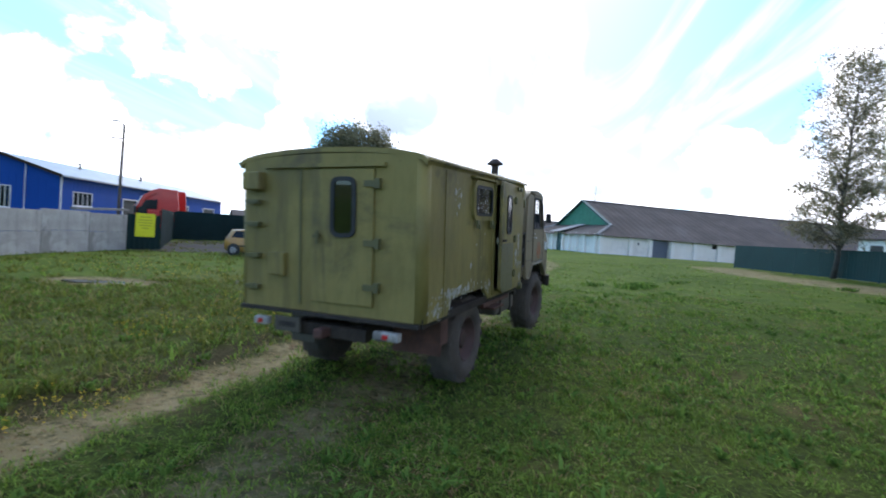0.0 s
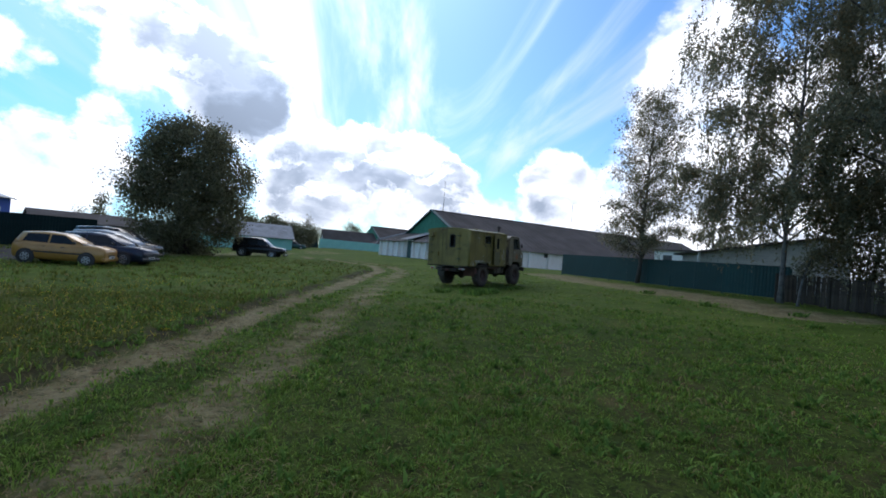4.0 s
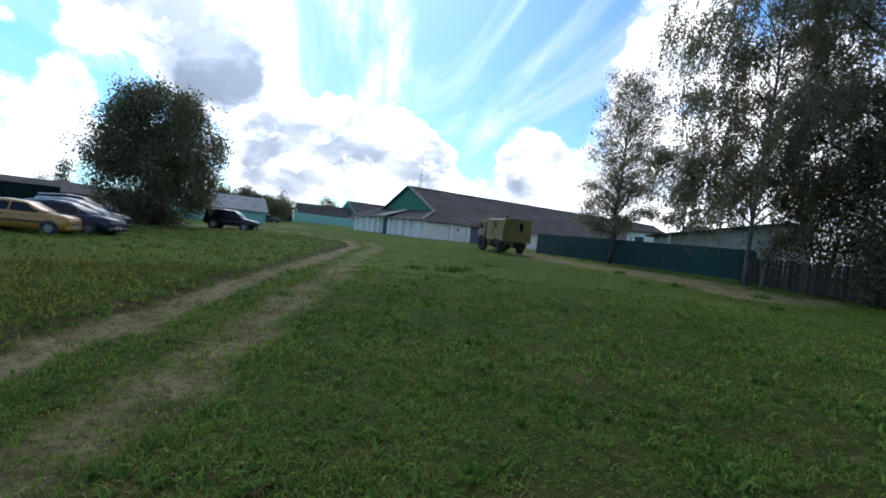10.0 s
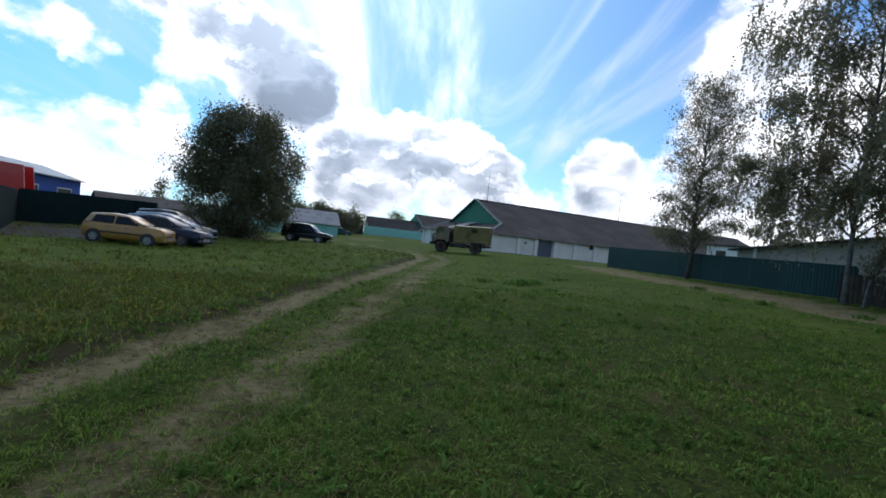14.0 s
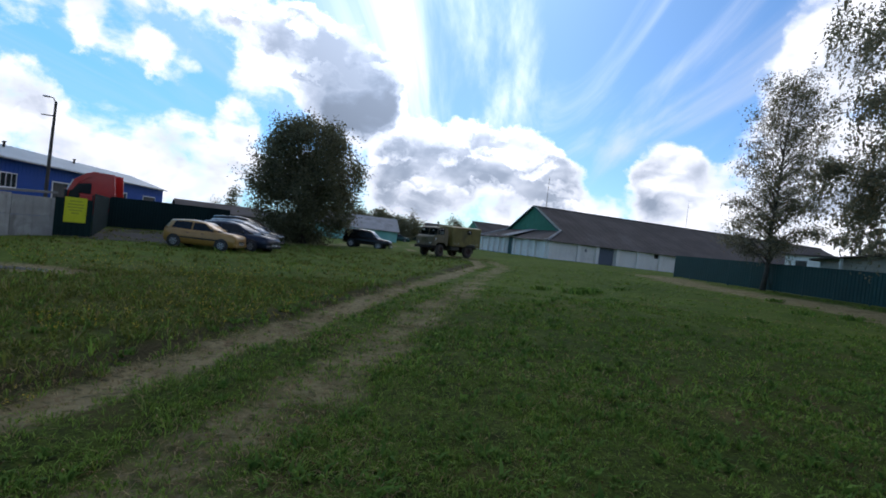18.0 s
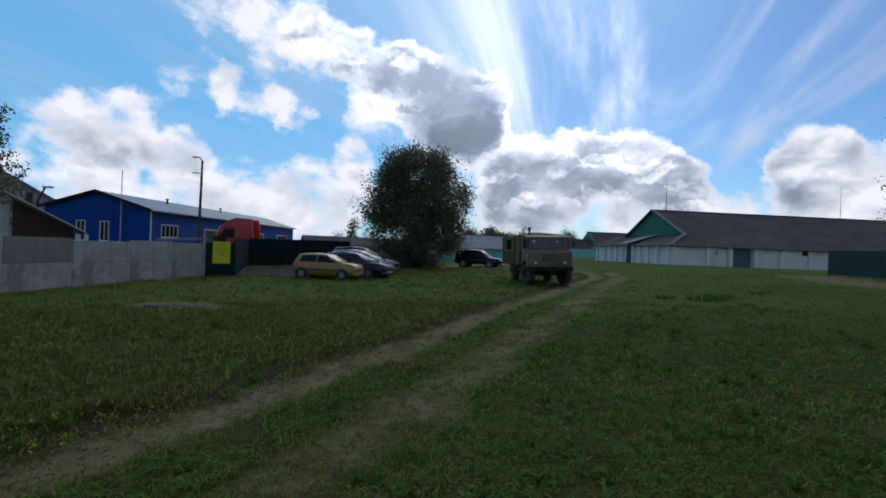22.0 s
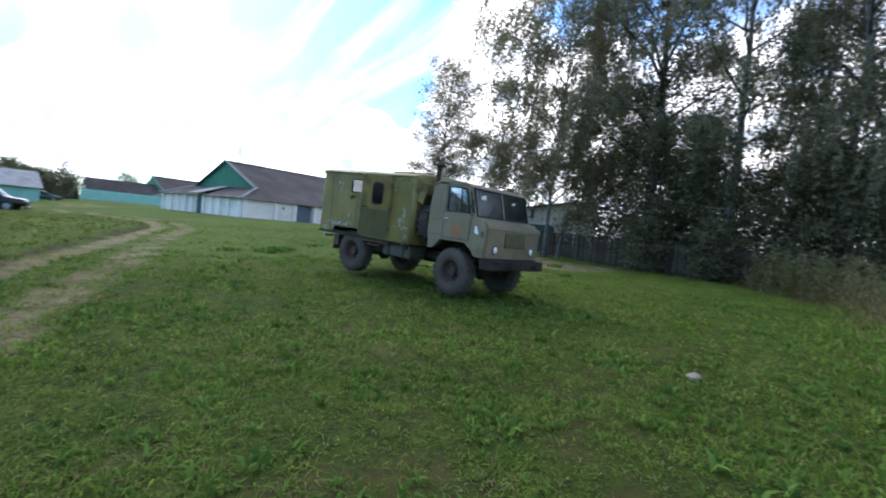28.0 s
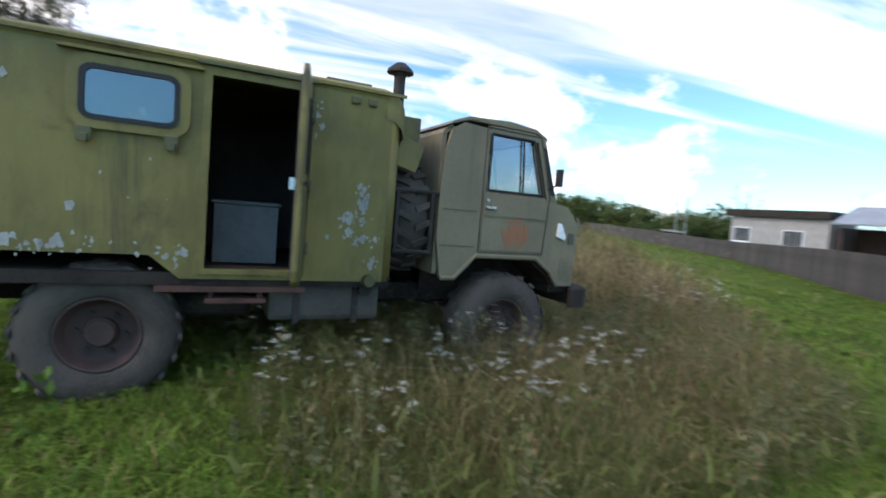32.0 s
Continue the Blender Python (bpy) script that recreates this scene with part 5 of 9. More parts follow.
def blue_hall():
    """Long blue steel hall with a pale roof."""
    b = thing("blue_hall", (-23.3, 39.7, -0.3), "cobalt blue steel hall with a pale low roof", "building", turn=89)
    # x along the long side, y across; front corner at the origin
    L, Wd, e, r = 36.0, 8.4, 4.4, 5.7
    part("long_wall", wall_with_gaps(L, e, 0.2, [(1.7, 4.2, 2.2, 3.3), (9.0, 11.5, 0.0, 3.1), (21.0, 24.0, 0.0, 3.1), (29.0, 33.0, 0.0, 3.1)]), "sheet_blue", b)
    g = prism(((0.2, 0), (Wd, 0), (Wd, e - 0.02), (Wd / 2, r - 0.02), (0.2, e - 0.02)), 0.0, 0.2, axis="x")
    part("gable_wall", g, "sheet_blue", b)
    part("far_gable", prism(((0.2, 0), (Wd, 0), (Wd, e - 0.02), (Wd / 2, r - 0.02), (0.2, e - 0.02)), L - 0.2, L, axis="x"), "sheet_blue", b)
    part("rear_wall", boxes((0.2, L - 0.2, Wd - 0.2, Wd, 0, e - 0.02)), "sheet_blue", b)
    rib = None
    for i in range(71):
        m = pose(0.25 + i * 0.5, -0.014, 0)
        rib = part("rib", boxes((0, 0.05, 0, 0.014, 3.35, e - 0.02)), "sheet_blue", b, "", m) if rib is None else share("rib", rib, b, m)
    rib = None
    for i in range(16):
        m = pose(-0.014, 0.35 + i * 0.5, 0)
        rib = part("rib", boxes((0, 0.014, 0, 0.05, 0.0, e - 0.05)), "sheet_blue", b, "", m) if rib is None else share("rib", rib, b, m)
    rr = bmesh.new()
    corrugated(rr, (-0.3, -0.35, e - 0.05), (L + 0.3, -0.35, e - 0.05), (L + 0.3, Wd / 2, r + 0.02), (-0.3, Wd / 2, r + 0.02), 0.8, 0.04)
    corrugated(rr, (L + 0.3, Wd + 0.35, e - 0.05), (-0.3, Wd + 0.35, e - 0.05), (-0.3, Wd / 2, r + 0.02), (L + 0.3, Wd / 2, r + 0.02), 0.8, 0.04)
    part("roof", finish(rr), "roof_pale", b, "pale ribbed steel roof")
    v = bmesh.new()
    cast_slab(v, (-0.36, -0.4, e - 0.0), (-0.3, -0.4, e - 0.0), (-0.3, Wd / 2, r + 0.1), (-0.36, Wd / 2, r + 0.1), 0.2)
    cast_slab(v, (-0.3, Wd + 0.4, e), (-0.36, Wd + 0.4, e), (-0.36, Wd / 2, r + 0.1), (-0.3, Wd / 2, r + 0.1), 0.2)
    part("verge", finish(v), "chassis", b, "dark verge strip")
    part("gutter", boxes((-0.3, L + 0.3, -0.47, -0.36, e - 0.16, e - 0.06)), "roof_pale", b)
    dp = bmesh.new()
    tube(dp, [(0.1, -0.1, 0.0), (0.1, -0.1, e - 0.1)], 0.06, 6)
    part("downpipe", dp, "white_frame", b, "white downpipe")
    dp = bmesh.new()
    tube(dp, [(-0.1, 2.2, 0.0), (-0.1, 2.2, 4.8), (-0.1, 2.2, 7.4)], 0.035, 6)
    part("aerial_mast", dp, "white_frame", b, "thin white aerial mast")
    window_unit(b, pose(1.7, 0.02, 2.2), 2.5, 1.1, 3)
    for x, w in ((9.0, 2.5), (21.0, 3.0), (29.0, 4.0)):
        part("door_frame", frame_strip((x - 0.1, x + w + 0.1, 0, 3.2), (x, x + w, -0.01, 3.1), -0.06, 0.0), "white_frame", b, "white door frame")
        # no leaf: a dark sheet paints the shade inside the open doorway
        part("door_leaf", boxes((x, x + w, 0.08, 0.12, 0, 3.1)), "inside_dark", b, "dark sheet for the shade of an open doorway")
    for y in (3.1, 5.0):
        window_unit(b, pose(-0.004, y + 0.8, 1.75, 0, 0, -90), 0.75, 1.6, 1)
    vent = None
    for x in (8.0, 19.0):
        m = pose(x, 3.2, 5.35)
        vent = part("roof_vent", lathe(((0.0, 0.55), (0.16, 0.55), (0.16, 0.45), (0.09, 0.44), (0.09, -0.1), (0.0, -0.1)), 10, "z"), "chassis", b, "", m) if vent is None else share("roof_vent", vent, b, m)


blue_hall()


def old_shed():
    """Brown lean-to and a grey gable roof beyond the concrete wall."""
    s = thing("lean_to", (-18.9, 22.0, -0.25), "brown boarded lean-to with a sagging grey sheet roof", "shed", turn=38.5)
    part("front_wall", prism(((0.0, 0), (2.15, 0), (2.15, 2.35), (0.0, 3.55)), 0.0, 0.1), "brown_shed", s, "dark brown boarded wall")
    for k in range(11):
        x = 0.1 + 0.19 * k
        part("board", boxes((x, x + 0.17, -0.02, -0.001, 0.0, 3.42 - x * 0.56)), "brown_shed", s)
    part("side_wall", boxes((2.05, 2.15, 0.1, 6.0, 0, 2.3)), "brown_shed", s)
    part("back_wall", prism(((0.0, 0), (2.15, 0), (2.15, 2.35), (0.0, 3.55)), 6.0, 6.1), "brown_shed", s)
    r = bmesh.new()
    corrugated(r, (2.65, -0.5, 2.2), (2.65, 6.3, 2.2), (-0.25, 6.3, 3.82), (-0.25, -0.5, 3.82), 0.5, 0.04)
    part("roof", finish(r), "concrete_dark", s, "grey sheet roof sagging at its edge")
    p = None
    for x, h in ((2.3, 2.25), (2.62, 2.15)):
        m = pose(x, -0.3, 0)
        p = part("post", boxes((0, 0.12, 0, 0.12, 0, 2.15)), "white_frame", s, "pale post", m) if p is None else share("post", p, s, m)
    w = thing("block_wall", (-19.75, 21.3, -0.25), "pale block wall beside the lean-to", "wall", turn=38.5)
    part("wall", boxes((-1.2, 1.0, 0.0, 0.25, 0, 3.3), bevel=0.01), "block", w)
    h = thing("grey_house", (-36.4, 47.7, -0.4), "grey-roofed house beyond the blue hall", "house", turn=38.5)
    part("wall", prism(((-12, 0), (0, 0), (0, 5.2), (-6, 8.7), (-12, 5.2)), 0, 8), "concrete", h)
    r = bmesh.new()
    cast_slab(r, (0.5, -0.4, 4.95), (0.5, 8.4, 4.95), (-6, 8.4, 8.85), (-6, -0.4, 8.85), 0.14)
    cast_slab(r, (-12.5, 8.4, 4.95), (-12.5, -0.4, 4.95), (-6, -0.4, 8.85), (-6, 8.4, 8.85), 0.14)
    part("roof", finish(r), "slate_light", h)
    # flat dark block, the dimness behind the window put into its colour
    part("window", boxes((-2.6, -2.1, -0.04, 0.0, 5.0, 6.0)), "inside_dark", h)
    la = thing("yard_lamp", (-22.6, 27.8, -0.2), "leaning yard lamp above the shed", "street lamp")
    bm = bmesh.new()
    tube(bm, [(0, 0, 0), (0.1, 0, 3.9), (0.3, 0.2, 4.6)], [0.07, 0.06, 0.05], 6)
    part("pole", bm, "hub_dark", la)
    part("head", boxes((0.2, 0.75, 0.12, 0.28, 4.6, 4.7), bevel=0.03), "steel_grey", la)


old_shed()


def far_building(at, turn, w, d, wall_h, ridge_h, wall_mat, roof_mat, label, gable_mat=None, windows=0):
    b = thing("far_building", at, label, "building", turn=turn)
    part("wall", wall_with_gaps(w, wall_h, 0.3, [(1.5 + i * (w - 2) / max(windows, 1), 2.7 + i * (w - 2) / max(windows, 1), wall_h * 0.42, wall_h * 0.78) for i in range(windows)]), wall_mat, b)
    part("rear_wall", boxes((0, w, d - 0.3, d, 0, wall_h)), wall_mat, b)
    for x in (0.0, w - 0.3):
        part("gable_wall", prism(((0.3, 0), (d - 0.3, 0), (d - 0.3, wall_h), (d / 2, ridge_h - 0.15), (0.3, wall_h)), x, x + 0.3, axis="x"), gable_mat or wall_mat, b)
    r = bmesh.new()
    s = (ridge_h - wall_h) / (d / 2)
    cast_slab(r, (-0.3, -0.5, wall_h - s * 0.5), (w + 0.3, -0.5, wall_h - s * 0.5), (w + 0.3, d / 2, ridge_h), (-0.3, d / 2, ridge_h), 0.12)
    cast_slab(r, (w + 0.3, d + 0.5, wall_h - s * 0.5), (-0.3, d + 0.5, wall_h - s * 0.5), (-0.3, d / 2, ridge_h), (w + 0.3, d / 2, ridge_h), 0.12)
    part("roof", finish(r), roof_mat, b)
    for i in range(windows):
        x = 1.5 + i * (w - 2) / windows
        window_unit(b, pose(x, 0.05, wall_h * 0.42), 1.2, wall_h * 0.36, 1)
    return b


# grey-roofed turquoise shop behind the dark off-roader, with pale roof lights
shop = far_building((-4.0, 84.0, -0.3), 0, 15.0, 9.0, 2.7, 4.7, "turquoise", "slate_light", "turquoise-walled shed with a grey roof and pale skylights")
sk = None
for i in range(5):
    m = pose(3.2 + i * 2.2, 1.2, 2.98, 24, 0, 0)
    sk = part("skylight", boxes((0, 1.1, 0, 0.9, 0.0, 0.09)), "white_frame", shop, "pale skylight", m) if sk is None else share("skylight", sk, shop, m)
# white gable with dark roof and its turquoise yard wall
far_building((28.2, 147.4, 0.0), -6, 16.0, 9.0, 3.2, 6.4, "limewash", "slate_roof", "white-gabled store with a brown roof", "limewash_clean")
tw = thing("turquoise_wall", (22.6, 123.0, gh(22.6, 123)), "long low turquoise yard wall", "wall", turn=16)
tp = None
for i in range(6):
    m = pose(i * 3.4, 0, -0.3)
    tp = part("panel", boxes((0, 3.38, 0, 0.25, 0, 2.55), bevel=0.02), "turquoise", tw, "", m) if tp is None else share("panel", tp, tw, m)
# low grey sheds beyond the dark fence
far_building((-18.5, 68.0, -0.3), 20, 10.0, 8.0, 2.3, 3.4, "concrete", "slate_roof", "low grey shed with a brown roof beyond the fence")
far_building((-13.0, 74.0, -0.3), 15, 9.0, 6.0, 2.2, 3.3, "limewash_clean", "slate_light", "low white shed beyond the fence", windows=2)


def white_store():
    """White single-storey stores with barred windows to the south-east."""
    b = thing("white_store", (49.5, -19.7, 2.0), "long white store with barred windows and flaking plaster", "building", turn=-55)
    L, bays = 20.3, ((1.8, 3.9), (5.1, 7.2), (11.4, 13.6), (15.6, 18.2))
    part("wall", wall_with_gaps(L, 3.55, 0.3, [(u, v, 1.55, 2.7) for u, v in bays]), "limewash_clean", b)
    part("side_wall", wall_with_gaps(13.0, 3.6, 0.3, [(3.6, 5.4, 1.6, 2.6), (7.2, 8.6, 1.6, 2.6)]), "limewash_clean", b, "", pose(0.002, 13.3, 0, 0, 0, -90))
    part("far_wall", boxes((L - 0.3, L, 0.3, 13.0, 0, 3.45)), "limewash", b)
    r = bmesh.new()
    cast_slab(r, (-0.4, -0.4, 3.74), (L + 0.5, -0.4, 3.60), (L + 0.5, 13.6, 3.60), (-0.4, 13.6, 3.74), 0.14)
    part("roof", finish(r), "slate_roof", b)
    for u, v, z0, z1 in ((0.4, 1.7, 1.0, 3.1), (4.1, 5.0, 0.6, 2.6), (7.4, 8.6, 1.9, 3.2), (14.0, 14.6, 0.4, 1.6)):
        part("bare_plaster", prism([(u, z0 + 0.2), (u + (v - u) * 0.4, z0), (v, z0 + 0.35), (v - 0.15, z1 - 0.3), (u + (v - u) * 0.5, z1), (u + 0.1, z1 - 0.25)], -0.012, 0.0), "plaster_bare", b, "patch of bare brownish plaster")
    for u, v in bays:
        window_unit(b, pose(u, 0.03, 1.55), v - u, 1.15, 3)
    window_unit(b, pose(0.03, 9.7, 1.6, 0, 0, -90), 1.8, 1.0, 2)
    part("chimney", boxes((13.4, 13.9, 5.0, 5.5, 3.6, 4.7)), "limewash", b)
    part("plinth", boxes((0, L, -0.02, 13.0, -1.4, 0.0)), "concrete", b)
    c = thing("white_store", (102.7, -9.5, 2.8), "white store with a dark roof edge", "building", turn=-156.5)
    part("wall", wall_with_gaps(24.2, 3.7, 0.3, [(12.4, 14.4, 1.6, 2.6), (16.0, 18.2, 1.6, 2.6), (4.5, 5.7, 1.6, 2.6)]), "limewash_clean", c)
    part("side_wall", boxes((0, 0.3, 0.3, 7.0, 0, 3.7)), "limewash", c)
    r = bmesh.new()
    cast_slab(r, (-0.3, -0.3, 3.95), (24.5, -0.3, 3.95), (24.5, 7.3, 3.95), (-0.3, 7.3, 3.95), 0.14)
    part("roof", finish(r), "slate_roof", c)
    for u, v in ((12.4, 14.4), (16.0, 18.2), (4.5, 5.7)):
        window_unit(c, pose(u, 0.03, 1.6), v - u, 1.0, 1)
    d = thing("white_store", (104.0, 2.0, 3.2), "distant low white building", "building", turn=-128)
    part("wall", boxes((0, 16, 0, 6, 0, 3.0)), "limewash_clean", d)
    part("roof", boxes((-0.3, 16.3, -0.3, 6.3, 3.0, 3.2)), "slate_light", d)


white_store()


def blue_van():
    """A small lorry with a grey hood parked by the white stores."""
    v = thing("parked_lorry", (69.2, -6.0, gh(69.2, -6.0)), "small lorry with blue cab and grey hood by the stores", "truck", turn=200)
    part("load_hood", prism([(-1.25, 0.9), (1.25, 0.9), (1.25, 2.6), (0.7, 3.0), (-0.7, 3.0), (-1.25, 2.6)], -3.4, 0.0, axis="x"), "hub_dark", v, "dark grey tarpaulin hood")
    cab = part("cab", prism([(0.1, 0.6), (1.9, 0.6), (1.95, 1.4), (1.5, 2.4), (0.1, 2.45)], -1.05, 1.05, 0.06), "sheet_blue", v, "bright blue cab")
    part("windscreen", prism([(1.97, 1.5), (1.56, 2.32), (1.52, 2.3), (1.93, 1.48)], -0.9, 0.9), "seal", cab)
    part("chassis_frame", boxes((-3.4, 1.6, -0.4, 0.4, 0.5, 0.88)), "chassis", v)
    for x in (-2.4, 1.0):
        for y in (-0.95, 0.95):
            part("wheel", lathe(((0.0, -0.12), (0.40, -0.12), (0.42, -0.08), (0.42, 0.08), (0.40, 0.12), (0.0, 0.12)), 18), "rubber", v, "", pose(x, y, 0.42), True)


def south_yard():
    """Grey paling fence, a pale shed and a slab-sided hut behind the field."""
    line = ((0.6, -14.6), (3.2, -18.4), (6.6, -23.4), (10.0, -27.6), (13.6, -31.2), (17.4, -34.3), (22.0, -37.4), (30.0, -42.5))
    f = thing("paling_fence", (line[0][0], line[0][1], gh(*line[0])), "long grey weathered paling fence", "fence")
    z0 = gh(*line[0])
    pale = None
    count = 0
    rest = bmesh.new()
    for p, q in zip(line, line[1:]):
        d = Vector((q[0] - p[0], q[1] - p[1], 0))
        turn = math.degrees(math.atan2(d.y, d.x))
        n = int(d.length / 0.16)
        for i in range(n):
            t = i / n
            x, y = p[0] + d.x * t, p[1] + d.y * t
            m = pose(x - line[0][0], y - line[0][1], gh(x, y) - z0 - 0.05, 0, 0, turn) @ Matrix.Diagonal((1, 1, 0.92 + 0.32 * float(smooth01(-32, -18, y)), 1))
            if count < 130:
                pale = part("pale", boxes((0, 0.145, -0.012, 0.012, 0, 1.02), bevel=0.003), "old_board", f, "", m) if pale is None else share("pale", pale, f, m)
            else:
                before = len(rest.verts)
                box(rest, 0, 0.145, -0.012, 0.012, 0, 1.02)
                rest.verts.ensure_lookup_table()
                for v in rest.verts[before:]:
                    v.co = m @ v.co
            count += 1
        z1 = gh(*p) - z0
        part("rail", boxes((0, d.length, -0.06, -0.016, 0.3, 0.38), (0, d.length, -0.06, -0.016, 0.8, 0.88)), "old_board", f, "", pose(p[0] - line[0][0], p[1] - line[0][1], z1 - 0.1, 0, math.degrees(-math.atan2(gh(*q) - gh(*p), d.length)), turn))
    tagged(part("far_paling", rest, "old_board", f), kind="stuff")
    s = thing("pale_shed", (18.4, -47.6, 0.0), "grey-beige boarded shed with a dark flat roof and small windows", "shed", turn=169)
    part("wall", boxes((0, 7.5, 0, 4.0, 0, 2.85)), "shed_grey", s)
    strip = None
    for i in range(37):
        m = pose(0.1 + i * 0.2, -0.012, 0)
        strip = part("batten", boxes((0, 0.03, 0, 0.012, 0, 2.8)), "shed_grey", s, "", m) if strip is None else share("batten", strip, s, m)
    part("roof", boxes((-0.4, 7.6, -0.4, 4.3, 2.87, 3.45)), "chassis", s, "dark flat roof")
    window_unit(s, pose(0.3, -0.03, 0.7), 1.4, 1.25, 2)
    window_unit(s, pose(4.3, -0.03, 0.6), 1.5, 1.3, 2)
    h = thing("dark_hut", (10.3, -45.6, -0.1), "dark open-fronted hut with a pale roof", "shed", turn=172)
    part("wall", boxes((0, 5.0, 3.0, 3.2, 0, 2.4), (0, 0.2, 0.0, 3.0, 0, 2.4), (4.8, 5.0, 0.0, 3.0, 0, 2.4)), "brown_shed", h)
    r = bmesh.new()
    cast_slab(r, (-0.4, -0.6, 2.70), (5.4, -0.6, 2.70), (5.4, 3.5, 4.1), (-0.4, 3.5, 4.1), 0.1)
    part("roof", finish(r), "roof_pale", h)
    pp = None
    for x, y in ((24.5, -52.0), (26.5, -54.0)):
        g = thing("wooden_post", (x, y, gh(x, y) - 0.2), "tall bare wooden post by the paling fence", "post", "bare posts")
        bm = bmesh.new()
        tube(bm, [(0, 0, 0), (0.05, 0, 4.6)], [0.09, 0.07], 6)
        part("shaft", bm, "steel_grey", g)
        part("cross_piece", boxes((-0.05, 1.6, -0.05, 0.05, 1.0, 1.12)), "steel_grey", g)


south_yard()


def light_pole():
    p = thing("utility_pole", (-15.0, 30.8, -0.3), "tall dark lamp pole with a small arm", "street lamp")
    bm = bmesh.new()
    tube(bm, [(0, 0, 0), (0.02, 0, 4), (0.06, 0, 7.0)], [0.10, 0.085, 0.065], 8)
    part("shaft", bm, "pole_wood", p)
    bm = bmesh.new()
    tube(bm, [(0.06, 0, 6.9), (-0.05, -0.05, 7.15), (-0.35, -0.1, 7.2)], 0.03, 6)
    part("arm", bm, "hub_dark", p)
    part("lamp_head", boxes((-0.5, -0.2, -0.18, -0.02, 7.14, 7.22), bevel=0.03), "steel_grey", p, "small grey lamp head")
    part("cross_arm", boxes((-0.55, 0.06, -0.04, 0.04, 6.2, 6.25)), "hub_dark", p)


light_pole()


def drive():
    """The drive past the gate: one thin worn road slab on the ground."""
    bm = bmesh.new()
    pts = ((-13.4, 28.3), (-11.2, 28.0), (-8.4, 29.8), (-7.8, 33.0), (-6.5, 38.0), (-8.0, 46.0), (-15.8, 42.6))
    vs = [bm.verts.new((x, y, gh(x, y) + 0.012)) for x, y in pts]
    bm.faces.new(vs)
    ret = bmesh.ops.extrude_face_region(bm, geom=list(bm.faces))
    bmesh.ops.translate(bm, vec=(0, 0, -0.2), verts=[v for v in ret["geom"] if isinstance(v, bmesh.types.BMVert)])
    tagged(link_mesh("drive_road", finish(bm), "asphalt"), "worn grey drive beside the dark fence", "road", kind="structure")


drive()

# ---- the truck: x forward from the rear axle, y to its left, z up ----
def wheel(parent, name, x, y, side):
    """A cross-country wheel: lugged tyre, dished rim, hub with bolts. Turns about y."""
    hub = part(name, lathe(((0.0, 0.10), (0.09, 0.10), (0.11, 0.07), (0.115, 0.0), (0.16, -0.02), (0.16, -0.06), (0.0, -0.06)), 16), "rim_rust", parent, "greasy rust-brown hub", pose(x, y, 0.54, 0, 0, 0 if side > 0 else 180))
    w = 0.17
    tyre = lathe(((0.27, -w + 0.03), (0.30, -w), (0.40, -w - 0.012), (0.47, -w + 0.01), (0.515, -w + 0.04), (0.525, -0.06), (0.525, 0.06), (0.515, w - 0.04), (0.47, w - 0.01), (0.40, w + 0.012), (0.30, w), (0.27, w - 0.03), (0.27, -w + 0.03)), 36)
    lug = bmesh.new()
    for k in range(20):
        for s in (-1, 1):
            before = len(lug.verts)
            box(lug, -0.028, 0.028, 0.0, 0.15, 0.505, 0.535)
            lug.verts.ensure_lookup_table()
            m = pose(0, 0, 0, 0, 360 * (k + (0.5 if s > 0 else 0)) / 20, 0) @ Matrix.Diagonal((1, s, 1, 1)) @ pose(0, 0.02, 0, 0, 0, -24)
            for v in lug.verts[before:]:
                v.co = m @ v.co
    part("tyre", tyre, "rubber", hub, "dusty cross-country tyre", None, True)
    tagged(part("tread", finish(lug), "rubber", hub), kind="stuff")
    rim = lathe(((0.285, w - 0.03), (0.27, w - 0.01), (0.255, w - 0.03), (0.235, 0.05), (0.20, 0.02), (0.12, 0.035), (0.10, 0.02), (0.10, 0.0), (0.22, -0.02), (0.27, -0.12), (0.285, -0.14)), 28)
    part("rim", rim, "rim_rust", hub, "rust-brown steel rim", None, True)
    for k in range(6):
        a = math.pi * k / 3
        cx, cz = 0.155 * math.cos(a), 0.155 * math.sin(a)
        part("wheel_nut", boxes((cx - 0.016, cx + 0.016, 0.02, 0.062, cz - 0.016, cz + 0.016)), "hub_dark", hub)
    return hub


def chips(parent, spots, y, out, mat="chip_white"):
    """Flakes where the paint has come off, a millimetre proud of the side."""
    rng = random.Random(3)
    for name, (x, z, sx, sz, n) in spots:
        bm = bmesh.new()
        for _ in range(int(n * 2.0)):
            cx, cz = rng.gauss(x, sx), rng.gauss(z, sz)
            r = rng.uniform(0.004, 0.011) * rng.choice((1, 1, 1, 1.8, 3.0))
            k = rng.randint(5, 8)
            vs = [bm.verts.new((cx + r * rng.uniform(0.35, 1.5) * math.cos(6.283 * i / k), y, cz + r * rng.uniform(0.4, 2.2) * math.sin(6.283 * i / k))) for i in range(k)]
            bm.faces.new(vs)
        ret = bmesh.ops.extrude_face_region(bm, geom=list(bm.faces))
        bmesh.ops.translate(bm, vec=(0, out, 0), verts=[v for v in ret["geom"] if isinstance(v, bmesh.types.BMVert)])
        tagged(part(name, finish(bm), mat, parent, "flaked whitish paint patch"), kind="stuff")


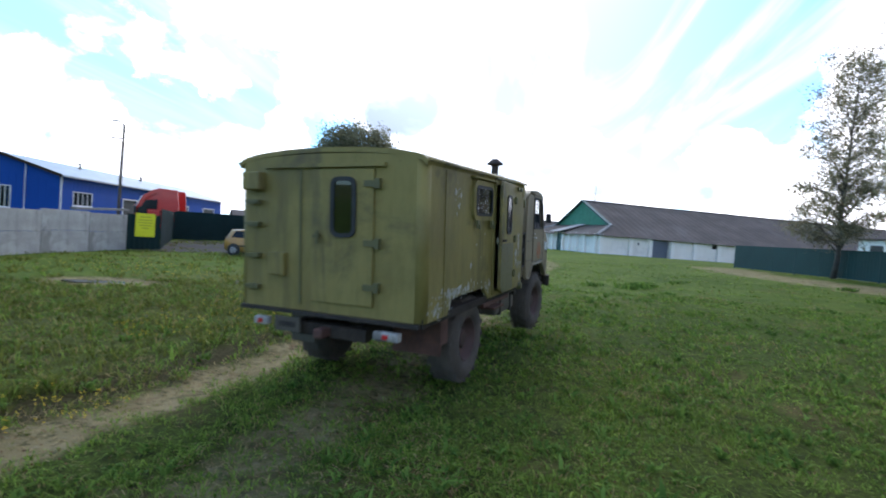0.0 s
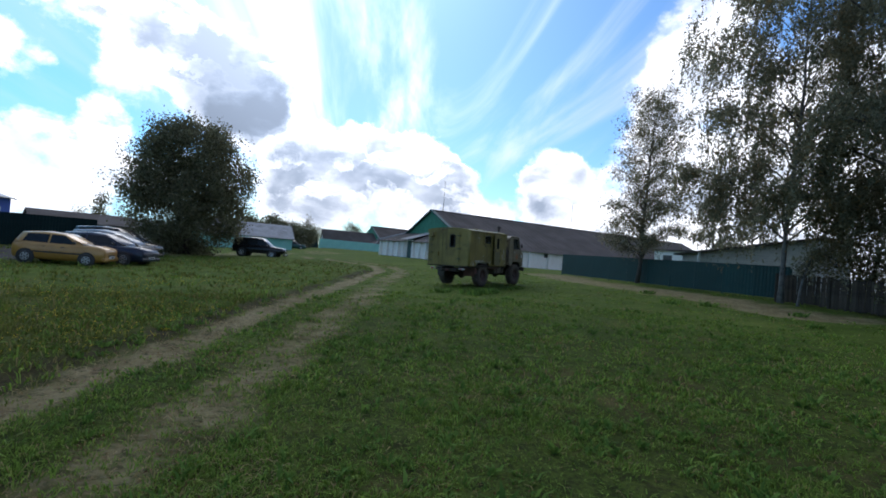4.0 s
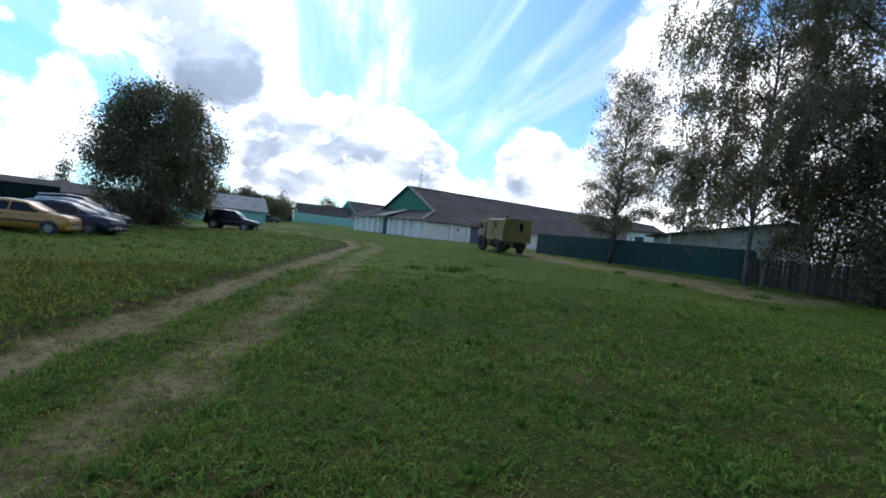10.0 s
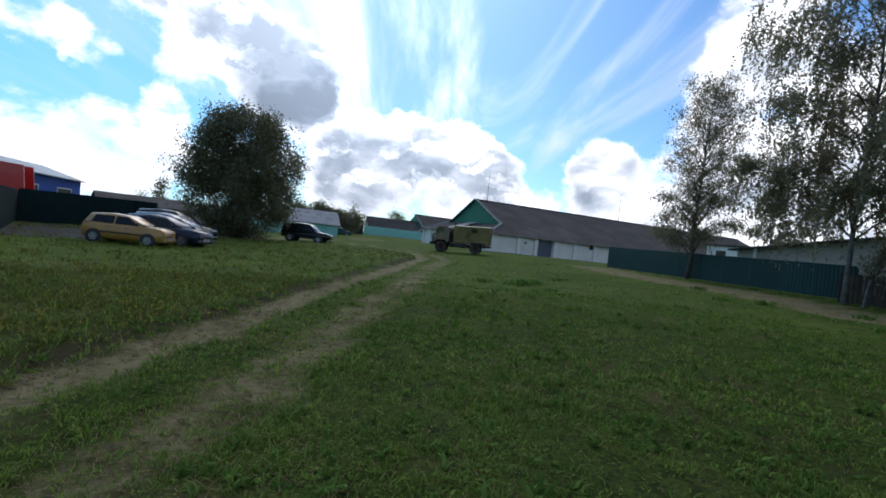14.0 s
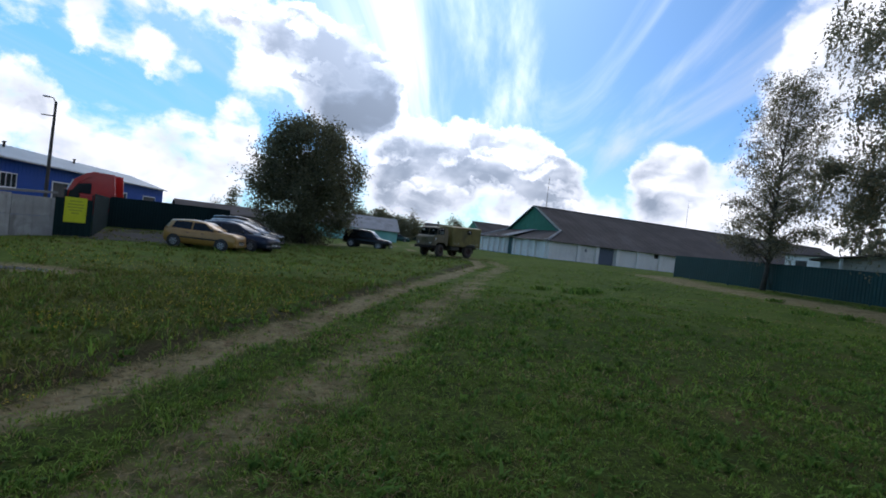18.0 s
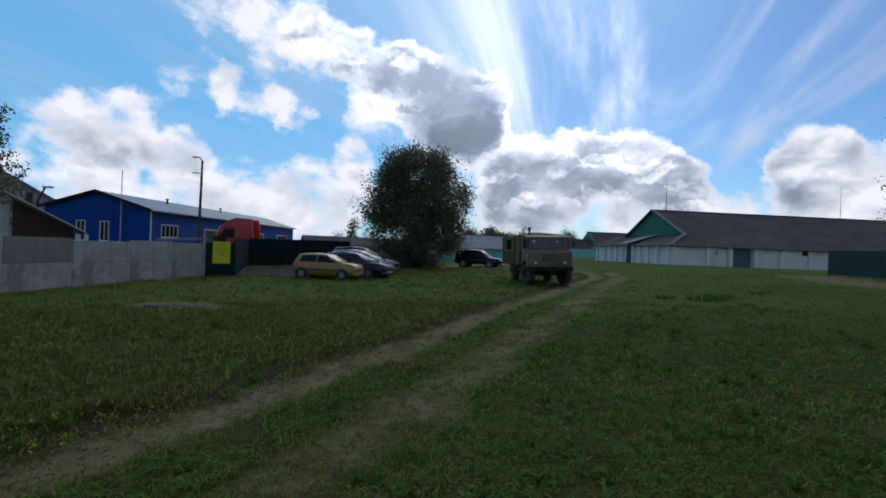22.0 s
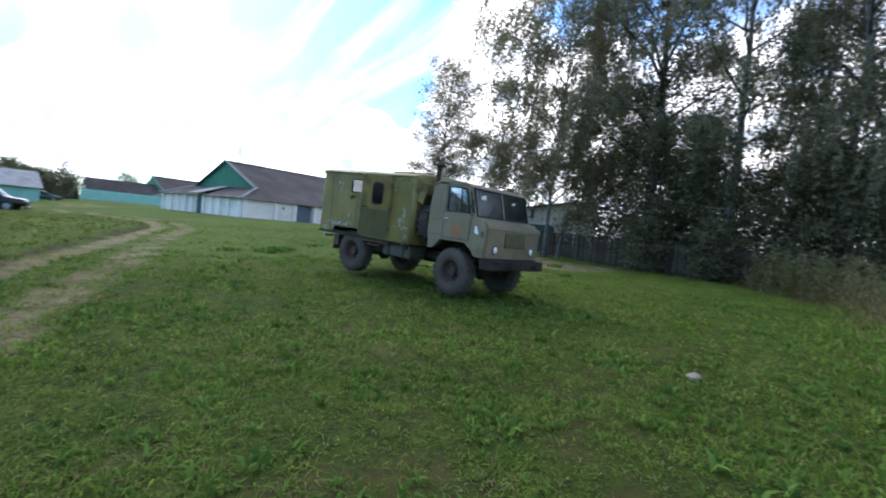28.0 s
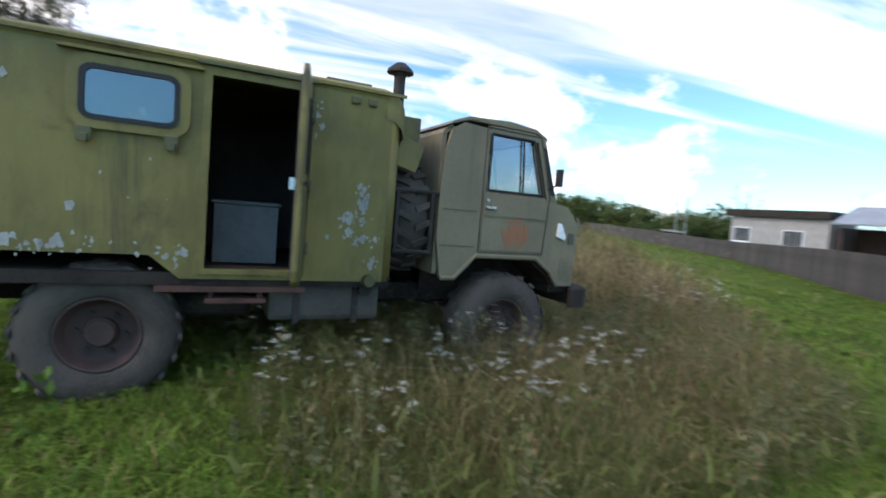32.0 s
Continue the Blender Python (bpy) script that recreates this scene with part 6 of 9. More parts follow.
def make_truck():
    t = thing("army_truck", (0, 0, 0), "old olive army truck with a box body and open side door", "truck")
    # -- chassis
    part("frame_rail", boxes((-1.3, 4.2, -0.42, -0.34, 0.68, 0.86)), "chassis", t)
    part("frame_rail", boxes((-1.3, 4.2, 0.34, 0.42, 0.68, 0.86)), "chassis", t)
    for x in (-1.25, -0.4, 0.9, 2.0, 3.1, 4.1):
        part("cross_member", boxes((x - 0.05, x + 0.05, -0.335, 0.335, 0.70, 0.84)), "chassis", t)
    for x in (0.0, 3.4):
        ax = bmesh.new()
        tube(ax, [(x, -0.8, 0.54), (x, 0.8, 0.54)], 0.075, 10)
        part("axle", ax, "chassis", t)
        part("differential", lathe(((0.0, -0.16), (0.12, -0.15), (0.19, -0.06), (0.19, 0.06), (0.12, 0.15), (0.0, 0.16)), 16), "chassis", t, "", pose(x, 0.1, 0.54), True)
        for y in (-0.55, 0.55):
            sp = bmesh.new()
            for k in range(4):
                box(sp, x - 0.62 + 0.11 * k, x + 0.62 - 0.11 * k, y - 0.035, y + 0.035, 0.66 - 0.018 * k, 0.674 - 0.018 * k)
            part("leaf_spring", sp, "chassis", t)
    pr = bmesh.new()
    tube(pr, [(0.2, 0.05, 0.56), (3.2, 0.05, 0.62)], 0.05, 8)
    part("drive_shaft", pr, "chassis", t)
    wheels = {}
    for key, x, y in (("rear_right", 0.0, -0.95), ("rear_left", 0.0, 0.95), ("front_right", 3.4, -0.95), ("front_left", 3.4, 0.95)):
        wheels[key] = wheel(t, "wheel", x, y, 1 if y > 0 else -1)
    tank = part("fuel_tank", boxes((1.15, 2.1, -1.08, -0.5, 0.62, 0.93), bevel=0.05), "tank_grey", t, "grey-green fuel tank under the body")
    part("filler_cap", lathe(((0.0, 0.05), (0.06, 0.05), (0.065, 0.0), (0.0, 0.0)), 12), "hub_dark", tank, "", pose(1.95, -1.09, 0.90, 0, 0, 180))
    for x in (1.35, 1.85):
        part("strap", boxes((x, x + 0.05, -1.095, -0.48, 0.605, 0.945)), "hub_dark", tank)
    part("fuel_tank", boxes((1.15, 2.1, 0.5, 1.08, 0.62, 0.93), bevel=0.05), "tank_grey", t)
    part("air_tank", lathe(((0, -0.3), (0.11, -0.28), (0.12, -0.2), (0.12, 0.2), (0.11, 0.28), (0, 0.3)), 14, "x"), "chassis", t, "", pose(0.75, -0.75, 0.72), True)
    st = boxes((0.68, 1.12, -1.22, -1.0, 0.80, 0.83), (0.70, 0.74, -1.12, -1.08, 0.83, 1.0), (1.06, 1.10, -1.12, -1.08, 0.83, 1.0))
    part("door_step", st, "rust_red", t, "rusty entry step below the side door")
    # -- box body
    x0, x1, hw, z0, ze, zc = -1.42, 2.17, 1.19, 0.98, 2.60, 2.73
    b = part("box_floor", boxes((x0 + 0.03, x1 - 0.03, -hw + 0.02, hw - 0.02, 0.93, 1.02)), "chassis", t, "dark grimy floor frame of the box")
    th = 0.045

    # right side around the door opening and the window
    r = bmesh.new()
    dx0, dx1, dz0, dz1 = 0.66, 1.32, 1.04, 2.50
    wx0, wx1, wz0, wz1 = -0.14, 0.46, 2.06, 2.43
    for poly in ([(x0 + 0.1, z0), (-0.85, z0), (-0.72, 1.15), (wx0, 1.15), (wx0, ze), (x0 + 0.1, ze)], [(wx0, 1.15), (0.30, 1.15), (wx1, 1.015), (wx1, wz0), (wx0, wz0)],
                 [(wx0, wz1), (wx1, wz1), (wx1, ze), (wx0, ze)], [(wx1, 1.015), (0.50, z0), (dx0, z0), (dx0, ze), (wx1, ze)], [(dx0, z0), (dx1, z0), (dx1, dz0), (dx0, dz0)],
                 [(dx0, dz1), (dx1, dz1), (dx1, ze), (dx0, ze)], [(dx1, z0), (x1 - 0.1, z0), (x1 - 0.1, ze), (dx1, ze)]):
        lo = [r.verts.new((x, -hw, z)) for x, z in poly]
        hi = [r.verts.new((x, -hw + th, z)) for x, z in poly]
        r.faces.new(lo)
        r.faces.new(hi[::-1])
        for i in range(len(poly)):
            j = (i + 1) % len(poly)
            r.faces.new((lo[i], hi[i], hi[j], lo[j]))
    bmesh.ops.remove_doubles(r, verts=r.verts, dist=0.0005)
    part("right_side", finish(r), "box_green", t, "worn olive side panel, flaked along the wheel arch")
    lw = bmesh.new()
    for poly in ([(x0 + 0.1, z0), (-0.85, z0), (-0.72, 1.15), (wx0, 1.15), (wx0, ze), (x0 + 0.1, ze)], [(wx0, 1.15), (0.30, 1.15), (wx1, 1.015), (wx1, wz0), (wx0, wz0)],
                 [(wx0, wz1), (wx1, wz1), (wx1, ze), (wx0, ze)], [(wx1, 1.015), (0.50, z0), (x1 - 0.1, z0), (x1 - 0.1, ze), (wx1, ze)]):
        lo = [lw.verts.new((x, hw, z)) for x, z in poly]
        hi = [lw.verts.new((x, hw - th, z)) for x, z in poly]
        lw.faces.new(lo)
        lw.faces.new(hi[::-1])
        for i in range(len(poly)):
            j = (i + 1) % len(poly)
            lw.faces.new((lo[i], hi[i], hi[j], lo[j]))
    bmesh.ops.remove_doubles(lw, verts=lw.verts, dist=0.0005)
    part("left_side", finish(lw), "box_green", t, "worn olive side panel")
    # arched roof with a drip edge
    arc = [(-hw - 0.015, ze - 0.02)] + [(hw * math.sin(a), ze + 0.02 + (zc - ze - 0.02) * (math.cos(a * 1.0) - math.cos(1.35)) / (1 - math.cos(1.35)) * 1.0) for a in np.linspace(-1.35, 1.35, 13)] + [(hw + 0.015, ze - 0.02)]
    arc = arc + [(y * 0.985, z - 0.05) for y, z in arc[::-1]]
    part("roof", finish(prism(arc, x0 - 0.006, x1 - 0.16, axis="x")), "box_green", t, "arched olive roof")
    cap, rings = bmesh.new(), []
    top = arc[1:14]
    for a in np.linspace(0, math.pi / 2, 6):
        x, drop = x1 - 0.16 + 0.165 * math.sin(a), 0.16 * (1 - math.cos(a))
        rings.append([cap.verts.new((x, y, z - drop)) for y, z in [(-hw - 0.004, ze - 0.22), (-hw - 0.004, ze - 0.01)] + top + [(hw + 0.004, ze - 0.01), (hw + 0.004, ze - 0.22)]])
    for a, c in zip(rings, rings[1:]):
        for i in range(len(a) - 1):
            cap.faces.new((a[i], a[i + 1], c[i + 1], c[i]))
    cap.faces.new(rings[0])
    cap.faces.new(rings[-1][::-1])
    part("roof_nose", finish(cap), "box_green", t, "rounded front edge of the box", None, True)
    for ya, yb in ((-hw - 0.035, -hw - 0.012), (hw + 0.012, hw + 0.035)):
        part("drip_rail", boxes((x0, x1, ya, yb, ze - 0.03, ze - 0.005)), "box_green", t)
    hatch = part("roof_hatch", boxes((0.5, 1.1, -0.4, 0.4, zc - 0.01, zc + 0.05), bevel=0.02), "box_green", t, "", None)
    part("roof_vent", boxes((1.55, 1.95, -0.9, -0.45, zc - 0.08, zc - 0.02), bevel=0.01), "box_dark", t)
    # rear and front ends with a crown that follows the roof
    crown = [(hw * math.sin(a), ze + 0.015 + (zc - 0.05 - ze - 0.015) * (math.cos(a) - math.cos(1.35)) / (1 - math.cos(1.35))) for a in np.linspace(-1.33, 1.33, 11)]
    for name, xa, xb in (("rear_end", x0 - 0.001, x0 + th), ("front_end", x1 - th, x1 + 0.001)):
        low = 0.012 if name == "rear_end" else 0.24
        part(name, finish(prism([(hw - 0.1, z0), (-hw + 0.1, z0)] + [(y * 0.939, z - low) for y, z in crown], xa, xb, axis="x")), "box_green", t, "olive end wall with faded streaks")
    for y in (-hw + 0.1, hw - 0.1):
        for x in (x0 + 0.1, x1 - 0.1):
            c = bmesh.new()
            tube(c, [(x, y, z0), (x, y, ze if x < 0 else ze - 0.2)], 0.1, 24)
            part("corner_post", c, "box_green", t, "", None, True)
    # rear door, window, hinges, lamps, plate
    rd = part("rear_door", boxes((x0 - 0.035, x0 - 0.002, -0.62, 0.14, 1.10, 2.50), bevel=0.012), "box_green", t, "olive rear door")
    rdw = finish(frame_strip((-0.42, -0.11, 1.80, 2.42), (-0.38, -0.15, 1.84, 2.38), -0.02, 0.02, 0.06))
    part("rear_window", rdw, "seal", rd, "dark narrow rear window", pose(x0 - 0.04, 0, 0, 0, 0, 90) @ Matrix.Diagonal((1, 1, 1, 1)))
    part("rear_pane", boxes((x0 - 0.046, x0 - 0.04, -0.38, -0.15, 1.84, 2.38)), "pane_dark", rd)
    # dark sheet behind the pane, painted as the dim inside of the box
    part("rear_backing", boxes((x0 - 0.0395, x0 - 0.036, -0.38, -0.15, 1.84, 2.38)), "inside_dark", rd)
    for z in (1.3, 1.75, 2.35):
        part("hinge", boxes((x0 - 0.06, x0 - 0.036, -0.64, -0.52, z - 0.03, z + 0.03), (x0 - 0.06, x0 - 0.004, -0.70, -0.64, z - 0.05, z + 0.05)), "box_dark", rd)
    part("door_lever", boxes((x0 - 0.07, x0 - 0.036, 0.02, 0.10, 1.78, 1.82), (x0 - 0.09, x0 - 0.07, 0.02, 0.05, 1.72, 1.86)), "box_dark", rd)
    part("drip_strip", boxes((x0 - 0.05, x0 - 0.002, -0.75, 0.8, 2.52, 2.56)), "box_green", t, "raised drip strip above the rear door")
    for z in (1.2, 1.55, 1.9, 2.15, 2.4):
        part("step_bracket", boxes((x0 - 0.07, x0 - 0.002, 0.86, 1.02, z - 0.025, z + 0.025), (x0 - 0.085, x0 - 0.07, 0.84, 1.04, z - 0.01, z + 0.02)), "box_dark", t, "folding ladder step")
    part("vent_hood", boxes((x0 - 0.12, x0 - 0.002, 0.80, 1.05, 2.28, 2.48), bevel=0.02), "box_green", t, "small olive vent hood")
    part("shutter_box", boxes((x0 - 0.06, x0 - 0.002, 0.5, 0.72, 1.35, 1.6), bevel=0.01), "box_green", t)
    part("rear_sill", boxes((x0 - 0.03, x0 + 0.06, -hw + 0.04, hw - 0.04, 0.935, 0.975)), "hub_dark", t, "dark rusty rear sill")
    part("rear_bumper", boxes((x0 + 0.05, x0 + 0.16, -0.5, 0.5, 0.70, 0.84), bevel=0.01), "chassis", t)
    part("tow_hook", boxes((x0 - 0.1, x0 + 0.1, -0.06, 0.06, 0.72, 0.82), bevel=0.02), "rust_red", t)
    for y, w in ((0.82, 0.10), (-0.80, 0.15)):
        l = part("tail_lamp", boxes((x0 - 0.06, x0 + 0.02, y - w, y + w, 0.78, 0.87), bevel=0.02), "lamp_grimy", t, "grimy whitish tail lamp housing")
        part("red_lens", boxes((x0 - 0.075, x0 - 0.061, y - 0.035, y + 0.03, 0.80, 0.85), bevel=0.006), "lens_red", l)
    pl = part("number_plate", boxes((x0 - 0.05, x0 - 0.03, 0.28, 0.62, 0.74, 0.90)), "tank_grey", t, "grimy number plate")
    part("plate_bar", boxes((x0 - 0.054, x0 - 0.051, 0.33, 0.57, 0.79, 0.85)), "hub_dark", pl)
    part("mud_flap", boxes((-0.80, -0.78, 0.60, 0.96, 0.44, 0.92), bevel=0.004), "tank_grey", t, "grey plate mud flap")
    part("mud_guard", boxes((-0.80, -0.775, -1.10, -0.50, 0.50, 0.90), (-0.775, -0.60, -1.10, -1.08, 0.62, 0.90), bevel=0.004), "rust_red", t, "rust-red mud guard")
    # side window, right and left: bolted frame with two prop brackets
    for s in (-1, 1):
        y = s * hw
        m = pose(0, y, 0) if s < 0 else pose(0, y, 0) @ Matrix.Diagonal((1, -1, 1, 1))
        wf = part("side_window", finish(frame_strip((wx0 - 0.07, wx1 + 0.07, wz0 - 0.06, wz1 + 0.06), (wx0 + 0.02, wx1 - 0.02, wz0 + 0.02, wz1 - 0.02), -0.035, 0.02, 0.06)), "box_green", t, "hinged window in a bolted olive frame", m)
        part("gasket", finish(frame_strip((wx0 + 0.0, wx1 - 0.0, wz0 + 0.0, wz1 - 0.0), (wx0 + 0.035, wx1 - 0.035, wz0 + 0.035, wz1 - 0.035), -0.042, -0.03, 0.05)), "seal", wf)
        part("pane", boxes((wx0 + 0.02, wx1 - 0.02, -0.028, -0.022, wz0 + 0.02, wz1 - 0.02)), "pane_side", wf, "bluish sky-reflecting pane")
        # added dark sheet: blocks the view through and paints the interior's shade
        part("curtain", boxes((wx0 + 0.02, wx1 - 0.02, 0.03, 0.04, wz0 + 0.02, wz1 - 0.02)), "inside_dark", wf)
        part("hood_strip", boxes((wx0 - 0.12, wx1 + 0.14, -0.06, 0.0, wz1 + 0.075, wz1 + 0.095)), "box_green", wf)
        for x in (wx0 + 0.04, wx1 - 0.04):
            part("prop_clamp", boxes((x - 0.045, x + 0.045, -0.06, -0.036, wz0 - 0.15, wz0 - 0.05), (x - 0.025, x + 0.025, -0.085, -0.06, wz0 - 0.16, wz0 - 0.10), bevel=0.008), "box_dark", wf, "round clamp knob")
    # side door, hung at its front edge, swings out
    part("door_frame", finish(frame_strip((dx0 - 0.05, dx1 + 0.05, dz0 - 0.02, dz1 + 0.05), (dx0 + 0.005, dx1 - 0.005, dz0 + 0.02, dz1 - 0.01), -hw - 0.022, -hw + 0.05)), "box_green", t, "door surround")
    part("header_strip", boxes((dx0 - 0.1, dx1 + 0.1, -hw - 0.06, -hw - 0.025, dz1 + 0.055, dz1 + 0.075)), "box_dark", t)
    dw = dx1 - dx0 + 0.08
    leaf = [(-dw, dz0 + 0.12), (-dw + 0.03, dz0 + 0.04), (-dw + 0.12, dz0 - 0.01), (-0.01, dz0 - 0.01), (-0.01, dz1 + 0.03), (-dw + 0.06, dz1 + 0.03), (-dw, dz1 - 0.03)]
    door = part("side_door", prism(leaf, -0.04, 0.0, 0.01), "box_green", t, "worn olive side door, standing open", pose(dx1 + 0.02, -hw - 0.03, 0, 0, 0, 78))
    part("lower_skin", prism([(-dw + 0.004, dz0 + 0.12), (-dw + 0.034, dz0 + 0.044), (-dw + 0.122, dz0 - 0.006), (-0.014, dz0 - 0.006), (-0.014, 1.70), (-dw + 0.004, 1.70)], -0.0425, -0.0405), "box_dark", door, "darker green lower half of the door")
    part("door_window", finish(frame_strip((-0.48, -0.20, 1.82, 2.36), (-0.45, -0.23, 1.85, 2.33), -0.055, 0.012, 0.06)), "seal", door, "narrow rounded door window")
    part("door_pane", boxes((-0.45, -0.23, -0.048, -0.042, 1.85, 2.33)), "pane_far", door)
    # dark sheet behind the door pane, interior shade in its colour
    part("door_pane_back", boxes((-0.45, -0.23, -0.0415, -0.040, 1.85, 2.33)), "inside_dark", door)
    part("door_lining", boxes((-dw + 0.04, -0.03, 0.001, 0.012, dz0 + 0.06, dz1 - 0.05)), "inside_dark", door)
    part("door_handle", boxes((-dw + 0.05, -dw + 0.17, -0.075, -0.055, 1.73, 1.76), (-dw + 0.05, -dw + 0.08, -0.055, -0.04, 1.73, 1.76), bevel=0.004), "hub_dark", door, "dark lever handle")
    for z in (1.25, 1.75, 2.3):
        part("door_hinge", boxes((-0.05, 0.07, -0.065, -0.042, z - 0.025, z + 0.025), (-0.02, 0.03, -0.075, -0.03, z - 0.05, z + 0.05), bevel=0.006), "box_dark", door)
    part("inner_latch", boxes((-dw + 0.08, -dw + 0.2, 0.012, 0.05, 1.7, 1.78)), "chrome", door)
    # interior: its dimness is put into the dark lining colour
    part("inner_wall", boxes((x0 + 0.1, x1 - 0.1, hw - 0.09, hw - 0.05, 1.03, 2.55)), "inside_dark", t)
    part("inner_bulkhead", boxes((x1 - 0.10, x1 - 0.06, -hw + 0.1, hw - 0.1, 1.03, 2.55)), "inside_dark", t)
    cb = part("inner_cabinet", boxes((0.72, 1.26, -0.55, -0.2, 1.03, 1.55), bevel=0.01), "inside_grey", t, "grey metal cabinet inside the doorway")
    part("cabinet_lid", boxes((0.70, 1.28, -0.57, -0.18, 1.555, 1.58)), "inside_grey", cb)
    part("threshold", boxes((dx0 + 0.01, dx1 - 0.01, -hw + 0.05, -hw + 0.3, 1.022, 1.05)), "rust_red", t, "red-brown worn threshold")
    part("door_sill", boxes((0.34, 1.42, -hw + 0.0, -hw + 0.03, 0.88, 0.925)), "rust_red", t, "rusty red sill below the side door")
    part("center_seam", boxes((x0 - 0.012, x0 - 0.002, 0.30, 0.325, 1.05, 2.50)), "box_dark", t)
    # details on the right side
    for px in (1.70, 1.84):
        part("heater_port", boxes((px, px + 0.08, -hw - 0.03, -hw - 0.001, 2.46, 2.52), bevel=0.012), "box_dark", t)
    part("lower_vent", lathe(((0.0, 0.07), (0.05, 0.07), (0.06, 0.03), (0.06, 0.0), (0.0, 0.0)), 14), "box_dark", t, "round lower vent", pose(1.95, -hw + 0.02, 0.99, 0, 0, 180))
    part("panel_rib", boxes((1.40, 1.425, -hw - 0.012, -hw - 0.001, z0 + 0.05, ze - 0.08)), "box_green", t, "faint raised panel seam")
    part("panel_rib", boxes((x0 + 0.45, x0 + 0.47, -hw - 0.008, -hw - 0.001, z0 + 0.02, ze - 0.08)), "box_green", t)
    chips(t, [("paint_flake", (1.86, 1.66, 0.030, 0.09, 20)), ("paint_flake", (1.80, 1.50, 0.08, 0.03, 12)), ("paint_flake", (1.82, 1.33, 0.10, 0.035, 14)), ("paint_flake", (1.97, 1.16, 0.03, 0.04, 6)), ("paint_flake", (-0.60, 1.20, 0.35, 0.035, 46)),
              ("paint_flake", (-1.1, 1.08, 0.16, 0.05, 22)), ("paint_flake", (0.46, 1.14, 0.06, 0.04, 10)), ("paint_flake", (-0.62, 2.25, 0.06, 0.07, 9)), ("paint_flake", (1.44, 2.32, 0.02, 0.10, 8)),
              ("paint_flake", (0.25, 1.55, 0.25, 0.28, 5))], -hw, -0.003)
    chips(t, [("paint_flake", (-0.60, 1.20, 0.35, 0.04, 34)), ("paint_flake", (1.6, 1.15, 0.3, 0.06, 20))], hw, 0.003)
    # heater stack, front vents
    pp = bmesh.new()
    tube(pp, [(2.30, -0.62, 2.35), (2.30, -0.62, 2.92)], 0.055, 12)
    stack = part("stove_pipe", pp, "hub_dark", t, "sooty stove pipe")
    part("pipe_cap", lathe(((0.0, 0.10), (0.05, 0.095), (0.125, 0.03), (0.13, 0.0), (0.08, 0.005), (0.06, -0.03), (0.0, -0.03)), 16, "z"), "hub_dark", stack, "mushroom cap", pose(2.30, -0.62, 2.93))
    part("vent_box", boxes((x1, x1 + 0.22, -1.05, -0.35, 2.18, 2.46), bevel=0.02), "box_green", t, "olive heater hood on the front of the box")
    part("vent_flap", boxes((x1 + 0.02, x1 + 0.25, -1.12, -1.07, 1.98, 2.24), bevel=0.01), "box_green", t, "yellowish folded flap", pose(x1 + 0.13, -1.09, 2.24, 0, 16, 0) @ pose(-x1 - 0.13, 1.09, -2.24))
    # spare wheel on its carrier between box and cab
    sw = part("spare_wheel", lathe(((0.27, -0.14), (0.30, -0.17), (0.47, -0.16), (0.515, -0.13), (0.525, 0.0), (0.515, 0.13), (0.47, 0.16), (0.30, 0.17), (0.27, 0.14), (0.27, -0.14)), 36, "x"), "rubber", t, "spare cross-country tyre behind the cab", pose(2.37, -0.56, 1.55), True)
    lug = bmesh.new()
    for k in range(20):
        for s in (-1, 1):
            before = len(lug.verts)
            box(lug, 0.0, 0.15, -0.028, 0.028, 0.505, 0.545)
            lug.verts.ensure_lookup_table()
            m = pose(0, 0, 0, 360 * (k + (0.5 if s > 0 else 0)) / 20, 0, 0) @ Matrix.Diagonal((s, 1, 1, 1)) @ pose(0.02, 0, 0, 0, 0, 24)
            for v in lug.verts[before:]:
                v.co = m @ v.co
    tagged(part("tread", finish(lug), "rubber", sw), kind="stuff")
    part("rim", lathe(((0.28, 0.12), (0.22, 0.05), (0.10, 0.03), (0.10, -0.03), (0.22, -0.05), (0.28, -0.12)), 20, "x"), "rim_rust", sw, "", None, True)
    cr = bmesh.new()
    for a, c in (((2.20, -1.10, 1.24), (2.20, -1.10, 1.80)), ((2.54, -1.10, 1.24), (2.54, -1.10, 1.80)), ((2.16, -1.10, 1.80), (2.60, -1.10, 1.80)), ((2.18, -1.10, 1.25), (2.56, -1.10, 1.25)), ((2.20, -1.10, 1.80), (2.20, 0.2, 1.86)), ((2.36, -1.1, 1.25), (2.36, 0.4, 0.9))):
        tube(cr, [a, c], 0.020, 6)
    part("wheel_carrier", cr, "hub_dark", t, "dark tube carrier")
    part("snorkel", boxes((2.3, 2.52, 0.5, 0.8, 1.0, 2.0), bevel=0.03), "chassis", t)
    # -- cab: snub-nosed with the wheel arch below the door
    cw = 1.12
    for s in (-1, 1):
        lo, hi = (cw - 0.05, cw) if s > 0 else (-cw, -cw + 0.05)
        low = [(2.66, 1.02), (2.80, 1.02), (2.92, 1.14), (3.02, 1.24), (3.72, 1.24), (3.92, 1.10), (4.02, 0.96), (4.22, 0.96), (4.24, 1.60), (4.08, 1.79), (3.90, 1.82), (3.68, 1.86), (3.12, 1.86), (2.60, 1.86), (2.60, 1.4)]
        part("cab_side", prism(low, lo, hi), "cab_paint", t, "faded khaki cab side")
        part("rear_pillar", prism([(2.60, 1.86), (3.08, 1.86), (3.08, 2.457), (2.80, 2.480), (2.68, 2.411), (2.62, 2.135)], lo, hi), "cab_paint", t)
        part("windscreen_pillar", prism([(3.80, 1.842), (3.92, 1.822), (3.72, 2.434), (3.62, 2.457)], lo, hi), "cab_paint", t)
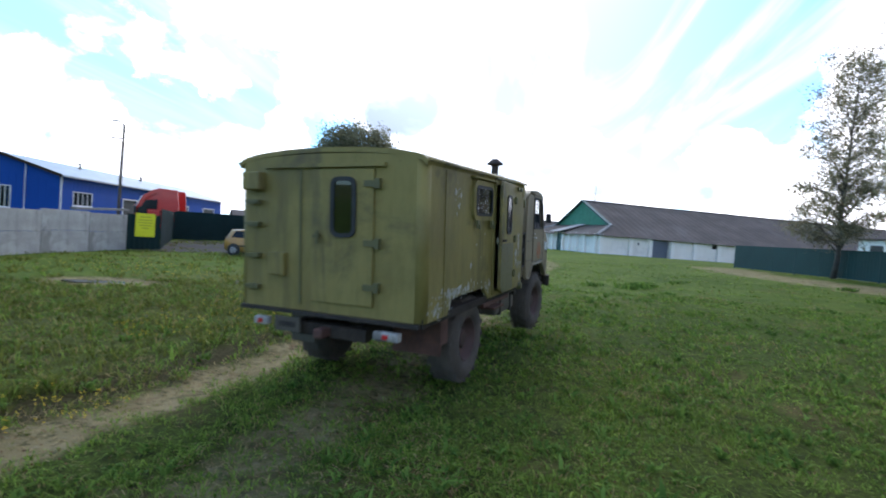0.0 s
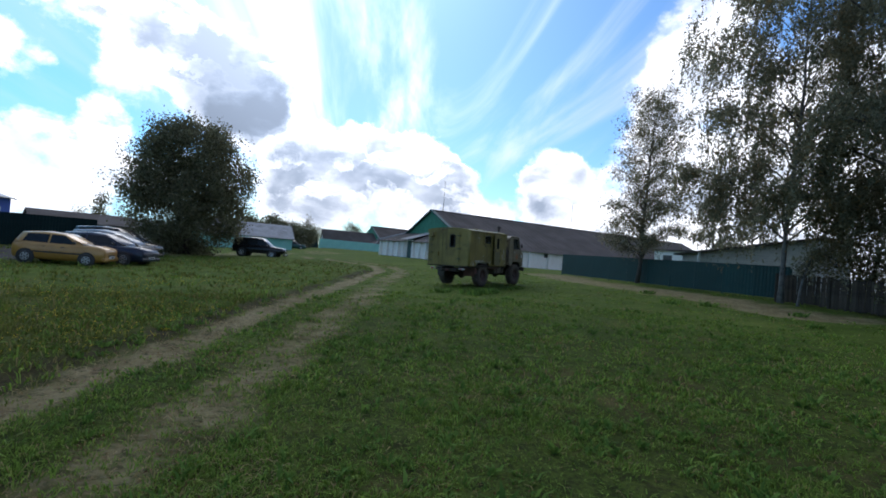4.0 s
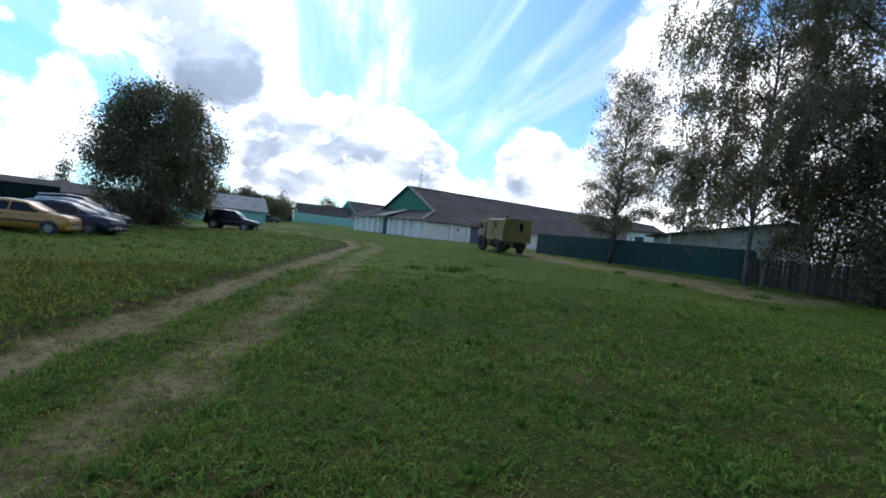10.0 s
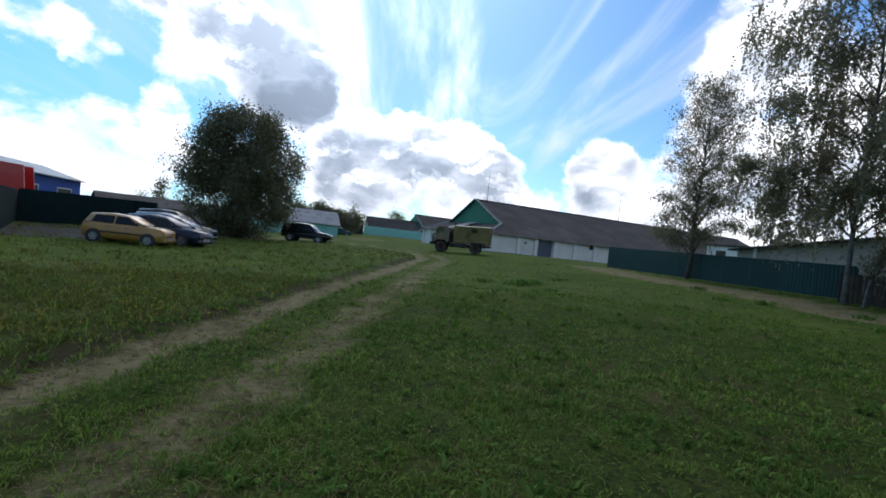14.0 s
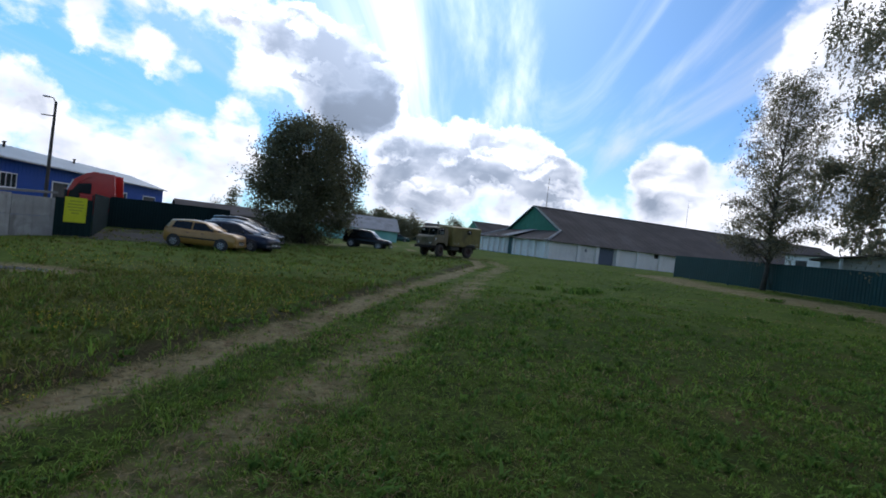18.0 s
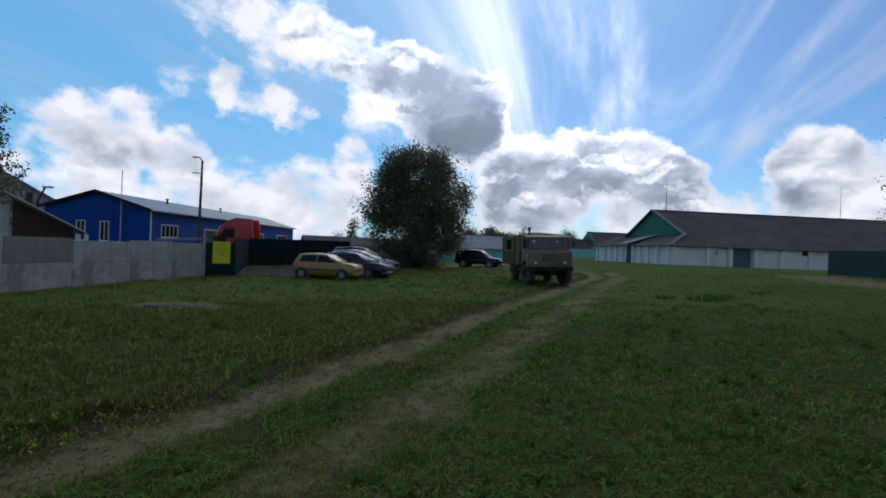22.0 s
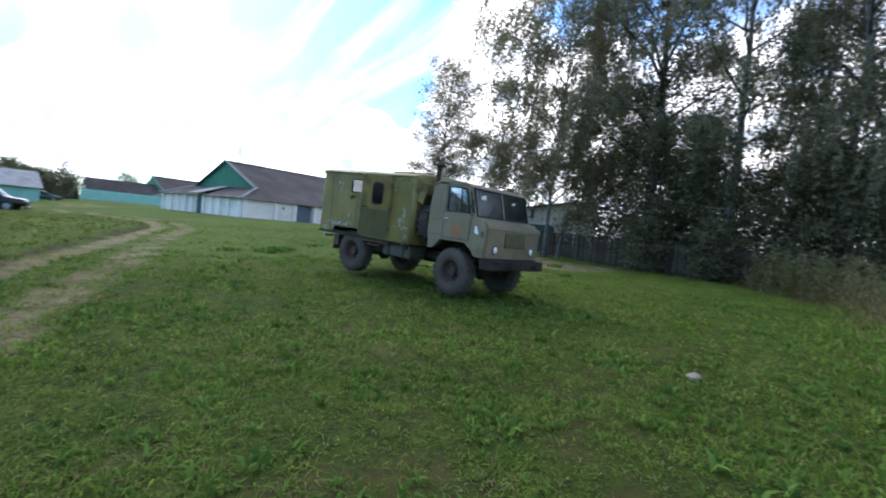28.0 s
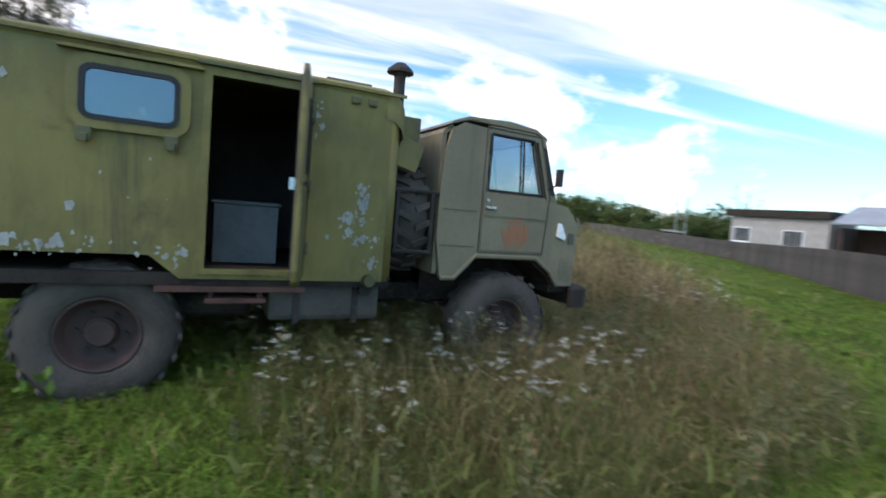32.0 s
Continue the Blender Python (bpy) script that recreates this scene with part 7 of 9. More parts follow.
        part("roof_rail", prism([(3.08, 2.411), (3.64, 2.399), (3.60, 2.480), (3.08, 2.491)], lo, hi), "cab_paint", t)
        y = s * (cw + 0.004)
        yo = s * 0.012
        shut = bmesh.new()
        rim = [(3.045, 1.28), (3.80, 1.28), (3.835, 1.86), (3.665, 2.455), (3.045, 2.475)]
        for a, c in zip(rim, rim[1:] + rim[:1]):
            tube(shut, [(a[0], s * (cw + 0.002), a[1]), (c[0], s * (cw + 0.002), c[1])], 0.008, 6)
        d = part("cab_door", shut, "cab_seam", t, "cab door with a dark shut line")
        part("door_skin", prism([(3.06, 1.30), (3.78, 1.30), (3.78, 1.855), (3.06, 1.855)], min(y - yo * 0.2, y + yo * 0.6), max(y - yo * 0.2, y + yo * 0.6), 0.004), "cab_paint", d)
        part("door_crease", boxes((3.06, 3.78, min(y + yo * 0.7, y + yo * 1.6), max(y + yo * 0.7, y + yo * 1.6), 1.635, 1.655)), "cab_paint", d)
        part("door_handle", boxes((3.08, 3.19, min(y + yo, y + yo * 3.5), max(y + yo, y + yo * 3.5), 1.70, 1.725), bevel=0.006), "chrome", d, "bright door handle")
        part("lock_button", boxes((3.09, 3.115, min(y + yo, y + yo * 2), max(y + yo, y + yo * 2), 1.77, 1.795)), "chrome", d)
        fr = bmesh.new()
        loop = [(3.10, 1.88), (3.74, 1.88), (3.585, 2.405), (3.10, 2.417)]
        for a, c in zip(loop, loop[1:] + loop[:1]):
            tube(fr, [(a[0], y, a[1]), (c[0], y, c[1])], 0.012, 6)
        tube(fr, [(3.50, y, 1.88), (3.46, y, 2.411)], 0.010, 6)
        part("window_seal", fr, "seal", d)
        part("door_glass", prism([(3.11, 1.88), (3.73, 1.88), (3.58, 2.399), (3.11, 2.411)], s * (cw - 0.02), s * (cw - 0.026)), "pane", d, "sky-reflecting side glass")
        q = part("quarter_window", prism([(3.82, 1.90), (3.895, 1.88), (3.74, 2.342), (3.70, 2.365)], min(s * cw, s * (cw + 0.008)), max(s * cw, s * (cw + 0.008))), "seal", t, "narrow dark quarter window")
        # wheel arch lip
        lip = bmesh.new()
        arch = [(2.66, 1.02), (2.80, 1.02), (2.92, 1.14), (3.02, 1.24), (3.72, 1.24), (3.92, 1.10), (4.02, 0.96)]
        tube(lip, [(x, s * (cw + 0.01), z) for x, z in arch], 0.022, 6)
        part("arch_lip", lip, "cab_paint", t)
        part("wheel_house", prism([(2.72, 1.0), (2.94, 1.10), (3.04, 1.20), (3.70, 1.20), (3.90, 1.06), (3.99, 0.96), (3.99, 1.24), (2.72, 1.26)], s * 0.60, s * (cw - 0.055)), "chassis", t)
        part("inner_fender", boxes((2.70, 4.0, min(s * 0.52, s * 0.55), max(s * 0.52, s * 0.55), 0.80, 1.248)), "chassis", t)
        mk = part("side_marker", prism([(3.955, 1.475), (4.045, 1.44), (4.065, 1.47), (4.0, 1.61), (3.965, 1.62)], min(s * (cw + 0.002), s * (cw + 0.04)), max(s * (cw + 0.002), s * (cw + 0.04)), 0.008), "lens", t, "pale turn lamp on the wing")
        part("wing_vent", boxes((4.12, 4.19, min(s * (cw + 0.001), s * (cw + 0.012)), max(s * (cw + 0.001), s * (cw + 0.012)), 1.40, 1.52)), "cab_seam", t)
        for k in range(5):
            part("louvre", boxes((4.04, 4.2, min(s * (cw + 0.001), s * (cw + 0.01)), max(s * (cw + 0.001), s * (cw + 0.01)), 1.03 + 0.045 * k, 1.05 + 0.045 * k)), "cab_paint", t)
        for z in (1.32, 1.66):
            part("panel_seam", boxes((2.64, 3.0, min(s * (cw + 0.001), s * (cw + 0.005)), max(s * (cw + 0.001), s * (cw + 0.005)), z, z + 0.010)), "cab_seam", t)
        hl = part("headlamp", lathe(((0.0, 0.035), (0.06, 0.03), (0.085, 0.0), (0.0, 0.0)), 18, "x"), "lens", t, "round headlamp", pose(4.275, s * 0.75, 1.15), True)
        hl.matrix_basis = pose(4.275, s * 0.75, 1.15)
        part("lamp_ring", lathe(((0.085, -0.02), (0.085, 0.02), (0.105, 0.02), (0.115, -0.02)), 18, "x"), "cab_paint", hl)
    part("cab_rear", boxes((2.60, 2.645, -cw + 0.055, cw - 0.055, 1.05, 2.365)), "cab_paint", t)
    rear_curve = prism([(2.60, 2.365), (2.645, 2.365), (2.72, 2.434), (2.69, 2.457), (2.62, 2.399)], -cw + 0.05, cw - 0.05)
    part("cab_rear_top", rear_curve, "cab_paint", t)
    part("cab_floor", boxes((2.65, 4.2, -cw + 0.06, cw - 0.06, 1.25, 1.29)), "chassis", t)
    part("cab_roof", prism([(2.62, 2.434), (2.70, 2.491), (2.84, 2.543), (3.3, 2.560), (3.6, 2.526), (3.74, 2.451), (3.74, 2.422), (3.6, 2.485), (2.84, 2.503)], -cw - 0.004, cw + 0.004, 0.012), "cab_paint", t, "khaki cab roof with a small visor")
    part("nose", prism([(4.0, 0.96), (4.26, 0.96), (4.28, 1.60), (4.20, 1.72), (4.04, 1.80), (3.92, 1.815), (3.92, 1.76), (4.02, 1.74), (4.2, 1.58), (4.2, 1.0)], -cw + 0.055, cw - 0.055, 0.01), "cab_paint", t, "blunt khaki nose")
    part("nose_ridge", prism([(4.262, 1.58), (4.30, 1.60), (4.26, 1.68), (4.23, 1.70)], -cw + 0.03, cw - 0.03), "cab_paint", t)
    gr = part("grille", boxes((4.281, 4.30, -0.42, 0.42, 1.22, 1.55), bevel=0.006), "box_dark", t, "dark barred grille")
    for k in range(9):
        y = -0.38 + k * 0.095
        part("grille_bar", boxes((4.301, 4.315, y - 0.012, y + 0.012, 1.25, 1.52)), "cab_paint", gr)
    part("windscreen", prism([(3.915, 1.83), (3.745, 2.417), (3.74, 2.414), (3.91, 1.828)], -cw + 0.07, cw - 0.07), "pane_dull", t, "split windscreen")
    part("screen_divider", prism([(3.925, 1.83), (3.755, 2.422), (3.73, 2.417), (3.90, 1.825)], -0.025, 0.025), "cab_paint", t)
    sf = bmesh.new()
    for a, c in (((3.92, -cw + 0.08, 1.83), (3.92, cw - 0.08, 1.83)), ((3.75, -cw + 0.08, 2.422), (3.75, cw - 0.08, 2.422)), ((3.92, -cw + 0.08, 1.83), (3.75, -cw + 0.08, 2.422)), ((3.92, cw - 0.08, 1.83), (3.75, cw - 0.08, 2.422))):
        tube(sf, [a, c], 0.02, 6)
    part("screen_seal", sf, "seal", t)
    for y in (-0.6, 0.35):
        wp = bmesh.new()
        tube(wp, [(3.94, y, 1.84), (3.86, y + 0.22, 2.135)], 0.008, 5)
        part("wiper", wp, "seal", t)
    part("pass_card", boxes((-0.09, 0.09, -0.004, 0.0, -0.12, 0.12)), "paper", t, "white paper behind the windscreen", pose(3.80, -0.72, 2.181, 0, -18, 90))
    part("pass_card", boxes((-0.07, 0.07, -0.004, 0.0, -0.10, 0.10)), "paper", t, "", pose(3.80, 0.5, 2.158, 0, -18, 90))
    part("bumper", prism([(-1.18, 4.20), (-1.16, 4.36), (-1.08, 4.47), (-0.94, 4.52), (0.94, 4.52), (1.08, 4.47), (1.16, 4.36), (1.18, 4.20), (1.10, 4.20), (1.05, 4.30), (-1.05, 4.30), (-1.10, 4.20)], 0.73, 0.94, 0.02, "z"), "chassis", t, "black steel bumper", pose(0, 0, 0) @ Matrix(((0, 1, 0, 0), (1, 0, 0, 0), (0, 0, 1, 0), (0, 0, 0, 1))))
    for y in (-0.5, 0.5):
        part("tow_eye", boxes((4.5, 4.62, y - 0.03, y + 0.03, 0.80, 0.86), bevel=0.01), "chassis", t)
    part("bumper_apron", boxes((4.05, 4.295, -0.95, 0.95, 0.86, 0.955)), "chassis", t)
    part("seat", boxes((2.8, 3.3, -0.98, -0.45, 1.3, 1.62), (2.72, 2.88, -0.98, -0.45, 1.62, 2.135), bevel=0.03), "seat_black", t)
    part("seat", boxes((2.8, 3.3, 0.45, 0.98, 1.3, 1.62), (2.72, 2.88, 0.45, 0.98, 1.62, 2.135), bevel=0.03), "seat_black", t)
    part("engine_cover", boxes((2.8, 3.9, -0.40, 0.40, 1.3, 1.72), bevel=0.05), "seat_black", t)
    part("dashboard", boxes((3.72, 3.88, -cw + 0.08, cw - 0.08, 1.55, 1.80), bevel=0.02), "seat_black", t)
    sw = bmesh.new()
    ring = [(3.45 + 0.07 * math.cos(a), 0.68 + 0.21 * math.sin(a), 1.80 + 0.19 * math.cos(a)) for a in np.linspace(0, 2 * math.pi, 17)]
    tube(sw, ring, 0.014, 6)
    tube(sw, [(3.70, 0.68, 1.55), (3.45, 0.68, 1.80)], 0.018, 6)
    part("steering_wheel", sw, "seal", t)
    mr = bmesh.new()
    tube(mr, [(3.80, -cw, 1.95), (3.86, -cw - 0.09, 2.0), (3.86, -cw - 0.09, 2.135)], 0.010, 6)
    arm = part("mirror_arm", mr, "hub_dark", t)
    part("mirror", boxes((3.85, 3.875, -cw - 0.14, -cw - 0.04, 1.98, 2.158), bevel=0.008), "seal", arm, "small black mirror")
    ml = bmesh.new()
    tube(ml, [(3.80, cw, 1.95), (3.86, cw + 0.2, 2.078), (3.86, cw + 0.2, 2.250)], 0.010, 6)
    arm = part("mirror_arm", ml, "hub_dark", t)
    part("mirror", boxes((3.85, 3.875, cw + 0.13, cw + 0.27, 1.98, 2.227), bevel=0.008), "seal", arm)
    # worn round badge on each door: ring, disc and two broad strokes
    for s in (-1,):
        y = -cw - 0.016
        bm = bmesh.new()
        ring = [[bm.verts.new((3.45 + r * math.cos(a) * (1 + 0.03 * math.sin(7 * a)), y, 1.475 + r * math.sin(a))) for a in np.linspace(0, 2 * math.pi, 25)[:-1]] for r in (0.155, 0.118)]
        for k in range(24):
            if k not in (3, 9, 10, 17):
                bm.faces.new((ring[0][k], ring[0][(k + 1) % 24], ring[1][(k + 1) % 24], ring[1][k]))
        for (cx, cz, w, h) in ((3.41, 1.515, 0.050, 0.055), (3.495, 1.52, 0.034, 0.066), (3.42, 1.415, 0.055, 0.036), (3.51, 1.43, 0.034, 0.038), (3.37, 1.46, 0.03, 0.025), (3.465, 1.465, 0.028, 0.024), (3.545, 1.48, 0.02, 0.03)):
            vs = [bm.verts.new((cx + w * math.cos(a) * (1 + 0.18 * math.sin(5 * a)), y, cz + h * math.sin(a) * (1 + 0.15 * math.cos(4 * a)))) for a in np.linspace(0, 2 * math.pi, 15)[:-1]]
            bm.faces.new(vs)
        ret = bmesh.ops.extrude_face_region(bm, geom=list(bm.faces))
        bmesh.ops.translate(bm, vec=(0, -0.002, 0), verts=[v for v in ret["geom"] if isinstance(v, bmesh.types.BMVert)])
        part("door_badge", finish(bm), "emblem", t, "faded orange stencilled badge")
    return t, wheels, door


truck, truck_wheels, truck_door = make_truck()

# ---- trees ----
def leaf_quads(rng, p, size, droop=0.0, broad=0.30):
    """Small folded leaves at points p (n, 3)."""
    n = len(p)
    u = rng.normal(0, 1, (n, 3))
    u[:, 2] -= droop
    u /= np.linalg.norm(u, axis=1)[:, None]
    w = np.cross(u, rng.normal(0, 1, (n, 3)))
    w /= np.maximum(np.linalg.norm(w, axis=1), 1e-6)[:, None]
    s = (size * rng.uniform(0.6, 1.35, n))[:, None]
    return np.stack([p - u * s * 0.5, p + w * s * broad + u * s * 0.05, p + u * s * 0.55, p - w * s * broad + u * s * 0.05], 1)


def tree(name, x, y, height, spread, trunk_r, bark, leaf, leaves, size, label, category, group="", style="round", seed=1, crown_from=0.25, lean=(0, 0), stems=1, foot=1.0):
    """Trunk, limbs and a crown of loose leaves. round: dense head; airy: open, half-bare head."""
    rng = np.random.default_rng(seed)
    t = thing(name, (x, y, gh(x, y) - 0.05), label, category, group)
    bm, tips = bmesh.new(), []
    limbs = bmesh.new()
    for s in range(stems):
        a0 = 2 * np.pi * s / max(stems, 1) + seed
        out = 0.0 if stems == 1 else 0.25
        base = Vector((out * math.cos(a0), out * math.sin(a0), 0))
        n = 9
        path, radii = [], []
        drift = Vector((lean[0], lean[1], 0)) + (Vector((math.cos(a0), math.sin(a0), 0)) * (spread * 0.45 if stems > 1 else 0))
        top = height * (0.97 if stems == 1 else rng.uniform(0.62, 0.85))
        for i in range(n):
            f = i / (n - 1)
            wob = Vector((rng.normal(0, 0.05), rng.normal(0, 0.05), 0)) * height * 0.06 * f
            path.append(base + drift * f * f + wob + Vector((0, 0, top * f)))
            radii.append(trunk_r * (1 - f) ** 0.85 * (1.35 if i == 0 else 1.0) / (1 if stems == 1 else 1.7) + 0.012)
        tube(bm, path, radii, 9)
        count = int((48 if style == "airy" else 34) if stems == 1 else 9)
        for k in range(count):
            f = crown_from + (1 - crown_from) * ((k + rng.uniform(0, 0.9)) / count) ** (1.3 if style == "airy" else 1.0)
            i = min(int(f * (n - 1)), n - 2)
            p = path[i].lerp(path[i + 1], f * (n - 1) - i)
            a = k * 2.399 + rng.uniform(-0.5, 0.5) + seed
            g = (f - crown_from) / (1 - crown_from)
            prof = {"round": math.sqrt(max(0.05, 1 - (2 * g - 0.85) ** 2 * 0.72)), "airy": max(0.36, 0.55 + 0.5 * math.sin(math.pi * min(1.0, g + 0.15)) - 0.45 * g)}[style]
            ln = spread * prof * rng.uniform(0.75, 1.12)
            rise = {"round": 0.55, "airy": 0.75}[style]
            d = Vector((math.cos(a), math.sin(a), rise * rng.uniform(0.6, 1.3)))
            pts = [p]
            for q in (0.35, 0.7, 1.0):
                sag = -0.06 * q * q * ln
                pts.append(p + d * (ln * q * 0.86) + Vector((rng.normal(0, 0.06) * ln, rng.normal(0, 0.06) * ln, sag)))
            r0 = max(0.014, radii[i] * 0.42)
            tube(limbs, pts, [r0, r0 * 0.7, r0 * 0.42, 0.008], 5)
            for q in np.linspace(0.25, 1.0, 7):
                j = min(int(q * 3), 2)
                tips.append(np.array(pts[j].lerp(pts[j + 1], q * 3 - j)))
            for _ in range(3):
                q = rng.uniform(0.3, 0.9)
                j = min(int(q * 3), 2)
                b0 = pts[j].lerp(pts[j + 1], q * 3 - j)
                aa = a + rng.uniform(-1.3, 1.3)
                b1 = b0 + Vector((math.cos(aa), math.sin(aa), rng.uniform(0.0, 0.7))) * ln * rng.uniform(0.22, 0.42)
                tube(limbs, [b0, b0.lerp(b1, 0.5) + Vector((0, 0, 0.03)), b1], [r0 * 0.45, r0 * 0.3, 0.006], 4)
                for v in (0.4, 0.7, 1.0):
                    tips.append(np.array(b0.lerp(b1, v)))
    part("trunk", bm, bark, t, "", None, True)
    tagged(part("branchwork", limbs, bark if style == "round" else "bark", t, "", None, True), kind="stuff")
    tips = np.array(tips)
    if style == "round":
        # clumps that fill an uneven head down to the ground
        nc = 300
        cz = rng.uniform(0.03, 0.97, nc)
        ca = rng.uniform(0, 2 * np.pi, nc)
        cr = spread * np.sqrt(np.clip(1 - np.abs((cz - 0.40) / 0.62) ** 3.0, 0.02, 1)) * rng.uniform(0.05, 1.0, nc) ** 0.45
        cr = cr * (foot + (1 - foot) * smooth01(0.04, 0.30, cz))
        clump = np.stack([cr * np.cos(ca), cr * np.sin(ca), cz * height], -1)
        tips = np.concatenate([tips[rng.integers(0, len(tips), nc)], np.repeat(clump, 5, 0)])
    pick = rng.integers(0, len(tips), leaves)
    sd = spread * (0.105 if style == "round" else 0.075)
    v = leaf_quads(rng, tips[pick] + rng.normal(0, sd, (leaves, 3)) * np.array([1, 1, 0.85]), size, 0.4)
    loose_mesh("crown", v, ((0, 1, 2, 3),), leaf, t)
    return t


def birch(name, x, y, height, spread, trunk_r, leaves, size, label, group="birches", seed=1, crown_from=0.2, limbs=24, hang=(0.5, 2.4), steep=0.9, cloud=0.35, widths=(0.75, 1.0, 0.95, 0.8, 0.6, 0.35), lean=(0.0, 0.0), leaf="leaf_birch", sweep=0.0, even=0.0, puff=1.0, bark="birch_bark"):
    """A birch: trunk, arching limbs, twigs, and leaves strung along hanging shoots or clouded round the twigs. widths: reach of the limbs from the foot of the crown to its top."""
    rng = np.random.default_rng(seed)
    t = thing(name, (x, y, gh(x, y) - 0.05), label, "tree", group)
    trunk, wood = bmesh.new(), bmesh.new()
    n = 11
    bend = rng.normal(0, 0.035 * height * 0.12, (n, 2)).cumsum(0)
    path = [Vector((bend[i][0] * (i > 0) + lean[0] * (i / (n - 1)) ** 2, bend[i][1] * (i > 0) + lean[1] * (i / (n - 1)) ** 2, height * 0.97 * i / (n - 1))) for i in range(n)]
    radii = [trunk_r * ((1 - i / (n - 1)) ** 0.9) * (1.3 if i == 0 else 1.0) + 0.012 for i in range(n)]
    tube(trunk, path, radii, 9)
    roots, aims, weights = [], [], []
    for k in range(limbs):
        g = ((k + rng.uniform(0.1, 0.9)) / limbs) ** 1.1
        f = crown_from + (0.985 - crown_from) * g
        i = min(int(f * (n - 1)), n - 2)
        p = path[i].lerp(path[i + 1], f * (n - 1) - i)
        a = k * 2.399 + rng.uniform(-0.6, 0.6) + seed
        ln = spread * float(np.interp(g, np.linspace(0, 1, len(widths)), widths)) * rng.uniform(0.62, 1.15)
        up = steep * rng.uniform(0.75, 1.25) * (1.0 + 0.5 * g)
        sag = up * rng.uniform(0.35, 0.75) * (1.0 - 0.5 * g)
        side = rng.normal(0, 0.22)
        pts = []
        for q in (0.0, 0.2, 0.45, 0.72, 1.0):
            aa = a + side * q
            pts.append(p + Vector((math.cos(aa) * ln * q, math.sin(aa) * ln * q, ln * (up * q - sag * q * q))) + Vector(rng.normal(0, 0.03 * ln * (q > 0), 3)))
        r0 = max(0.016, radii[i] * rng.uniform(0.38, 0.58))
        tube(wood, pts, [r0, r0 * 0.8, r0 * 0.58, r0 * 0.34, 0.008], 6)
        dense = rng.uniform(0.45 + 0.4 * even, 1.5 - 0.3 * even) * (1.35 - 0.7 * g)
        for j in range(9):
            q = rng.uniform(0.22, 1.0)
            m = min(int(q * 4), 3)
            b0 = pts[m].lerp(pts[m + 1], q * 4 - m)
            aa = a + side * q + rng.uniform(0.3, 1.3) * (1 if j % 2 else -1)
            tw = ln * rng.uniform(0.20, 0.42) * (1.15 - 0.4 * q)
            b1 = b0 + Vector((math.cos(aa) * tw * 0.5, math.sin(aa) * tw * 0.5, tw * rng.uniform(0.15, 0.5)))
            b2 = b0 + Vector((math.cos(aa) * tw, math.sin(aa) * tw, tw * rng.uniform(-0.25, 0.35)))
            tube(wood, [b0, b1, b2], [r0 * 0.32, r0 * 0.22, 0.005], 4)
            for v in (0.3, 0.55, 0.8, 1.0):
                roots.append(b0.lerp(b1, v * 2) if v < 0.5 else b1.lerp(b2, v * 2 - 1))
                aims.append((math.cos(aa), math.sin(aa)))
                weights.append(dense * (0.6 + 0.8 * v))
        for q in (0.6, 0.8, 0.95, 1.0):
            m = min(int(q * 4), 3)
            roots.append(pts[m].lerp(pts[m + 1], q * 4 - m))
            aims.append((math.cos(a), math.sin(a)))
            weights.append(dense * 1.2)
    part("trunk", trunk, bark, t, "white birch trunk with black scars" if bark == "birch_bark" else "", None, True)
    tagged(part("branchwork", wood, "bark", t, "", None, True), kind="stuff")
    roots, aims, weights = np.array(roots), np.array(aims), np.array(weights)
    weights /= weights.sum()
    soft = int(leaves * cloud)
    p1 = roots[rng.choice(len(roots), soft, p=weights)] + rng.normal(0, 1, (soft, 3)) * np.array([0.20, 0.20, 0.16]) * spread / 4 * puff
    per = 20
    ns = (leaves - soft) // per
    pick = rng.choice(len(roots), ns, p=weights)
    start = roots[pick] + rng.normal(0, 0.14, (ns, 3))
    length = rng.uniform(hang[0], hang[1], ns) * rng.uniform(0.5, 1.2, len(roots))[pick]
    length = np.minimum(length, np.maximum(0.25, start[:, 2] - 0.8))
    k = rng.uniform(0, 1, (ns, per)) ** 0.85
    p2 = np.repeat(start[:, None, :], per, 1)
    out = aims[pick][:, None, :] * (0.18 * np.sin(k * 2.2) * length[:, None])[:, :, None]
    p2[:, :, :2] += out + rng.normal(0, 0.10, (ns, 1, 2)) * k[:, :, None] + rng.normal(0, 0.045, (ns, per, 2))
    p2[:, :, 0] += sweep * k * length[:, None]
    p2[:, :, 2] -= k * length[:, None]
    v = np.concatenate([leaf_quads(rng, p1, size, 0.5, 0.30), leaf_quads(rng, p2.reshape(-1, 3), size, 1.6, 0.26)])
    loose_mesh("crown", v, ((0, 1, 2, 3),), leaf, t)
    return t


tree("willow_tree", -2.7, 50.0, 11.7, 5.0, 0.34, "bark", "leaf_bush", 74000, 0.205, "dense dark broad-crowned tree beside the parked cars", "tree", style="round", seed=5, crown_from=0.22, stems=5, foot=0.5)
birch("birch_tree", 27.1, 26.8, 13.1, 2.7, 0.13, 50000, 0.098, "slender open-crowned birch before the green fence", seed=2, crown_from=0.12, limbs=80, hang=(0.15, 0.6), steep=1.05, cloud=0.75, even=1.0, puff=2.1, bark="bark", widths=(1.0, 1.1, 0.9, 0.75, 0.85, 0.75, 0.45))
birch("weeping_birch", 24.7, 15.4, 18.2, 4.9, 0.11, 104000, 0.145, "tall weeping birch with a white trunk over the fence", seed=11, crown_from=0.16, limbs=56, hang=(0.6, 3.4), even=0.6, widths=(0.95, 1.08, 1.05, 0.95, 0.8, 0.55))
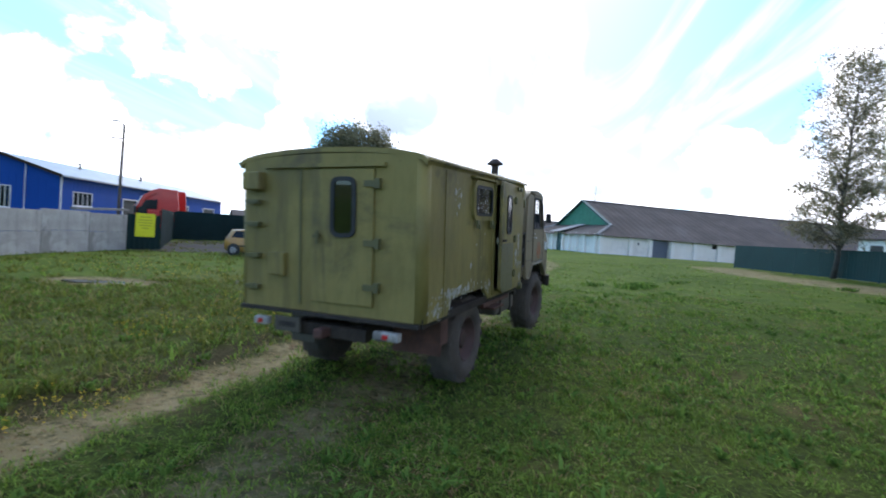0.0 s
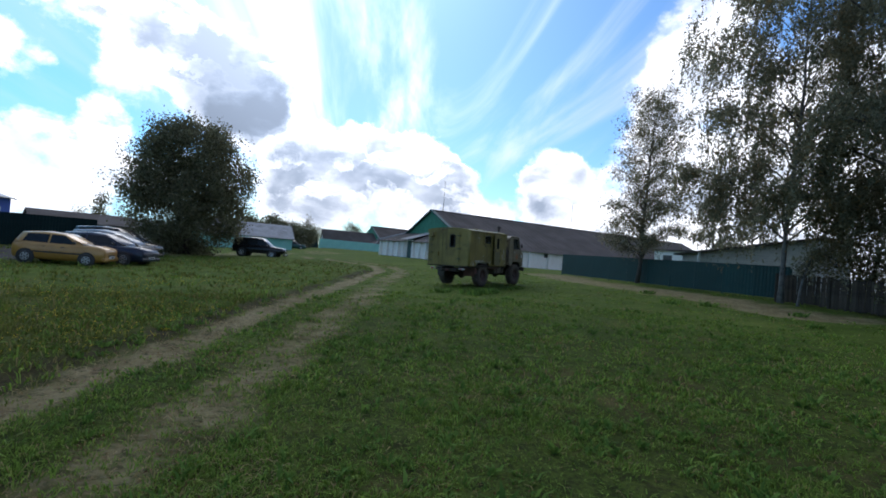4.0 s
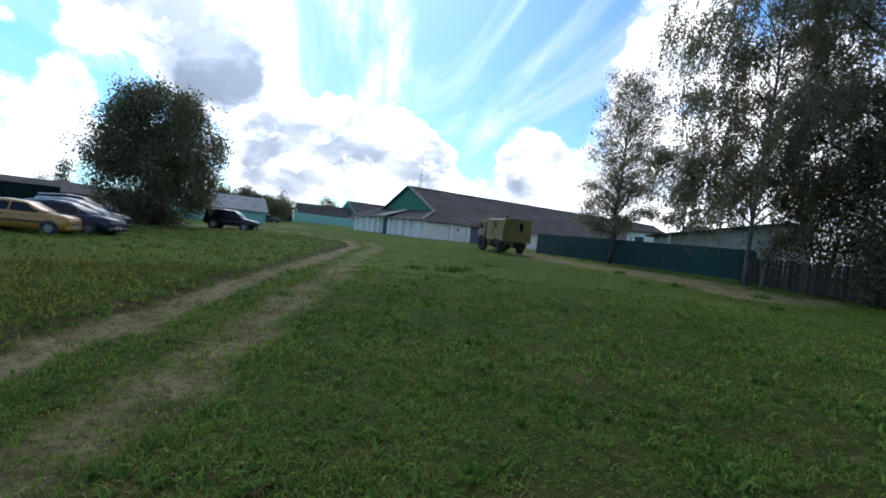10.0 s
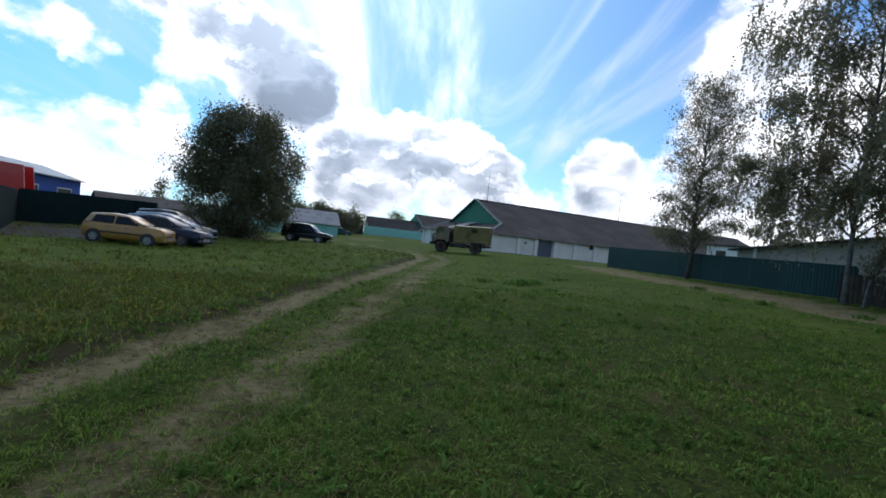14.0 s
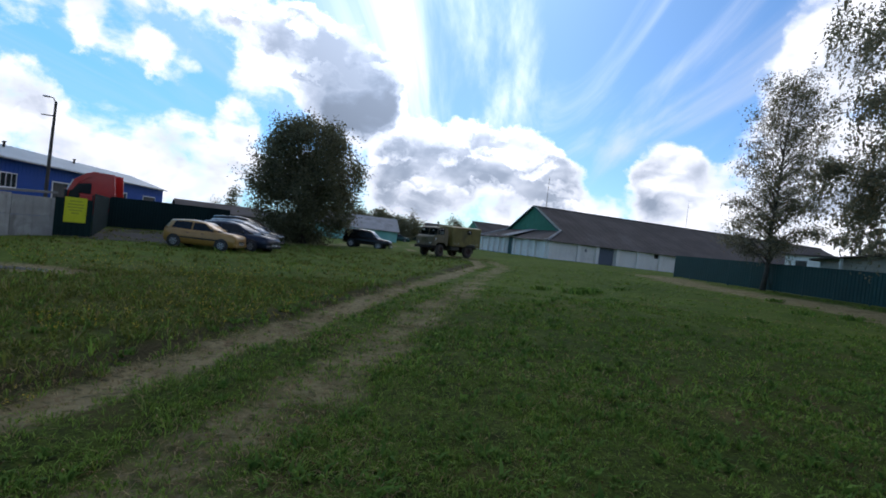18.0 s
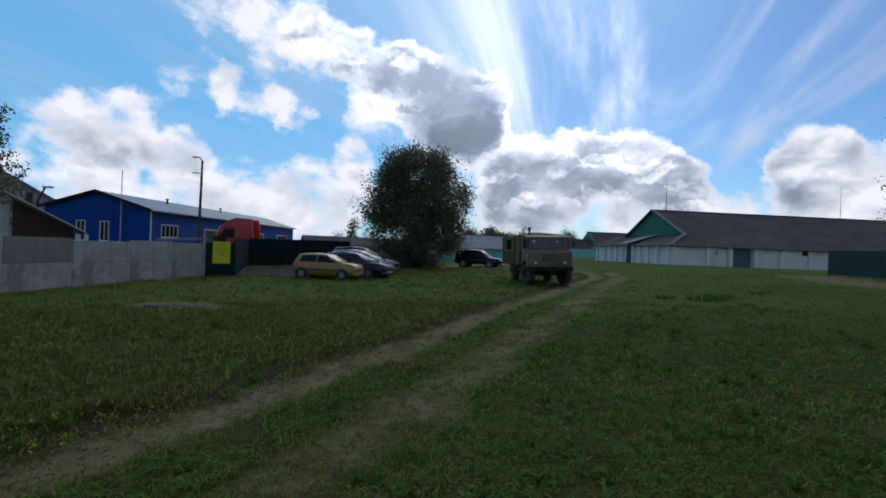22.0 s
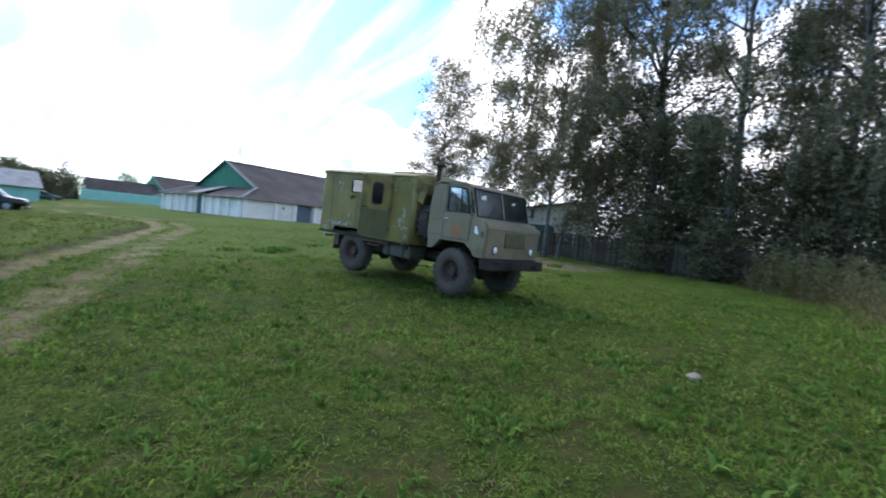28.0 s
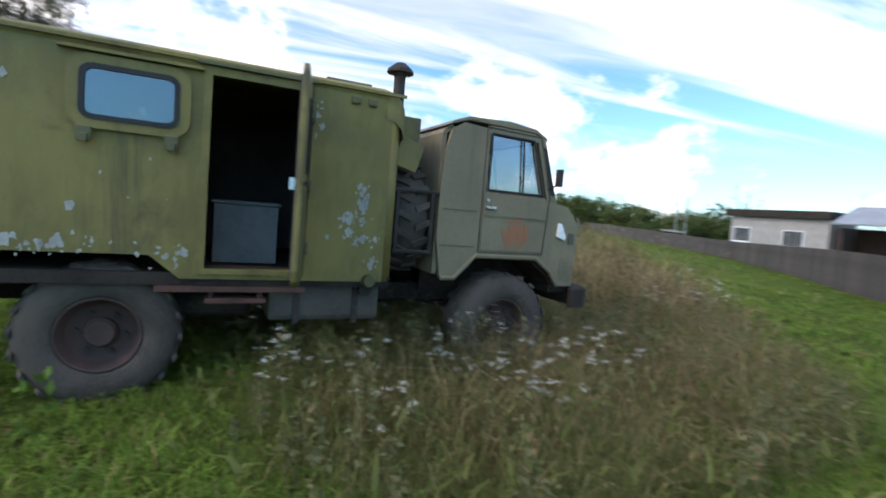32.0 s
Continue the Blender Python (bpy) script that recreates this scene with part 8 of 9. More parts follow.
birch("weeping_birch", 24.3, 9.6, 20.5, 5.6, 0.26, 40000, 0.125, "tall dark-trunked birch with heavy arching limbs", seed=12, bark="bark", even=0.3, crown_from=0.20, limbs=26, hang=(0.4, 1.8), steep=1.0, widths=(0.9, 1.0, 1.0, 0.95, 0.8, 0.5))
birch("weeping_birch", 23.6, 6.2, 19.5, 4.6, 0.2, 34000, 0.140, "tall weeping birch in the middle of the grove", seed=13, crown_from=0.22, limbs=24, hang=(0.5, 2.2))
birch("weeping_birch", 24.6, 2.4, 19.0, 4.2, 0.2, 46000, 0.145, "tall weeping birch with long hanging strands", seed=14, crown_from=0.18, limbs=24, hang=(0.8, 3.4), cloud=0.22)
birch("weeping_birch", 26.4, 1.2, 17.5, 3.6, 0.2, 46000, 0.145, "weeping birch at the end of the grove", seed=15, crown_from=0.12, limbs=24, hang=(1.0, 3.8), cloud=0.15, sweep=0.04)
tree("birch_sapling", 24.2, 14.3, 2.6, 0.7, 0.05, "birch_bark", "leaf_birch", 500, 0.11, "thin leaning birch stem beside the fence", "tree", style="airy", seed=7, crown_from=0.5, lean=(0.1, -0.5))
# undergrowth, its leaf colour darkened for the shade of the grove
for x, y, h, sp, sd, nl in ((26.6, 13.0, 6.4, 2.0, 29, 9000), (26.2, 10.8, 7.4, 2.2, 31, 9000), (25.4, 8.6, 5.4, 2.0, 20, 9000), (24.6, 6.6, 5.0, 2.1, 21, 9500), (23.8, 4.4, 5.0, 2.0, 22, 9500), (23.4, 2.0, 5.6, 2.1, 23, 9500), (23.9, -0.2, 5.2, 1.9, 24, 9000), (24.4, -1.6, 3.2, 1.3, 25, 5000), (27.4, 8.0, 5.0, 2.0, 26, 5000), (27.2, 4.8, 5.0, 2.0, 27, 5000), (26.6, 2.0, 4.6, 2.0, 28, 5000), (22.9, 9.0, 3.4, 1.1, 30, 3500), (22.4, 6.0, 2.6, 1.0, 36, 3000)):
    tree("elder_bush", x, y, h, sp, 0.08, "bark", "leaf_shade", int(nl * 0.85), 0.145, "dark dense bush growing under the birches", "bush", "undergrowth", style="round", seed=sd, crown_from=0.05, stems=4)
tree("maple_tree", 25.0, 8.8, 10.0, 2.6, 0.16, "bark", "leaf_shade", 14000, 0.15, "dense dark tree among the birches", "tree", style="round", seed=33, crown_from=0.1, stems=2)
birch("field_birch", 53.0, 41.0, 10.5, 3.4, 0.2, 11000, 0.20, "pale mid-distance birch behind the sheds", "yard trees", seed=32, crown_from=0.1, limbs=18, hang=(0.3, 1.2))
birch("field_birch", 48.0, 33.0, 9.0, 3.0, 0.18, 9000, 0.18, "pale birch behind the block shed", "yard trees", seed=34, crown_from=0.12, limbs=18, hang=(0.3, 1.4))


def far_wood(pts, leaf, label, seed, fine=0.075):
    """A line of distant trees as one mass of leaf clumps over short stems."""
    rng = np.random.default_rng(seed)
    out = []
    for x, y, h, w, n in pts:
        k = 16
        cz = rng.uniform(0.06, 1.0, k) * h
        ca = rng.uniform(0, 6.283, k)
        cr = w * 0.5 * rng.uniform(0.1, 0.8, k) * np.sqrt(np.clip(1.15 - cz / h, 0.1, 1))
        c = np.stack([x + cr * np.cos(ca), y + cr * np.sin(ca), gh(x, y) + cz * 0.86], -1)
        pick = rng.integers(0, k, n)
        out.append(leaf_quads(rng, c[pick] + rng.normal(0, 1, (n, 3)) * np.array([w * 0.085, w * 0.085, h * 0.08]), h * fine, 0.3))
    tagged(loose_mesh("far_wood", np.concatenate(out), ((0, 1, 2, 3),), leaf), label, "trees", kind="stuff")


rw = random.Random(5)
far_wood([(x, 106 + rw.uniform(-4, 4), rw.uniform(5.8, 7.6), 7, 4200) for x in (0, 4, 6.5, 9.0, 11.5, 14.0, 17.0)], "leaf_bush", "dark trees behind the turquoise shed", 41, 0.045)
far_wood([(20 + i * 3.2, 172 + rw.uniform(-8, 8), rw.uniform(6, 10), 8, 1000) for i in range(9)] + [(54, 175, 10, 9, 1000), (60, 175, 9, 8, 1000)], "leaf_bush", "distant trees behind the stores", 42, 0.05)
far_wood([(-16.5, 92, 7.5, 5, 1400), (-20.0, 95, 5.0, 5, 800), (-60, 60, 9, 8, 900), (-46, 40.5, 10, 6, 1000)], "leaf_bush", "distant trees beyond the yard", 43, 0.045)
tree("yard_bush", 48.0, -13.9, 5.7, 3.0, 0.12, "bark", "leaf_bush", 9000, 0.24, "dark spreading bush before the white store", "bush", style="round", seed=51, crown_from=0.05, stems=4)
tree("yard_bush", 51.0, -17.4, 2.6, 1.7, 0.08, "bark", "leaf_shrub", 3000, 0.2, "low green bush against the white store", "bush", style="round", seed=55, crown_from=0.05, stems=3)
tree("yard_tree", 103.2, -21.1, 8.8, 3.6, 0.16, "bark", "leaf_pale", 5500, 0.36, "pale yellowish tree behind the stores", "tree", "yard trees", style="round", seed=52, crown_from=0.12, stems=3)
for x, y, h, w, sd in ((74.7, -29.4, 8.6, 1.9, 53), (73.2, -33.0, 8.8, 2.0, 54)):
    birch("yard_birch", x, y, h, w, 0.14, 9000, 0.26, "pale rounded birch behind the white store", "yard trees", seed=sd, crown_from=0.2, limbs=34, hang=(0.3, 0.9), cloud=0.7, even=0.8, puff=2.4, leaf="leaf_pale")
blue_van()
pts = []
for i in range(46):
    a = 126 + i * 0.82
    r = rw.uniform(95, 125) - (a - 126) * 0.9
    pts.append((r * math.sin(radians(a)), r * math.cos(radians(a)), rw.uniform(2.5, 4.6), 6.5, 900))
far_wood([(rr * math.sin(radians(aa)), rr * math.cos(radians(aa)), rw.uniform(1.9, 2.8), 6, 1100) for aa, rr in [(113 + 0.85 * i, rw.uniform(84, 92)) for i in range(24)]], "leaf_shrub", "low green thicket past the far end of the field", 60)
far_wood([(rr * math.sin(radians(aa)), rr * math.cos(radians(aa)), rw.uniform(2.7, 4.0) + 1.0 * (aa < 146), 5.0, 2000) for aa, rr in [(140.5 + 1.25 * i, rw.uniform(60, 70)) for i in range(15)]], "leaf_shrub", "dense olive-green thicket behind the paling fence", 63, 0.07)
far_wood(pts[:20], "leaf_shrub", "bright green thicket along the far edge of the field", 61)
far_wood(pts[20:], "leaf_far", "green thicket behind the paling fence", 62)
tree("bare_tree", 20.1, -55.0, 7.4, 2.6, 0.1, "bark", "leaf_birch", 420, 0.12, "half-bare tree above the pale shed", "tree", style="airy", seed=71, crown_from=0.2, stems=3)
tree("bare_tree", 9.7, -52.0, 6.6, 2.2, 0.1, "bark", "leaf_birch", 500, 0.12, "half-bare tree behind the hut", "tree", style="airy", seed=72, crown_from=0.2, stems=3)
tree("far_tree", -28.5, 31.0, 10.0, 2.6, 0.18, "bark", "leaf_bush", 3500, 0.2, "dark tree beyond the lean-to", "tree", style="airy", seed=73, crown_from=0.2)


# ---- the uncut field ----
def make_field():
    rng = np.random.default_rng(9)
    stems, herbs, heads, yellow, dock = [], [], [], [], []
    leafy, plumes = [], []
    for n, r0, r1, h0, w0 in ((56000, 1.3, 9.0, 0.66, 0.0026), (40000, 8.5, 22.0, 1.0, 0.007), (30000, 20.0, 70.0, 1.1, 0.020)):
        x, y = scatter_ring(rng, n, r0, r1, 72, 188, 0.72)
        f = tall_field(x, y)
        keep = rng.uniform(0, 1, n) < f * (0.22 + 1.4 * smooth01(0.30, 0.72, vnoise(x, y, 1.1, 13)))
        x, y, f = x[keep], y[keep], f[keep]
        h = h0 * rng.uniform(0.35, 1.2, len(x)) * (0.40 + 0.65 * f) * (0.40 + 1.1 * vnoise(x, y, 1.6, 14))
        green = rng.uniform(0, 1, len(x)) < 1.02 - 1.25 * vnoise(x, y, 2.0, 15) + 0.45 * (1 - smooth01(0.45, 1.0, f)) + 0.40 * (1 - smooth01(3.0, 6.5, np.hypot(x, y)))
        pick = rng.uniform(0, 1, len(x)) < 0.38
        x, y, h, green = x[pick], y[pick], h[pick], green[pick]
        v = tufts(rng, x, y, h, w0 * rng.uniform(0.7, 1.4, len(x)), 5, 0.06 + w0 * 9)
        green = np.repeat(green, 5)
        stems.append(v[~green])
        herbs.append(v[green])
        if r0 < 20:
            # loose seed plumes on the dry stems
            tips = v[~green][:, 4, :]
            tips = tips[rng.uniform(0, 1, len(tips)) < 0.22]
            q = np.repeat(tips, 5, 0) + rng.normal(0, 1, (len(tips) * 5, 3)) * np.array([0.016, 0.016, 0.05])
            plumes.append(leaf_quads(rng, q, 0.030 if r0 < 5 else 0.05, 0.3, 0.16))
    # bushy grey-green weeds: upright stems with many small leaves
    for n, r0, r1, h0, size, count in ((1500, 2.6, 10.0, 0.72, 0.050, 60), (1500, 9.0, 24.0, 1.0, 0.085, 34), (900, 22.0, 60.0, 1.15, 0.19, 22)):
        x, y = scatter_ring(rng, n, r0, r1, 72, 182, 0.72)
        f = tall_field(x, y)
        keep = rng.uniform(0, 1, n) < smooth01(0.15, 0.6, f) * (0.12 + 0.85 * smooth01(0.40, 0.66, 1 - vnoise(x, y, 1.9, 15)))
        x, y, f = x[keep], y[keep], f[keep]
        h = h0 * rng.uniform(0.5, 1.15, len(x)) * (0.5 + 0.5 * f)
        stems.append(blades(rng, x, y, h, np.full(len(x), 0.004 + size * 0.03), rng.uniform(0.05, 0.25, len(x))))
        k = rng.uniform(0.06, 1.0, (len(x), count))
        wide = (0.07 + 0.16 * (1 - k)) * h[:, None]
        a = rng.uniform(0, 6.283, (len(x), count))
        q = np.stack([x[:, None] + np.cos(a) * wide * rng.uniform(0.2, 1, a.shape), y[:, None] + np.sin(a) * wide * rng.uniform(0.2, 1, a.shape), (gz(x, y) - 0.03)[:, None] + k * h[:, None]], -1)
        leafy.append(leaf_quads(rng, q.reshape(-1, 3), size, 0.2, 0.24))
    # shoulder-high brush where the field meets the fence and along its northern edge
    x, y = np.concatenate([rng.normal(20.6, 1.3, 110), rng.uniform(14, 30, 150)]), np.concatenate([rng.normal(2.6, 1.2, 110), rng.uniform(-6, 1.5, 150)])
    k = tall_field(x, y) > 0.3
    x, y = x[k], y[k]
    h = rng.uniform(0.9, 1.7, len(x))
    stems.append(blades(rng, x, y, h, np.full(len(x), 0.008), rng.uniform(0.05, 0.3, len(x))))
    k = rng.uniform(0.05, 1.0, (len(x), 70))
    a = rng.uniform(0, 6.283, k.shape)
    wide = (0.12 + 0.20 * (1 - k)) * h[:, None] * rng.uniform(0.2, 1, k.shape)
    q = np.stack([x[:, None] + np.cos(a) * wide, y[:, None] + np.sin(a) * wide, (gz(x, y) - 0.03)[:, None] + k * h[:, None]], -1)
    leafy.append(leaf_quads(rng, q.reshape(-1, 3), 0.10, 0.2, 0.24))
    # leafy undergrowth
    x, y = scatter_ring(rng, 16000, 1.3, 24.0, 72, 188, 0.75)
    k = rng.uniform(0, 1, len(x)) < tall_field(x, y) * 0.9
    x, y = x[k], y[k]
    z = gz(x, y) + rng.uniform(0.0, 0.34, len(x))
    herbs.append(blades(rng, x, y, rng.uniform(0.07, 0.2, len(x)), rng.uniform(0.008, 0.024, len(x)), rng.uniform(0.6, 1.3, len(x)), z))
    # yarrow: flat white heads on stalks
    cx, cy = scatter_ring(rng, 120, 2.8, 13.0, 86, 172, 0.8)
    k = (tall_field(cx, cy) > 0.45) & (patchy(cx, cy, 1.7, 3.3) > 0.38)
    cx, cy = cx[k], cy[k]
    px, py = np.repeat(cx, 8) + rng.normal(0, 0.13, len(cx) * 8), np.repeat(cy, 8) + rng.normal(0, 0.13, len(cy) * 8)
    hz = rng.uniform(0.46, 0.70, len(px)) * np.where(np.hypot(px, py) < 4.5, 0.8, 1.0)
    herbs.append(blades(rng, px, py, hz + 0.02, np.full(len(px), 0.0035), np.full(len(px), 0.04)))
    q = np.repeat(np.stack([px, py, gz(px, py) - 0.03 + hz], -1), 18, 0)
    q[:, :2] += rng.normal(0, 0.020, (len(q), 2))
    q[:, 2] += rng.normal(0, 0.007, len(q))
    heads.append(leaf_quads(rng, q, 0.016))
    # lush nettles where the lawn meets the field
    nx, ny = rng.normal(7.6, 1.1, 260), rng.normal(-1.2, 0.55, 260)
    nh = rng.uniform(0.25, 0.55, 260)
    k = rng.uniform(0.1, 1.0, (260, 16))
    a = rng.uniform(0, 6.283, k.shape)
    q = np.stack([nx[:, None] + 0.08 * np.cos(a), ny[:, None] + 0.08 * np.sin(a), (gz(nx, ny) - 0.02)[:, None] + k * nh[:, None]], -1)
    nettle = leaf_quads(rng, q.reshape(-1, 3), 0.085, 0.2, 0.28)
    tagged(loose_mesh("nettle_patch", nettle, ((0, 1, 2, 3),), "weed_leaf"), "lush green nettles at the edge of the uncut field", "plants", kind="stuff")
    # yellow flowers and brown dock
    fx, fy = scatter_ring(rng, 90, 3.0, 14.0, 88, 165, 0.8)
    k = (tall_field(fx, fy) > 0.5) & (patchy(fx, fy, 2.0, 9.0) > 0.6)
    q = np.repeat(np.stack([fx[k], fy[k], gz(fx[k], fy[k]) + rng.uniform(0.35, 0.6, k.sum())], -1), 14, 0)
    yellow.append(leaf_quads(rng, q + rng.normal(0, 0.035, q.shape), 0.02))
    for x, y in ((5.4, -3.0), (7.6, -3.8), (8.2, -4.4), (6.4, -4.6), (7.0, -5.6), (9.8, -6.2), (5.8, -5.8), (8.8, -7.4), (11.5, -6.0), (12.0, -9.0), (10.4, -4.2), (6.6, -2.4)):
        for s in range(2):
            x2, y2 = x + rng.normal(0, 0.15), y + rng.normal(0, 0.15)
            hh = rng.uniform(0.75, 1.15)
            tz = rng.uniform(0.55, 1.0, 150) * hh
            q = np.stack([x2 + (tz - 0.3) * rng.normal(0.0, 0.3), np.full(150, y2), gh(x2, y2) + tz], -1)
            dock.append(leaf_quads(rng, q + rng.normal(0, 0.022, q.shape), 0.035))
            stems.append(blades(rng, np.array([x2]), np.array([y2]), np.array([hh]), np.array([0.006]), np.array([0.1])))
    for name, vs, faces, mat, label, cat in (("tall_grass", stems, BLADE, "dry_blade", "tall dry straw-coloured grass", "grass"), ("field_herbs", herbs, BLADE, "tall_green", "tall green herbs among the dry grass", "plants"),
                                             ("yarrow_heads", heads, ((0, 1, 2, 3),), "petal", "flat white yarrow flower heads", "flowers"), ("yellow_flowers", yellow, ((0, 1, 2, 3),), "petal_yellow", "small yellow flowers in the field", "flowers"),
                                             ("seed_plumes", plumes, ((0, 1, 2, 3),), "dry_blade", "pale feathery seed heads on the dry grass", "grass"), ("weed_bushes", leafy, ((0, 1, 2, 3),), "mugwort", "bushy grey-green weeds in the uncut field", "plants"),
                                             ("dock_stalks", dock, ((0, 1, 2, 3),), "dock_seed", "dark brown seeded dock stalks", "plants")):
        tagged(loose_mesh(name, np.concatenate(vs), faces, mat), label, cat, kind="stuff")


make_field()


def meadow_extras():
    rng = np.random.default_rng(12)
    # yellow specks in the west meadow
    x, y = scatter_ring(rng, 4000, 4.5, 22.0, -56, 8, 0.8)
    k = (patchy(x, y, 2.3, 4.0) > 0.52) & (x < -1.5 + (y - 8) * 0.35)
    q = np.repeat(np.stack([x[k], y[k], gz(x[k], y[k]) + rng.uniform(0.08, 0.16, k.sum())], -1), 5, 0)
    tagged(loose_mesh("meadow_flowers", leaf_quads(rng, q + rng.normal(0, 0.012, q.shape), 0.019), ((0, 1, 2, 3),), "petal_yellow"), "tiny yellow flowers in the west meadow", "flowers", kind="stuff")
    # dock and burdock clumps on the lawn
    for x, y, s in ((8.9, 17.3, 1.0), (9.7, 17.9, 1.2), (8.0, 18.2, 0.8), (10.4, 18.4, 0.9), (9.1, 15.0, 0.6), (17.0, 15.0, 0.8), (18.2, 14.2, 0.9), (16.4, 9.2, 0.6), (19.5, 11.5, 0.7), (12.0, 12.0, 0.6), (20.4, 19.5, 0.8), (7.2, 13.0, 0.5), (13.0, 20.5, 0.7)):
        n = 42
        a = rng.uniform(0, 6.283, n)
        r = rng.uniform(0, 0.5 * s, n)
        px, py = x + r * np.cos(a), y + r * np.sin(a)
        v = blades(rng, px, py, rng.uniform(0.16, 0.34, n) * s, rng.uniform(0.035, 0.07, n) * s, rng.uniform(0.6, 1.2, n))
        tagged(loose_mesh("dock_clump", v, BLADE, "weed_leaf"), "clump of broad green dock leaves in the meadow", "plant", "dock clumps")
    # straw and litter on the worn earth
    x, y = scatter_ring(rng, 52000, 2.0, 19.0, -58, 60, 0.75)
    k = (bareness(x, y) > 0.35) | (patchy(x, y, 1.1, 8.0) > 0.80)
    x, y = x[k], y[k]
    tagged(loose_mesh("straw_litter", blades(rng, x, y, rng.uniform(0.02, 0.07, len(x)), rng.uniform(0.003, 0.007, len(x)), rng.uniform(1.2, 3.0, len(x)), gz(x, y) - 0.01 - 0.07 * bareness(x, y)), BLADE, "dry_blade"), "dry straw and litter on the worn ruts", "litter", kind="stuff")
    # fallen leaves and trodden clods between the tufts
    x, y = scatter_ring(rng, 15000, 1.8, 12.0, -50, 150, 0.75)
    k = (patchy(x, y, 0.7, 3.0) + 0.5 * patchy(x, y, 2.4, 7.0) > 0.78) & (tall_field(x, y) < 0.6)
    x, y = x[k], y[k]
    q = np.stack([x, y, gz(x, y) + rng.uniform(0.0, 0.05, len(x)) - 0.05 * bareness(x, y)], -1)
    tagged(loose_mesh("fallen_leaves", leaf_quads(rng, q, 0.024), ((0, 1, 2, 3),), "dead_leaf"), "small brown fallen leaves among the grass", "leaves", kind="stuff")
    # field stone, puddle
    bm = bmesh.new()
    bmesh.ops.create_icosphere(bm, subdivisions=3, radius=1.0)
    for v in bm.verts:
        v.co = Vector((v.co.x * 0.13, v.co.y * 0.09, v.co.z * 0.05)) * (1 + 0.25 * noise.noise(v.co * 1.7))
    st = link_mesh("field_stone", bm, "stone", True)
    st.matrix_basis = pose(7.1, 1.87, gh(7.1, 1.87) + 0.02, 0, 0, 20)
    tagged(st, "pale flat stone lying in the grass", "stone")
    bm = bmesh.new()
    vs = [bm.verts.new((0.9 * math.cos(a) * (1 + 0.2 * math.sin(3 * a)), 0.35 * math.sin(a) * (1 + 0.25 * math.cos(2 * a)), 0.0)) for a in np.linspace(0, 6.283, 29)[:-1]]
    bm.faces.new(vs)
    ret = bmesh.ops.extrude_face_region(bm, geom=list(bm.faces))
    bmesh.ops.translate(bm, vec=(0, 0, -0.05), verts=[v for v in ret["geom"] if isinstance(v, bmesh.types.BMVert)])
    pu = link_mesh("puddle", finish(bm), "puddle")
    pu.matrix_basis = pose(-7.8, 14.9, gh(-7.8, 14.9) - 0.05, 0, 0, 8)
    tagged(pu, "small still puddle in the west meadow", "puddle", kind="structure")


meadow_extras()

# ---- vehicles ----
def car_wheel(parent, x, y, r, side, mat="alloy"):
    w = part("wheel", lathe(((r * 0.62, -0.09), (r * 0.66, -0.10), (r * 0.95, -0.095), (r, -0.06), (r, 0.06), (r * 0.95, 0.095), (r * 0.66, 0.10), (r * 0.62, 0.09), (r * 0.62, -0.09)), 28), "plastic", parent, "", pose(x, y, r, 0, 0, 0 if side > 0 else 180), True)
    part("rim", lathe(((0.0, 0.075), (r * 0.16, 0.08), (r * 0.2, 0.06), (r * 0.5, 0.05), (r * 0.62, 0.085), (r * 0.64, 0.0), (0.0, -0.02)), 20), "hub_dark", w)
    part("rim_edge", lathe(((r * 0.56, 0.07), (r * 0.58, 0.100), (r * 0.63, 0.104), (r * 0.64, 0.07)), 24), mat, w, "", None, True)
    sp = bmesh.new()
    for k in range(6):
        before = len(sp.verts)
        box(sp, r * 0.12, r * 0.60, 0.075, 0.104, -r * 0.105, r * 0.105)
        sp.verts.ensure_lookup_table()
        m = pose(0, 0, 0, 0, 60 * k, 0)
        for v in sp.verts[before:]:
            v.co = m @ v.co
    part("spokes", sp, mat, w, "silver wheel spokes")


